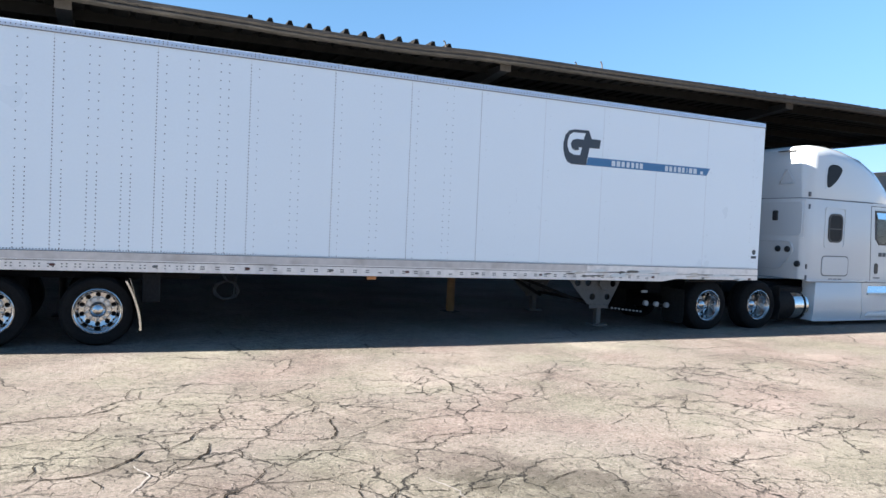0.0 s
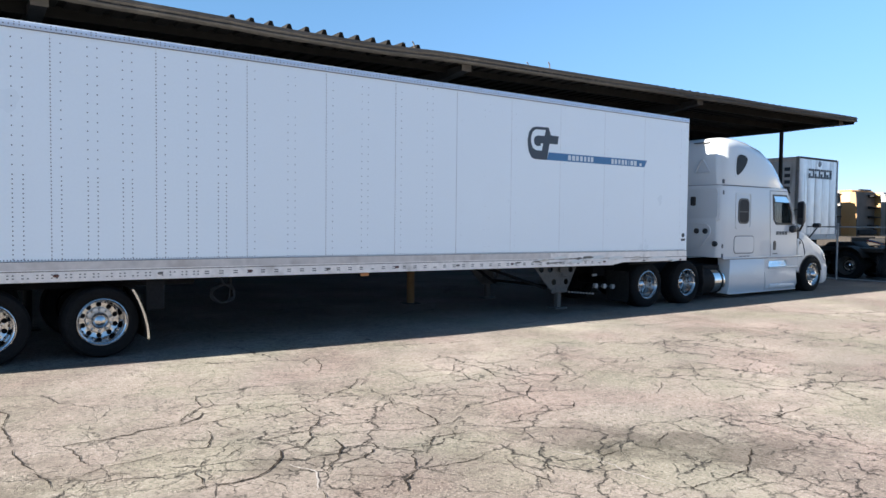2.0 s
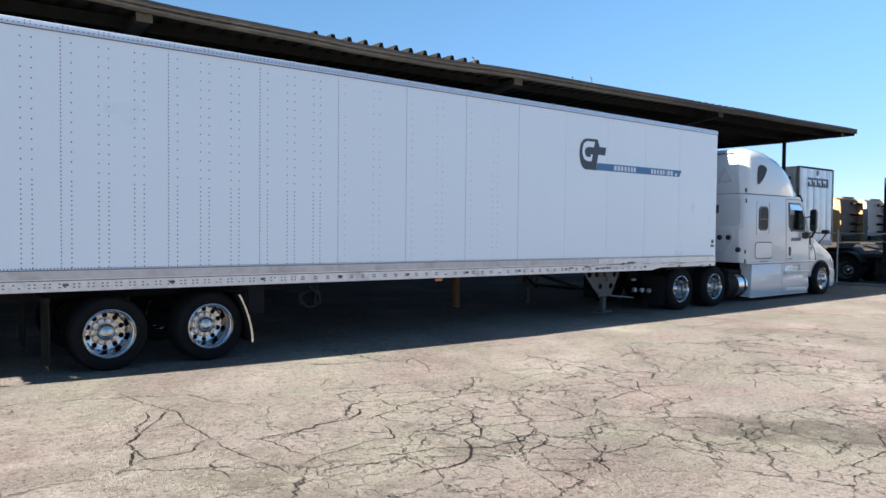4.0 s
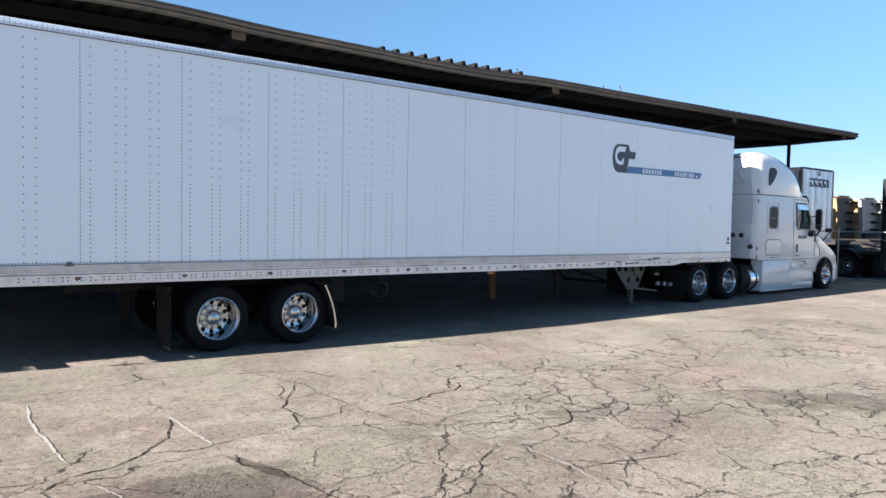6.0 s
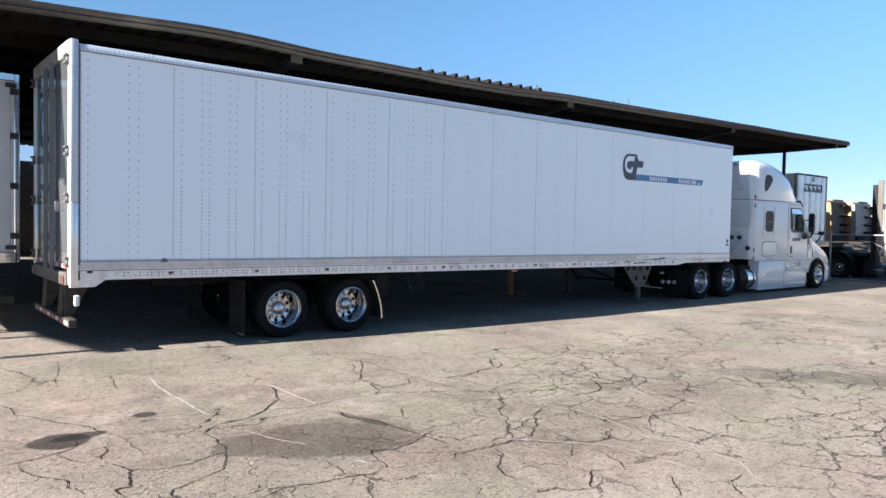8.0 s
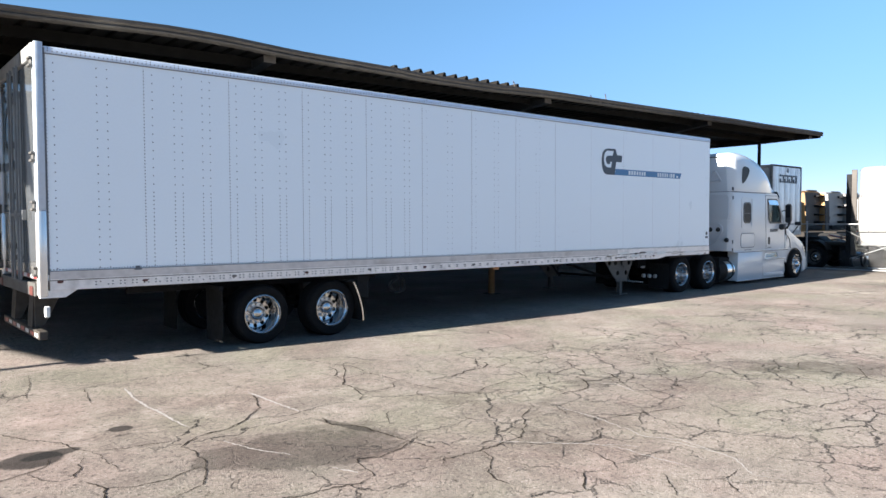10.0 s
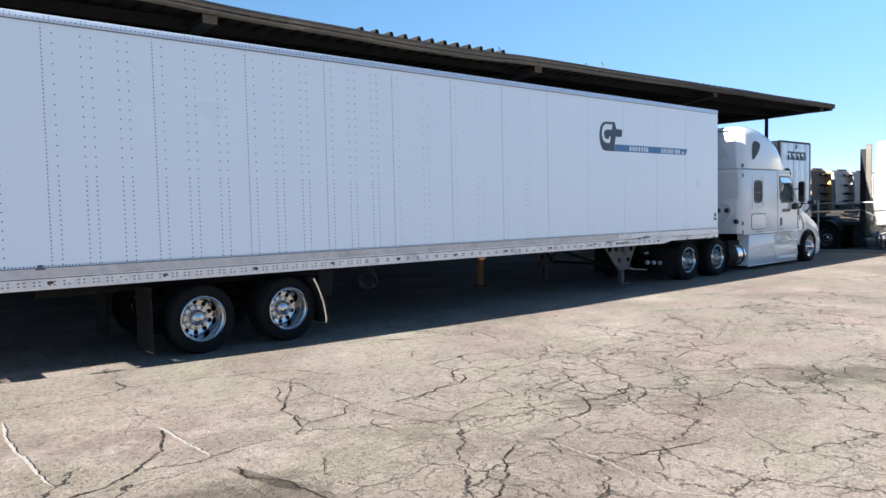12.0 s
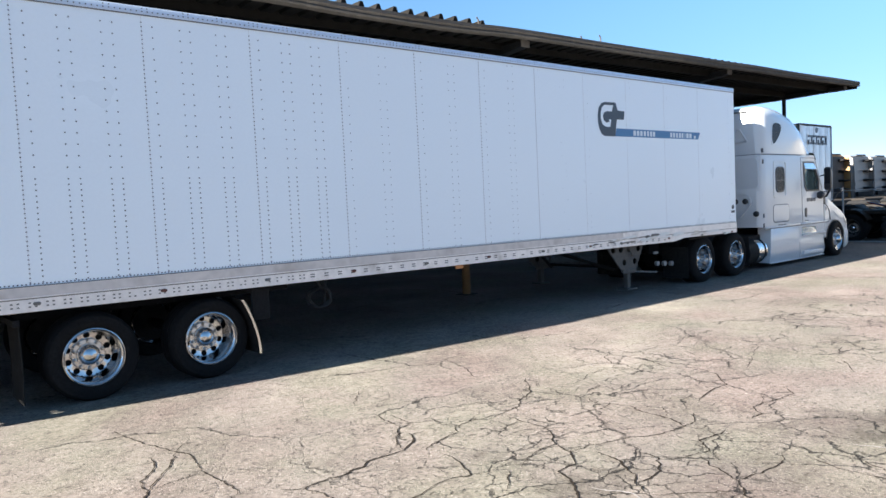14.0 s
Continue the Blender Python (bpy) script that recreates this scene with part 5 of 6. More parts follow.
    loft(bm, [[(19.70, Y0 - 0.004, 0.70), (20.57, Y0 - 0.004, 0.70), (20.53, Y0 + 0.045, 0.868), (19.72, Y0 + 0.045, 0.868)], [(19.70, Y0 + 0.008, 0.70), (20.57, Y0 + 0.008, 0.70), (20.53, Y0 + 0.057, 0.868), (19.72, Y0 + 0.057, 0.868)]])
    part("tread_plate", bm, BRIGHT, t, "bright polished kick plate above the step")
    bm = bm_new()
    prism(bm, [(19.62, 0.18), (20.86, 0.165), (20.80, 0.255), (19.70, 0.275)], Y0 - 0.06, Y0 + 0.05, 0.015, 2)
    part("lower_step", bm, CABGREY, t, "pale lower entry step")
    for a, b_ in ((17.72, 19.6), (19.62, 21.30)):
        bm = bm_new()
        box(bm, a, b_, Y0 - 0.006, Y0 + 0.01, 0.922, 0.934)
        part("belt_seam", bm, RIVET, t)
        bm = bm_new()
        box(bm, a, b_, Y0 - 0.03, Y0 + 0.04, 0.936, 0.972, 0.012, 2)
        part("belt_ledge", bm, paint, t)
    bm = bm_new()
    box(bm, 17.99, 21.0, Y0 - 0.012, Y0 + 0.04, 0.085, 0.105, 0.004)
    part("skirt_edge", bm, CABGREY, t)
    # mirrors
    for s, y in ((-1, Y0), (1, Y1)):
        bm = bm_new()
        loft(bm, [section(20.79, y + s * 0.19 - 0.08, y + s * 0.19 + 0.08, 1.80, 2.36, 0.04, 0.04, 4), section(20.84, y + s * 0.19 - 0.09, y + s * 0.19 + 0.09, 1.77, 2.38, 0.06, 0.06, 4), section(20.93, y + s * 0.19 - 0.07, y + s * 0.19 + 0.07, 1.82, 2.34, 0.06, 0.06, 4)])
        mir = part("wing_mirror", bm, BLACKTRIM, t, "tall black wing mirror")
        bm = bm_new()
        box(bm, 20.782, 20.79, y + s * 0.19 - 0.068, y + s * 0.19 + 0.068, 1.95, 2.33)
        part("mirror_glass", bm, DARKGLASS, mir)
        bm = bm_new()
        tube(bm, [(20.86, y, 1.62), (20.95, y + s * 0.1, 1.62), (20.93, y + s * 0.19, 1.78)], 0.03, 8)
        part("mirror_arm", bm, BLACKTRIM, mir)
        bm = bm_new()
        tube(bm, [(20.80, y, 2.15), (20.9, y + s * 0.15, 2.2)], 0.016, 6)
        part("upper_mirror_arm", bm, BLACKTRIM, mir)
        bm = bm_new()
        lathe(bm, [(0.0, 20.60), (0.08, 20.61), (0.10, 20.67), (0.085, 20.75), (0.05, 20.80), (0.0, 20.82)], 16, "x", (0, y + s * 0.06, 1.66))
        part("spot_mirror", bm, BLACKTRIM, mir)
        bm = bm_new()
        tube(bm, [(22.0, y - s * 0.25, 1.35), (22.12, y - s * 0.12, 1.60), (22.18, y - s * 0.05, 1.74)], 0.018, 6)
        box(bm, 22.1, 22.24, y - s * 0.08 - 0.1, y - s * 0.08 + 0.1, 1.70, 1.82, 0.03, 2)
        part("hood_mirror", bm, BLACKTRIM, t, "small hood mirror on a stalk")
    # chassis, tanks, fifth wheel, wheels
    for y in (0.86, 1.62):
        bm = bm_new()
        box(bm, 14.1, 22.5, y, y + 0.09, 0.62, 0.88)
        part("frame_rail", bm, CHASSIS, t)
    bm = bm_new()
    box(bm, 15.0, 16.5, 0.95, 1.62, 0.88, 0.99, 0.03)
    part("fifth_wheel", bm, CHASSIS, t)
    for y in (0.42, 2.18):
        bm = bm_new()
        lathe(bm, [(0.0, 17.0), (0.27, 17.0), (0.30, 17.03), (0.30, 17.85), (0.0, 17.9)], 32, "x", (0, y, 0.42))
        tank = part("fuel_tank", bm, BRIGHT, t, "polished cylindrical fuel tank")
        for x in (17.3, 17.72):
            bm = bm_new()
            lathe(bm, [(0.302, x), (0.309, x), (0.309, x + 0.05), (0.302, x + 0.05)], 32, "x", (0, y, 0.42))
            part("tank_strap", bm, CHASSIS, tank)
        bm = bm_new()
        lathe(bm, [(0.30, 16.98), (0.315, 16.98), (0.315, 17.42), (0.30, 17.42)], 32, "x", (0, y, 0.42))
        part("tank_cover", bm, CHASSIS, tank, "black cover round the tank's rear half")
        bm = bm_new()
        box(bm, 16.95, 17.9, y - 0.1, y + 0.45, 0.68, 0.8, 0.02)
        box(bm, 16.99, 17.4, y + 0.05, y + 0.5, 0.15, 0.7, 0.02)
        part("tank_step", bm, CHASSIS, tank)
    if not marks:
        bm = bm_new()
        box(bm, 14.3, 17.2, 0.42, 2.18, 0.90, 1.03, 0.02)
        part("deck_plate", bm, DECK, t, "dusty deck plate over the frame")
        bm = bm_new()
        prism(bm, [(14.9, 1.03), (15.1, 1.20), (15.9, 1.22), (16.1, 1.03)], 0.85, 1.75, 0.03, 2)
        part("coupling_plate", bm, CHASSIS, t)
        for x in (15.02 - back, 16.38 - back):
            for y0, y1 in ((0.06, 0.62), (1.98, 2.54)):
                bm = bm_new()
                ring = [(x + 0.58 * math.cos(radians(a)), 0.47 + 0.60 * math.sin(radians(a))) for a in range(25, 160, 15)]
                loft(bm, [[(px, y0, pz), (px, y1, pz), (px, y1, pz + 0.03), (px, y0, pz + 0.03)] for px, pz in ring])
                part("wheel_fender", bm, DECK, t, "dusty dark fender over the drive wheel")
        for k in range(3):
            bm = bm_new()
            tube(bm, [(17.5, 1.1 + k * 0.16, 1.7), (17.1, 1.1 + k * 0.16, 1.25), (16.7, 1.12 + k * 0.14, 1.15), (16.2, 1.15 + k * 0.1, 1.28)], 0.02, 6)
            part("air_hose", bm, (RED, BLUE, BLACKTRIM)[k], t)
    rim, rim_label = (CHROME, "polished ten-hole aluminium truck wheel") if marks else (RUSTRIM, "dull brown steel truck wheel")
    for x in (15.02 - back, 16.38 - back):
        zw, rw = (0.442, 0.497) if marks else (0.45, 0.475)
        wheel(t, pose(x, 0.16, zw), mat=rim, label=rim_label, r=rw)
        wheel(t, pose(x, 2.44, zw, 0, 0, 180), mat=rim, label=rim_label, r=rw)
        bm = bm_new()
        tube(bm, [(x, 0.4, 0.45), (x, 2.2, 0.45)], 0.09, 10)
        lathe(bm, [(0.0, 1.1), (0.2, 1.12), (0.22, 1.3), (0.2, 1.48), (0.0, 1.5)], 16, "y", (x, 0, 0.45))
        part("drive_axle", bm, CHASSIS, t)
        bm = bm_new()
        lathe(bm, [(0.0, 0.55), (0.13, 0.56), (0.15, 0.66), (0.13, 0.72), (0.15, 0.8), (0.0, 0.84)], 14, "z", (x - 0.42, 0.9, 0))
        part("air_spring", bm, RUBBER, t)
    wheel(t, pose(21.75, 0.10, 0.445), False, label="polished steer wheel with chrome hub", r=0.485)
    wheel(t, pose(21.75, 2.50, 0.445, 0, 0, 180), False, label="polished steer wheel with chrome hub", r=0.485)
    for y0, y1 in ((0.14, 0.74), (1.86, 2.46)):
        mud_flap(t, 16.98, y0, y1, 0.12, 0.82)
        mud_flap(t, 14.40, y0, y1, 0.10, 0.75)
    # lamps at the frame's end
    bm = bm_new()
    box(bm, 13.64, 14.55, 0.46, 0.50, 0.415, 0.445, 0.008)
    bar = part("light_bar", bm, CHASSIS, t)
    for k in range(4):
        bm = bm_new()
        disc_x(bm, 13.72 + 0.258 * k, 0.462 - 0.02 * k, 0.05, 0.40, 0.46, 16)
        part("round_lamp", bm, GALV, bar, "small round pale lamp")
    bm = bm_new()
    box(bm, 13.60, 13.74, 0.4, 0.44, 0.66, 0.71, 0.01)
    part("small_lamp", bm, GALV, bar)
    return t


glass_lamp = material("clear headlight plastic", (0.6, 0.62, 0.64), 0.08, 0.6, 0.1, 20, 5, coat=1.0)
tractor()

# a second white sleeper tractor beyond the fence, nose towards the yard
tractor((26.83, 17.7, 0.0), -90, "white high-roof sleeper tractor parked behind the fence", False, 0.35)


# ---- plainer trailers ----
def box_trailer(at, turn, skin, label, length=15.8, marks=False, top=4.08, group="", rear=False, floor=1.18):
    """Trailer with its front at the origin, running back along +x."""
    t = thing("semi_trailer", label, "semi trailer", at, group, turn=turn)
    bm = bm_new()
    box(bm, 0.0, length, -1.3, 1.3, floor, top, 0.03, 2)
    part("van_body", bm, skin, t)
    for y in (-1.3, 1.3):
        s = 1 if y > 0 else -1
        bm = bm_new()
        box(bm, 0.0, length, min(y, y + s * 0.02), max(y, y + s * 0.02), floor - 0.12, floor + 0.08, 0.005)
        part("bottom_rail", bm, ALU, t)
        bm = bm_new()
        box(bm, 0.0, length, min(y, y + s * 0.02), max(y, y + s * 0.02), top - 0.12, top + 0.01, 0.005)
        part("top_rail", bm, ALU, t)
        n = int(length / 1.22)
        for k in range(1, n):
            bm = bm_new()
            box(bm, k * 1.22 - 0.02, k * 1.22 + 0.02, min(y, y + s * 0.012), max(y, y + s * 0.012), floor + 0.08, top - 0.12)
            part("side_post", bm, skin, t)
    for y in (-1.33, 1.25):
        bm = bm_new()
        w = 0.08 if rear else 0.05
        y = y if y < 0 else y + 0.08 - w
        box(bm, -0.03, 0.1, y, y + w, floor - 0.12, top + 0.02, 0.012)
        part("corner_post", bm, BRIGHT if rear else DULLSTEEL, t)
    bm = bm_new()
    box(bm, -0.028, 0.05, -1.25, 1.25, top - (0.1 if rear else 0.045), top + 0.02, 0.01)
    part("end_header", bm, BRIGHT if rear else SKIRTDIRT, t)
    bm = bm_new()
    box(bm, -0.03, 0.05, -1.3, 1.3, floor - 0.12, floor + 0.06, 0.01)
    part("end_sill", bm, BRIGHT if rear else DULLSTEEL, t)
    if marks:
        for k, (bulge, tip) in enumerate(((0.012, 0.03), (0.03, 0.016), (0.018, 0.034), (0.034, 0.02), (0.014, 0.03))):
            bm = bm_new()
            y = -1.245 + k * 0.498
            loft(bm, [[(-0.004, y, z), (-0.004 - g * bulge, y + 0.07, z), (-0.004 - g * tip, y + 0.42, z), (-0.004, y + 0.496, z), (0.01, y + 0.496, z), (0.01, y, z)] for z, g in ((floor + 0.07, 0.6), (floor + 0.9, 1.0), (floor + 1.7, 0.75), (top - 0.06, 1.0))])
            part("nose_panel", bm, skin, t, "scuffed dented nose sheet")
        for k in range(4):
            bm = bm_new()
            y = -0.84 + k * 0.40
            for u0, u1, w0, w1 in ((0.0, 0.33, 3.39, 3.46), (0.0, 0.33, 3.64, 3.71), (0.0, 0.08, 3.46, 3.64), (0.25, 0.33, 3.46, 3.55)):
                box(bm, -0.044, -0.02, y + u0, y + u1, w0, w1)
            part("dark_bar", bm, INK, t, "dark open block of painted lettering")
        bm = bm_new()
        lathe(bm, [(0.0, -0.055), (0.09, -0.055), (0.11, 0.0)], 16, "x", (0, 0.0, 3.90))
        part("round_lamp", bm, GALV, t)
        for k in range(7):
            bm = bm_new()
            box(bm, 0.3, 0.5, 1.3, 1.316, 2.3 + k * 0.22, 2.42 + k * 0.22)
            part("dark_bar", bm, INK, t)
            bm = bm_new()
            box(bm, 0.3, 0.5, -1.316, -1.3, 2.3 + k * 0.22, 2.42 + k * 0.22)
            part("dark_bar", bm, INK, t)
        for z in (2.55, 2.65):
            bm = bm_new()
            box(bm, 0.75, 1.1, 1.3, 1.33, z, z + 0.05)
            part("side_vent", bm, INK, t)
    if rear:
        for y0, y1 in ((-1.2, -0.01), (0.01, 1.2)):
            bm = bm_new()
            box(bm, -0.01, 0.03, y0, y1, floor + 0.07, top - 0.12, 0.01)
            door = part("rear_door", bm, PALEDOOR, t, "closed pale grey swing door")
            for yy in (y0 + 0.35, y0 + 0.8):
                bm = bm_new()
                tube(bm, [(-0.04, yy, floor), (-0.04, yy, top - 0.08)], 0.017, 8)
                part("lock_rod", bm, GALV, door)
            for z in (1.5, 2.3, 3.1, 3.8):
                bm = bm_new()
                yy = y0 - 0.05 if y0 < -0.5 else y1 + 0.05
                box(bm, -0.045, 0.0, yy - 0.06, yy + 0.06, z - 0.05, z + 0.05, 0.01)
                part("hinge", bm, BLACKTRIM, door)
        for y in (-1.28, 1.12):
            for z in (3.86, 1.28):
                bm = bm_new()
                box(bm, -0.06, -0.03, y, y + 0.16, z, z + 0.07, 0.012)
                part("tail_light", bm, BLACKTRIM, t)
        bm = bm_new()
        box(bm, -0.05, 0.05, -1.25, 1.25, 0.42, 0.53, 0.01)
        box(bm, -0.0, 0.1, -0.7, -0.55, 0.5, 1.1)
        box(bm, -0.0, 0.1, 0.55, 0.7, 0.5, 1.1)
        part("underride_guard", bm, SKIRTDIRT, t)
    axles = (4.3, 5.55) if rear else (length - 3.9, length - 2.65)
    for x in axles:
        wheel(t, pose(x, -1.18, 0.455), mat=RUSTRIM, label="dull steel trailer wheel")
        wheel(t, pose(x, 1.18, 0.455, 0, 0, 180), mat=RUSTRIM, label="dull steel trailer wheel")
        bm = bm_new()
        tube(bm, [(x, -1.0, 0.455), (x, 1.0, 0.455)], 0.07, 10)
        part("axle", bm, CHASSIS, t)
    for y in (-0.6, 0.5):
        bm = bm_new()
        box(bm, 0.3, length - 0.2, y, y + 0.1, 0.92, floor)
        part("chassis_rail", bm, CHASSIS, t)
    lx = length - 3.0 if rear else 3.2
    for y in (-1.0, 0.85):
        bm = bm_new()
        box(bm, lx, lx + 0.14, y, y + 0.14, 0.02, floor, 0.01)
        box(bm, lx - 0.1, lx + 0.24, y - 0.08, y + 0.22, 0.0, 0.03)
        part("landing_leg", bm, GREYSTEEL, t)
    return t


# trailer standing across under the canopy, its doors to the yard
box_trailer((-1.56, 3.02, 0), 90, OFFWHITE, "white dry van trailer parked crosswise under the canopy", rear=True, top=4.07)

# wall along the back of the yard
bm = bm_new()
box(bm, -40.0, 24.0, 25.6, 25.9, 0.0, 4.15)
tagged(part("wall_north", bm, SKIRTDIRT), "long dark boundary wall behind the canopy", "wall", kind="structure")

bm = bm_new()
box(bm, 26.0, 130.0, 25.6, 25.9, 0.0, 1.9)
tagged(part("wall_east", bm, SKIRTDIRT), "low dark boundary wall far behind the parked tractors", "wall", kind="structure")

# trailer standing across, nose to the yard, beyond the canopy
box_trailer((27.77, 3.07, 0), 90, SILVER, "scuffed silver trailer with dark lettering bars on its nose", marks=True, top=4.08, floor=1.38)
# row of tractors farther off, backs to the yard
def parked_tractor(at, turn, skin, label, top=3.6, window=False, length=2.4, reach=1.0, dark=False):
    """Cab with its back wall at the origin, chassis reaching out along -x."""
    t = thing("parked_tractor", label, "truck", at, "row of parked tractors", turn=turn)
    bm = bm_new()
    loft(bm, [section(0.0, -1.16, 1.16, 1.15, top - 0.06, 0.16, 0.02), section(0.08, -1.2, 1.2, 1.12, top, 0.2, 0.02), section(length * 0.55, -1.2, 1.2, 1.12, top - 0.02, 0.26, 0.02),
              section(length, -1.15, 1.15, 1.12, top - 0.5, 0.3, 0.02), section(length + 0.25, -1.1, 1.1, 1.12, 2.5, 0.2, 0.02)])
    part("cab_shell", bm, skin, t)
    for s in (-1, 1):
        y = s * 1.19
        bm = bm_new()
        prism(bm, [(0.02, 1.15), (0.02, top - 0.12), (-0.15 * reach, top - 0.14), (-0.18 * reach, top - 0.5), (-0.21 * reach, top - 1.2), (-0.22 * reach, 1.15)], y - 0.02, y + 0.02, 0.008, 1)
        part("side_extender", bm, skin, t, "curved side extender panel")
        bm = bm_new()
        tube(bm, [(-0.16 * reach, y, top - 0.16), (-0.19 * reach, y, top - 0.5), (-0.22 * reach, y, top - 1.2), (-0.23 * reach, y, 1.15)], 0.024, 6)
        part("extender_edge", bm, BLACKTRIM, t)
    for z in (1.75, 2.2, 2.7, 3.3):
        bm = bm_new()
        prism(bm, [(-0.34, z + 0.03), (0.0, z + 0.07), (0.0, z - 0.07), (-0.32, z - 0.02)], -1.12, -0.42, 0.01, 1)
        part("bracket", bm, CHASSIS, t, "dark stay holding the side extender")
    bm = bm_new()
    box(bm, -0.1, 0.02, -0.6, 0.5, top - 0.04, top + 0.05, 0.02)
    part("roof_lip", bm, BLACKTRIM, t)
    if dark:
        bm = bm_new()
        box(bm, -0.03, 0.01, -1.12, 1.12, 1.2, top - 0.1, 0.01)
        part("rear_wall", bm, BROWNTRIM, t, "dark brown back wall of the cab")
    bm = bm_new()
    box(bm, -0.012, 0.05, 0.55, 0.62, 1.9, 2.1, 0.01)
    part("wall_latch", bm, BLACKTRIM, t)
    if window:
        bm = bm_new()
        box(bm, -0.02, 0.03, -0.55, 0.75, 1.95, 2.6, 0.03)
        w = part("rear_window", bm, DARKGLASS, t, "dark rear cab window")
        bm = bm_new()
        box(bm, -0.035, 0.0, -0.62, 0.82, 1.86, 1.95, 0.01)
        part("window_sill", bm, GALV, w)
    bm = bm_new()
    box(bm, -0.3, 0.0, -0.9, 0.9, 1.3, 1.55, 0.02)
    part("hose_box", bm, OFFWHITE if window else CHASSIS, t, "box for the air hoses")
    for y in (-0.46, 0.37):
        bm = bm_new()
        box(bm, -4.3, length, y, y + 0.09, 0.72, 0.98)
        part("frame_rail", bm, DECK, t)
    bm = bm_new()
    box(bm, -2.0, -0.1, -1.1, 1.1, 0.82, 1.24, 0.04)
    part("deck_plate", bm, DECK, t, "dusty deck plate over the frame")
    bm = bm_new()
    prism(bm, [(-3.6, 1.02), (-3.45, 1.16), (-2.5, 1.18), (-2.35, 1.02)], -0.45, 0.45, 0.03, 2)
    part("fifth_wheel", bm, CHASSIS, t)
    for s in (-1, 1):
        bm = bm_new()
        lathe(bm, [(0.0, -1.5), (0.29, -1.5), (0.31, -1.46), (0.31, -0.4), (0.29, -0.36), (0.0, -0.36)], 24, "x", (0, s * 0.85, 0.66))
        part("fuel_tank", bm, DECK, t)
        for x in (-2.3, -3.6):
            wheel(t, pose(x, s * 1.2, 0.46, 0, 0, 0 if s < 0 else 180), mat=OFFWHITE, label="pale painted truck wheel")
        bm = bm_new()
        prism(bm, [(-4.25, 0.2), (-4.22, 0.2), (-4.30, 0.95), (-4.33, 0.95)], s * 0.95 - 0.28, s * 0.95 + 0.28)
        part("mud_flap", bm, FLAP, t)
    for x in (-2.3, -3.6):
        bm = bm_new()
        tube(bm, [(x, -1.0, 0.46), (x, 1.0, 0.46)], 0.08, 10)
        part("axle", bm, CHASSIS, t)
    wheel(t, pose(length - 0.3, -1.15, 0.46), False, mat=OFFWHITE, label="pale painted truck wheel")
    wheel(t, pose(length - 0.3, 1.15, 0.46, 0, 0, 180), False, mat=OFFWHITE, label="pale painted truck wheel")
    bm = bm_new()
    loft(bm, [section(length, -1.0, 1.0, 0.75, 2.2, 0.15, 0.05), section(length + 1.5, -0.85, 0.85, 0.7, 1.75, 0.25, 0.05)])
    part("hood", bm, skin, t)
    return t


parked_tractor((38.3, 8.2, 0), 87, SUNWHITE, "white parked tractor with a rear cab window", window=True)
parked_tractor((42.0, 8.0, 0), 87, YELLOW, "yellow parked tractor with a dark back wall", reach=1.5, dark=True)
parked_tractor((45.5, 8.0, 0), 87, SUNWHITE, "white parked tractor with dark extender stays")
parked_tractor((49.0, 8.2, 0), 87, SUNWHITE, "white parked tractor with dark extender stays")
parked_tractor((52.6, 8.2, 0), 87, SUNWHITE, "white parked tractor with dark extender stays")


# ---- chain-link fence beyond the tractor ----
def fence():
    f = thing("chain_link_fence", "galvanised chain-link fence with a diagonal brace", "fence", (26.25, 0, 0))
    y0, y1, h = -26.0, 2.6, 1.72
    posts = [1.62, -1.35, -4.4, -7.4, -10.4, -13.4, -16.4, -19.4, -22.4, -25.4]
    for y in posts:
        bm = bm_new()
        tube(bm, [(0, y, 0.0), (0, y, h + 0.08)], 0.03, 10)
        lathe(bm, [(0.034, h + 0.06), (0.03, h + 0.1), (0.0, h + 0.12)], 10, "z", (0, y, 0))
        part("post", bm, GALV, f, "galvanised fence post")
    for z in (h, 0.06):
        bm = bm_new()
        tube(bm, [(0, y0, z), (0, y1, z)], 0.021, 8)
        part("rail", bm, GALV, f)
    bm = bm_new()
    tube(bm, [(0.02, 0.4, h - 0.15), (0.02, -2.4, 0.12)], 0.013, 8)
    part("brace", bm, WIRE, f)
    bm = bm_new()
    tube(bm, [(0.02, 0.1, 0.45), (0.02, -1.35, 1.0)], 0.012, 8)
    part("brace", bm, GALV, f)
    vs, fs = [], []
    step, w = 0.075, 0.0018
    y = -9.0
    k = 0
    while y < 0.45:
        for s in (1, -1):
            # each wire runs from the bottom rail up at a slant and stops at the last post
            y2, z2 = y + s * (h - 0.06) * 0.62, h
            if y2 > 0.45:
                z2 = 0.06 + (0.45 - y) / (y2 - y) * (h - 0.06)
                y2 = 0.45
            if z2 < 0.1:
                continue
            a, c = (y, 0.06), (y2, z2)
            n = len(vs)
            dx = -0.002 * s
            vs += [(dx, a[0] - w, a[1]), (dx, a[0] + w, a[1]), (dx, c[0] + w, c[1]), (dx, c[0] - w, c[1]), (dx + 0.004, a[0], a[1]), (dx + 0.004, c[0], c[1])]
            fs += [(n, n + 1, n + 2, n + 3), (n + 1, n + 4, n + 5, n + 2), (n + 4, n, n + 3, n + 5)]
        y += step
    me = bpy.data.meshes.new("mesh_wire")
    me.from_pydata(vs, [], fs)
    me.materials.append(WIRE)
    o = new("mesh_wire", me)
    o.parent = f
    tagged(o, "woven wire mesh", kind="stuff")


fence()


# ---- surface of the yard: long cracks, stains, worn paint ----
CRACKS = thing("asphalt_cracks", "long jagged open cracks across the asphalt", "crack", kind="structure")
crng = random.Random(12)


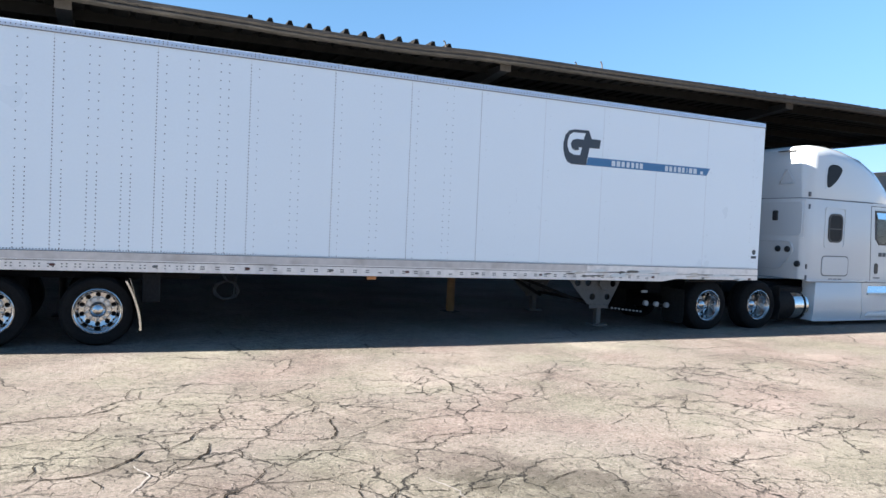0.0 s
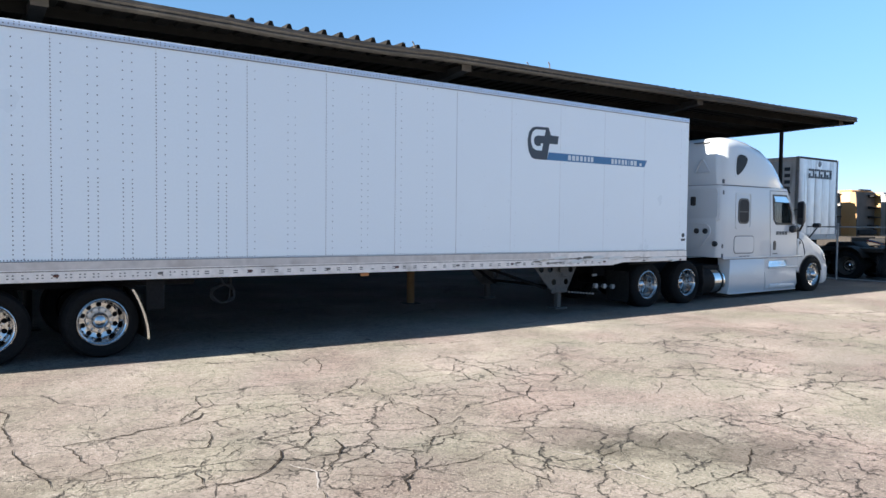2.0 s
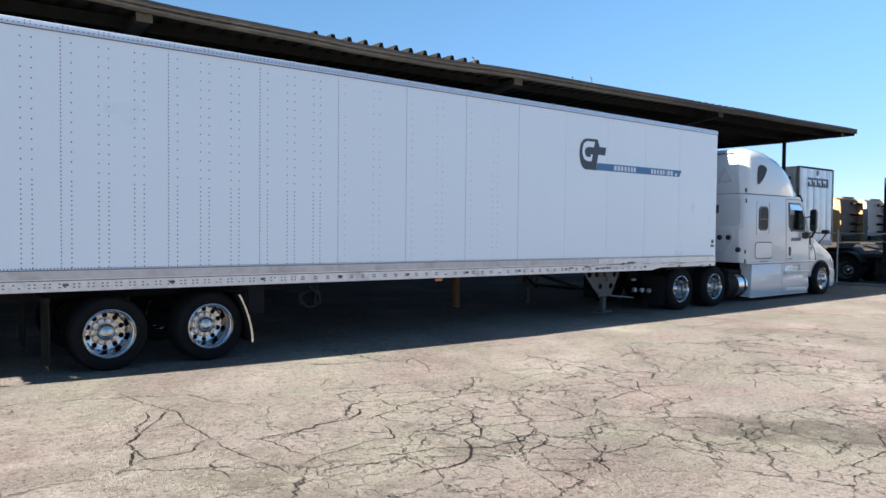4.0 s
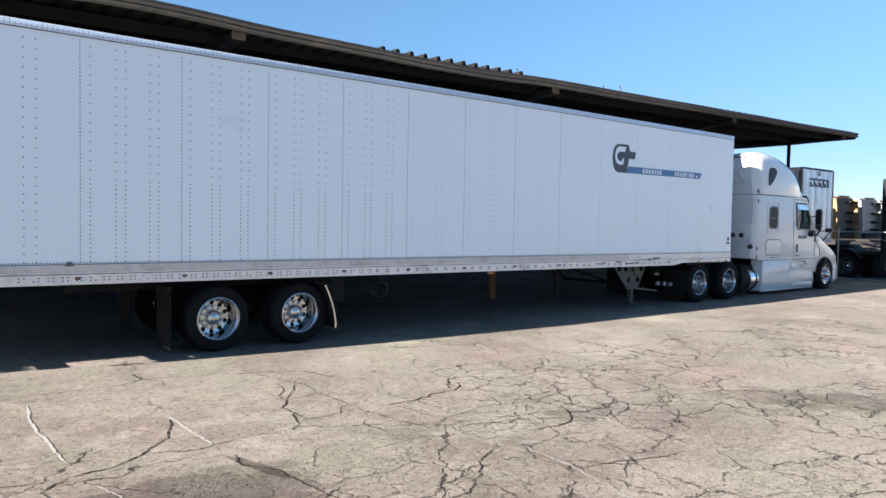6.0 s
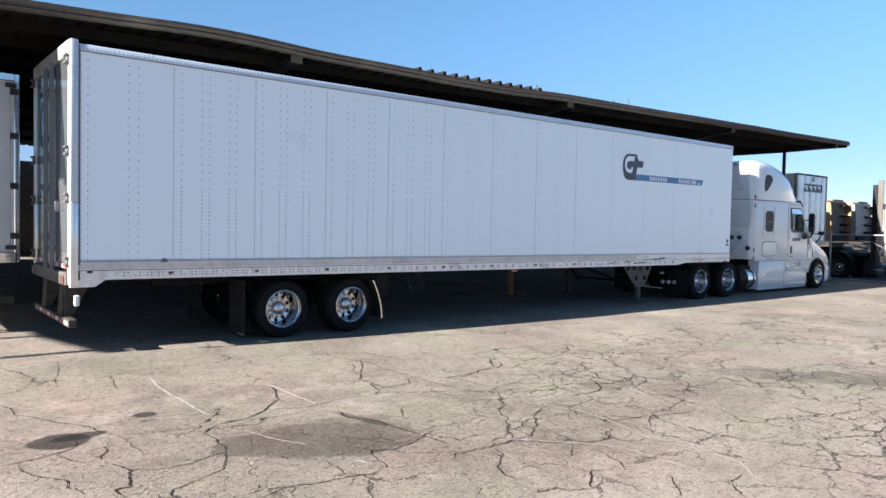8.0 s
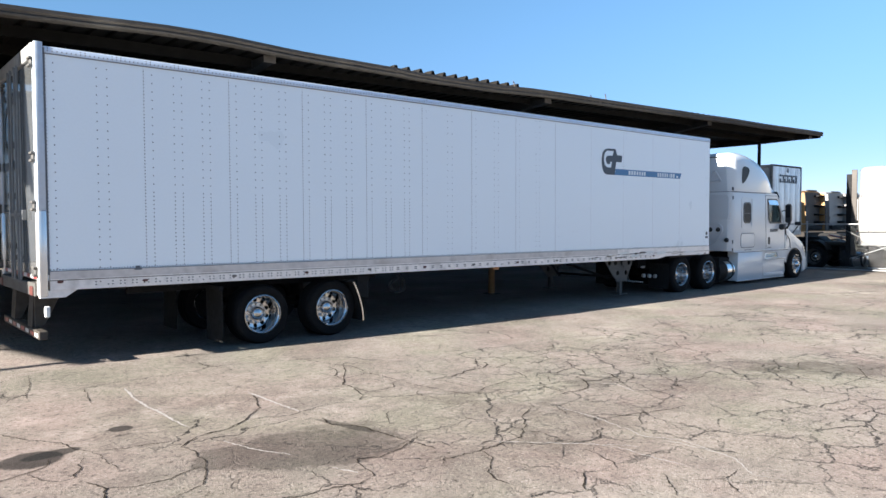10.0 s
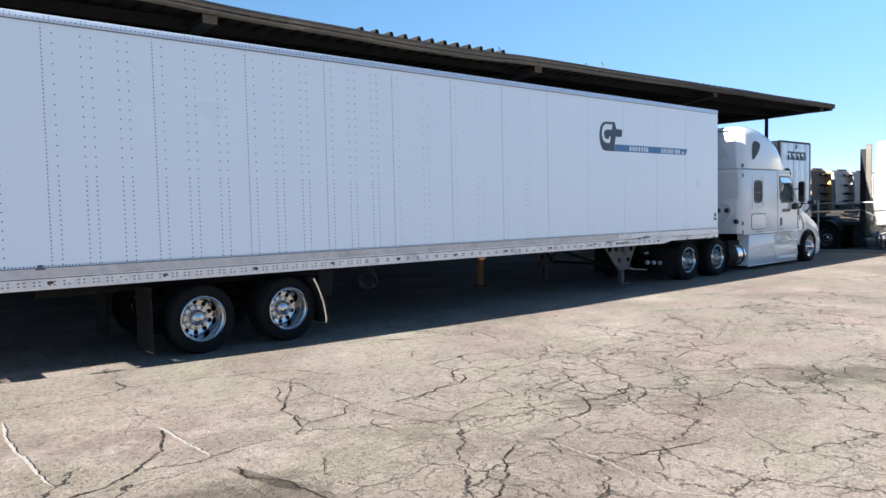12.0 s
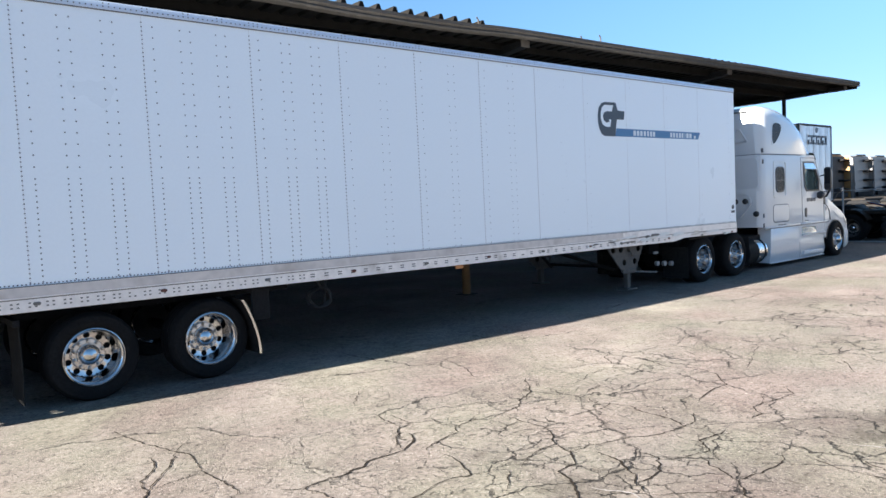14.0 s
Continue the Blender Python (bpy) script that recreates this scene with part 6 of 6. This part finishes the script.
def ribbon(pts, width, mat, name, parent, jag, lift, label="", taper=True):
    """A jagged strip that lies on the ground along a few turning points."""
    path = []
    for (ax, ay), (bx, by) in zip(pts, pts[1:]):
        n = max(3, int(math.hypot(bx - ax, by - ay) / 0.02))
        for k in range(n):
            path.append((ax + (bx - ax) * k / n, ay + (by - ay) * k / n))
    path.append(pts[-1])
    s = crng.uniform(0, 100)
    vs = []
    for i, (x, y) in enumerate(path):
        q = Vector((x, y, 5.0))
        x += jag * (1.3 * noise.noise(q * 3.1) + 0.8 * noise.noise(q * 9.0) + 0.6 * noise.noise(q * 21.0)) + crng.uniform(-0.0045, 0.0045)
        q.z = 35.0
        y += jag * (1.3 * noise.noise(q * 3.1) + 0.8 * noise.noise(q * 9.0) + 0.6 * noise.noise(q * 21.0)) + crng.uniform(-0.0045, 0.0045)
        end = min(1.0, 0.35 + min(i, len(path) - 1 - i) / 10) if taper else 1.0
        w = width * end * max(0.4, 0.9 + 0.5 * noise.noise(Vector((x * 4, y * 4, s + 60))) + 0.55 * noise.noise(Vector((x * 30, y * 30, s))) + crng.uniform(-0.25, 0.25))
        j = min(i, len(path) - 2)
        d = Vector((path[j + 1][0] - path[j][0], path[j + 1][1] - path[j][1])).normalized()
        z = ground_z(x, y) + lift
        vs += [(x - d.y * w / 2, y + d.x * w / 2, z), (x + d.y * w / 2, y - d.x * w / 2, z)]
    fs = [(2 * i, 2 * i + 1, 2 * i + 3, 2 * i + 2) for i in range(len(path) - 1)]
    me = bpy.data.meshes.new(name)
    me.from_pydata(vs, [], fs)
    me.materials.append(mat)
    ob = new(name, me)
    ob.parent = parent
    return tagged(ob, label)


WIDE, OPEN, HAIR, LIP = 0.015, 0.0105, 0.0075, 0.012


def crack(width, *pts, mat=None):
    ribbon(pts, width, mat or CRACK, "crack", CRACKS, 0.026, 0.005)


# net of cracks across the yard
crack(WIDE, (2.10, -3.92), (2.23, -3.80), (2.30, -3.57), (2.37, -3.31), (2.38, -3.16), (2.55, -2.92), (2.57, -2.68), (2.66, -2.60), (2.80, -2.26))
crack(HAIR, (2.55, -2.92), (2.75, -2.86), (2.92, -2.84), (2.96, -2.80))
crack(OPEN, (2.79, -1.21), (2.81, -1.43), (2.85, -1.80), (2.94, -2.12), (3.04, -2.35), (2.96, -2.80), (2.98, -3.11), (2.96, -3.37), (2.93, -3.44))
crack(OPEN, (2.93, -3.44), (2.83, -3.51), (2.70, -3.69), (2.64, -3.69), (2.35, -3.68), (2.26, -3.75))
crack(OPEN, (2.37, -3.31), (2.36, -3.61), (2.36, -3.68))
crack(OPEN, (2.97, -3.56), (2.96, -3.82), (2.97, -4.02), (3.03, -4.20))
crack(OPEN, (2.82, -4.00), (2.73, -4.07), (2.71, -4.21), (2.74, -4.31), (2.73, -4.45))
crack(OPEN, (3.03, -4.20), (3.06, -4.33), (3.10, -4.46), (3.08, -4.63))
crack(OPEN, (3.29, -3.68), (3.34, -3.92), (3.36, -4.13), (3.38, -4.30))
crack(WIDE, (3.18, -3.61), (3.28, -3.69), (3.47, -3.66), (3.65, -3.67), (3.79, -3.66), (3.89, -3.58), (4.12, -3.58), (4.22, -3.60), (4.38, -3.47), (4.50, -3.27))
crack(OPEN, (4.22, -3.60), (4.32, -3.33), (4.43, -3.17), (4.54, -3.04), (4.57, -2.74), (4.60, -2.60))
crack(HAIR, (4.65, -2.27), (4.80, -2.05), (5.00, -1.76))
crack(HAIR, (4.63, -2.32), (5.02, -2.51), (5.32, -2.55))
crack(OPEN, (3.23, -4.52), (3.32, -4.47), (3.43, -4.41), (3.61, -4.38), (3.79, -4.35), (4.00, -4.30), (4.20, -4.33), (4.29, -4.18), (4.37, -3.94), (4.37, -3.84))
crack(OPEN, (4.35, -3.72), (4.47, -3.63), (4.78, -3.57), (4.85, -3.45), (5.16, -3.45), (5.37, -3.46), (5.62, -3.43), (5.77, -3.30), (6.08, -3.14), (6.42, -2.75))
crack(HAIR, (4.69, -2.74), (4.66, -3.07), (4.96, -3.24))
crack(OPEN, (5.34, -3.52), (5.33, -3.76), (5.31, -4.04), (5.22, -4.20), (5.06, -4.35), (4.84, -4.36), (4.57, -4.45))
crack(HAIR, (4.36, -4.37), (4.62, -4.36))
crack(WIDE, (5.06, -4.35), (4.98, -4.57), (4.84, -4.73), (4.67, -4.75), (4.51, -4.99), (4.40, -5.13), (4.32, -5.18), (3.92, -5.17), (3.76, -5.18))
crack(OPEN, (3.92, -5.17), (3.93, -5.04), (3.95, -4.90), (3.99, -4.78))
crack(OPEN, (4.44, -4.45), (4.28, -4.60), (4.18, -4.69))
crack(HAIR, (4.20, -4.33), (4.43, -4.42))
crack(OPEN, (4.98, -4.57), (5.25, -4.59))
crack(OPEN, (3.30, -4.72), (3.50, -4.70), (3.63, -4.75), (3.89, -4.83))
crack(HAIR, (3.54, -4.55), (3.50, -4.70))
crack(OPEN, (3.30, -4.62), (3.26, -4.81))
crack(HAIR, (4.35, -4.73), (4.47, -4.65), (4.53, -4.60))
crack(HAIR, (4.32, -4.79), (4.36, -4.96))
crack(OPEN, (4.32, -5.26), (4.36, -5.50), (4.35, -5.58))
crack(OPEN, (6.51, -1.37), (6.36, -1.85), (6.15, -2.28))
crack(OPEN, (5.65, -3.97), (5.78, -3.98), (6.10, -4.02), (6.28, -3.97))
crack(OPEN, (6.26, -3.68), (6.10, -4.02))
crack(HAIR, (6.50, -3.53), (6.73, -3.63))
crack(HAIR, (6.51, -3.32), (6.96, -3.17), (7.27, -3.11))
crack(OPEN, (5.25, -4.59), (5.56, -4.67), (5.68, -4.75), (5.89, -4.81), (6.03, -4.84), (6.22, -4.82), (6.42, -4.66))
crack(WIDE, (6.25, -4.17), (6.16, -4.36), (6.16, -4.60), (6.03, -4.84))
crack(HAIR, (6.18, -4.57), (6.41, -4.40))
crack(WIDE, (5.12, -4.69), (5.09, -4.89), (4.95, -5.13), (4.81, -5.27), (4.73, -5.36))
crack(OPEN, (4.81, -5.27), (5.10, -5.23), (5.32, -5.05), (5.32, -4.96), (5.29, -4.85))
crack(OPEN, (5.32, -5.05), (5.41, -5.20), (5.65, -5.27), (5.83, -5.12), (6.01, -5.10), (6.13, -5.12))
crack(OPEN, (5.51, -5.26), (5.36, -5.49), (5.29, -5.64), (5.25, -5.71))
crack(OPEN, (5.28, -5.69), (5.52, -5.70), (5.78, -5.72), (5.94, -5.63))
crack(WIDE, (5.25, -5.71), (5.11, -5.83), (5.00, -6.00))
crack(HAIR, (4.70, -5.41), (4.91, -5.58), (5.15, -5.79))
crack(OPEN, (7.90, -3.13), (7.72, -3.59), (7.86, -3.85), (7.72, -4.17), (7.42, -4.44), (7.16, -4.44), (6.77, -4.51))
crack(OPEN, (7.45, -3.11), (7.70, -2.79), (7.92, -2.71))
crack(HAIR, (8.23, -2.69), (8.54, -2.65))
crack(HAIR, (8.23, -2.21), (8.60, -2.04))
crack(OPEN, (6.55, -5.13), (6.76, -5.11), (6.89, -4.96), (7.19, -4.99), (7.50, -5.04), (7.69, -4.84))
crack(HAIR, (8.55, -3.33), (8.34, -3.60))
crack(HAIR, (7.06, -4.96), (7.32, -4.82))
crack(HAIR, (5.48, -5.80), (5.45, -5.99))
crack(OPEN, (5.96, -5.81), (5.91, -6.16), (5.92, -6.35), (5.86, -6.44))
crack(OPEN, (6.16, -6.03), (6.08, -6.21), (6.03, -6.28))
crack(OPEN, (6.51, -6.18), (6.64, -6.19), (6.92, -6.21))
crack(OPEN, (7.15, -6.27), (7.27, -6.18), (7.55, -6.07))
crack(HAIR, (7.15, -6.27), (7.19, -6.39))
crack(OPEN, (6.54, -6.95), (6.62, -6.99), (6.87, -7.02), (7.09, -7.00), (7.26, -7.00), (7.45, -6.90), (7.63, -6.78), (7.77, -6.70))
crack(OPEN, (9.09, -4.82), (8.86, -5.01), (8.65, -5.12))
crack(OPEN, (9.37, -4.72), (9.74, -4.58))
crack(HAIR, (8.01, -5.94), (8.17, -5.88), (8.35, -5.93))
crack(OPEN, (8.90, -5.69), (9.33, -5.68), (9.13, -5.79))
crack(OPEN, (8.74, -6.31), (9.04, -6.31), (9.30, -6.30), (9.54, -6.28))
crack(HAIR, (7.77, -6.70), (7.97, -6.74))
crack(OPEN, (9.51, -3.72), (9.67, -3.69))
crack(HAIR, (8.21, -4.25), (9.31, -3.82))
crack(OPEN, (-1.41, -4.24), (-1.24, -4.18), (-1.00, -4.13), (-0.87, -4.07), (-0.81, -3.89))
crack(OPEN, (-1.16, -2.24), (-1.09, -2.44), (-1.08, -2.69), (-0.95, -3.01), (-0.71, -3.40), (-0.63, -3.56), (-0.61, -3.76), (-0.53, -3.90))
crack(OPEN, (-0.53, -3.90), (-0.29, -3.96), (-0.11, -3.99), (0.16, -4.09))
crack(WIDE, (0.08, -4.28), (0.29, -4.07))
crack(WIDE, (0.29, -4.07), (0.62, -4.00), (0.87, -3.83), (1.14, -3.52), (1.37, -2.93))
crack(OPEN, (0.87, -3.83), (1.23, -3.96), (1.67, -3.88), (1.99, -3.92))
crack(OPEN, (2.55, -2.92), (3.15, -1.98))
crack(OPEN, (-0.61, -4.00), (-0.69, -4.25), (-0.80, -4.49))
crack(HAIR, (-0.53, -3.90), (-0.48, -4.31), (-0.47, -4.53))
crack(HAIR, (-1.02, -4.15), (-0.97, -4.37), (-0.88, -4.49))
crack(WIDE, (-0.73, -4.63), (-0.67, -4.85), (-0.73, -5.04), (-0.76, -5.18), (-0.87, -5.18), (-0.86, -5.36))
crack(OPEN, (-1.30, -4.22), (-1.31, -4.40), (-1.26, -4.57), (-1.08, -4.82), (-1.12, -5.00), (-1.05, -5.17))
crack(OPEN, (-0.67, -4.83), (-0.46, -4.95), (-0.22, -4.93), (-0.08, -4.86), (0.05, -4.86), (0.12, -4.66), (0.14, -4.46), (0.10, -4.26))
crack(OPEN, (0.05, -4.85), (-0.02, -5.04), (-0.13, -5.21), (-0.34, -5.32), (-0.56, -5.40), (-0.58, -5.58))
crack(OPEN, (-0.13, -5.91), (0.16, -5.81), (0.48, -5.90), (0.75, -5.92), (0.91, -5.88), (0.96, -5.79), (0.95, -5.57), (1.01, -5.49), (1.20, -5.57), (1.47, -5.48), (1.65, -5.37), (1.77, -5.33))
crack(WIDE, (1.44, -4.26), (1.38, -4.52), (1.54, -4.72), (1.58, -5.03), (1.60, -5.34))
crack(WIDE, (1.60, -5.34), (1.63, -5.71))
crack(HAIR, (2.11, -4.43), (1.96, -4.59), (1.82, -4.82), (1.81, -4.91))
crack(HAIR, (1.51, -0.44), (1.61, -1.00), (1.76, -1.39), (1.73, -1.64))
crack(HAIR, (-0.30, -0.24), (-0.47, -1.24), (-0.56, -1.59))
crack(HAIR, (0.02, -1.26), (0.01, -1.69), (-0.11, -2.21))
crack(HAIR, (0.96, -5.92), (1.22, -6.00), (1.37, -6.02))
crack(OPEN, (1.43, -6.02), (1.53, -5.93), (1.68, -5.94), (1.90, -5.97), (2.10, -5.96), (2.31, -5.97), (2.47, -5.88), (2.68, -5.74), (2.86, -5.53), (3.20, -5.31))
crack(HAIR, (2.40, -4.76), (2.71, -4.75), (3.00, -4.78))
crack(OPEN, (3.41, -6.08), (3.81, -6.18), (4.14, -6.29), (4.41, -6.34))
crack(OPEN, (1.90, -5.97), (1.82, -6.19), (1.60, -6.36), (1.54, -6.54), (1.55, -6.69))
crack(OPEN, (2.55, -6.52), (2.51, -6.67), (2.45, -6.88), (2.38, -6.99))
crack(OPEN, (2.16, -6.83), (1.91, -7.02), (1.83, -7.16))
crack(HAIR, (3.41, -5.45), (3.25, -5.73), (3.31, -5.89), (3.32, -6.09))
crack(HAIR, (3.05, -6.17), (3.02, -6.32), (2.82, -6.42))
crack(HAIR, (4.57, -5.65), (4.46, -5.94), (4.38, -6.16))
crack(OPEN, (2.84, -6.81), (2.91, -6.95), (3.07, -6.98))
crack(OPEN, (2.54, -7.25), (2.39, -7.43), (2.21, -7.56))
crack(OPEN, (2.60, -7.47), (2.78, -7.60), (3.03, -7.57))
crack(OPEN, (2.75, -7.61), (2.58, -7.83))
crack(OPEN, (8.49, -6.42), (8.74, -6.40))
crack(OPEN, (10.25, -5.98), (10.57, -6.00), (10.99, -5.87), (11.29, -5.75))
crack(OPEN, (8.76, -6.75), (8.65, -6.87))
crack(OPEN, (3.84, -6.19), (3.63, -6.30), (3.47, -6.44))
crack(HAIR, (3.59, -6.78), (3.68, -6.66), (3.70, -6.54))
crack(HAIR, (4.97, -6.62), (5.19, -6.70))
# pale crumbled edges
crack(LIP, (3.42, -5.41), (3.38, -5.72), (3.36, -6.03), (3.28, -6.40), (3.20, -6.66), (3.31, -6.90), (3.30, -7.12), (3.27, -7.37), (3.23, -7.50), mat=CHALK)
crack(LIP, (4.58, -5.09), (4.68, -5.32), (4.55, -5.65), mat=CHALK)
crack(LIP, (2.14, -5.91), (2.42, -6.17), (2.71, -6.50), (2.93, -6.77), mat=CHALK)
crack(LIP, (6.43, -5.88), (6.53, -6.12), (6.51, -6.42), (6.49, -6.69), (6.56, -6.94), mat=CHALK)
crack(LIP, (2.71, -6.45), (2.78, -6.68), (2.81, -7.05), (2.81, -7.29), mat=CHALK)
crack(LIP, (3.20, -6.79), (3.28, -7.16), (3.26, -7.42), (3.00, -7.70), (3.07, -7.92), mat=CHALK)


PAINT = thing("worn_paint_lines", "faint worn curved white lines on the asphalt", "marking", kind="structure")
ribbon([(0.40, -1.7), (0.33, -2.2), (0.31, -2.7), (0.33, -3.3), (0.35, -3.73)], 0.026, CHALK, "paint_line", PAINT, 0.012, 0.006)
ribbon([(1.36, -2.83), (1.37, -3.4), (1.38, -3.91)], 0.026, CHALK, "paint_line", PAINT, 0.012, 0.006)
ribbon([(0.40, -4.34), (0.54, -4.75), (0.67, -5.06)], 0.015, CHALK, "paint_line", PAINT, 0.02, 0.006)
ribbon([(0.76, -5.52), (0.87, -5.74)], 0.03, CHALK, "paint_line", PAINT, 0.02, 0.006)
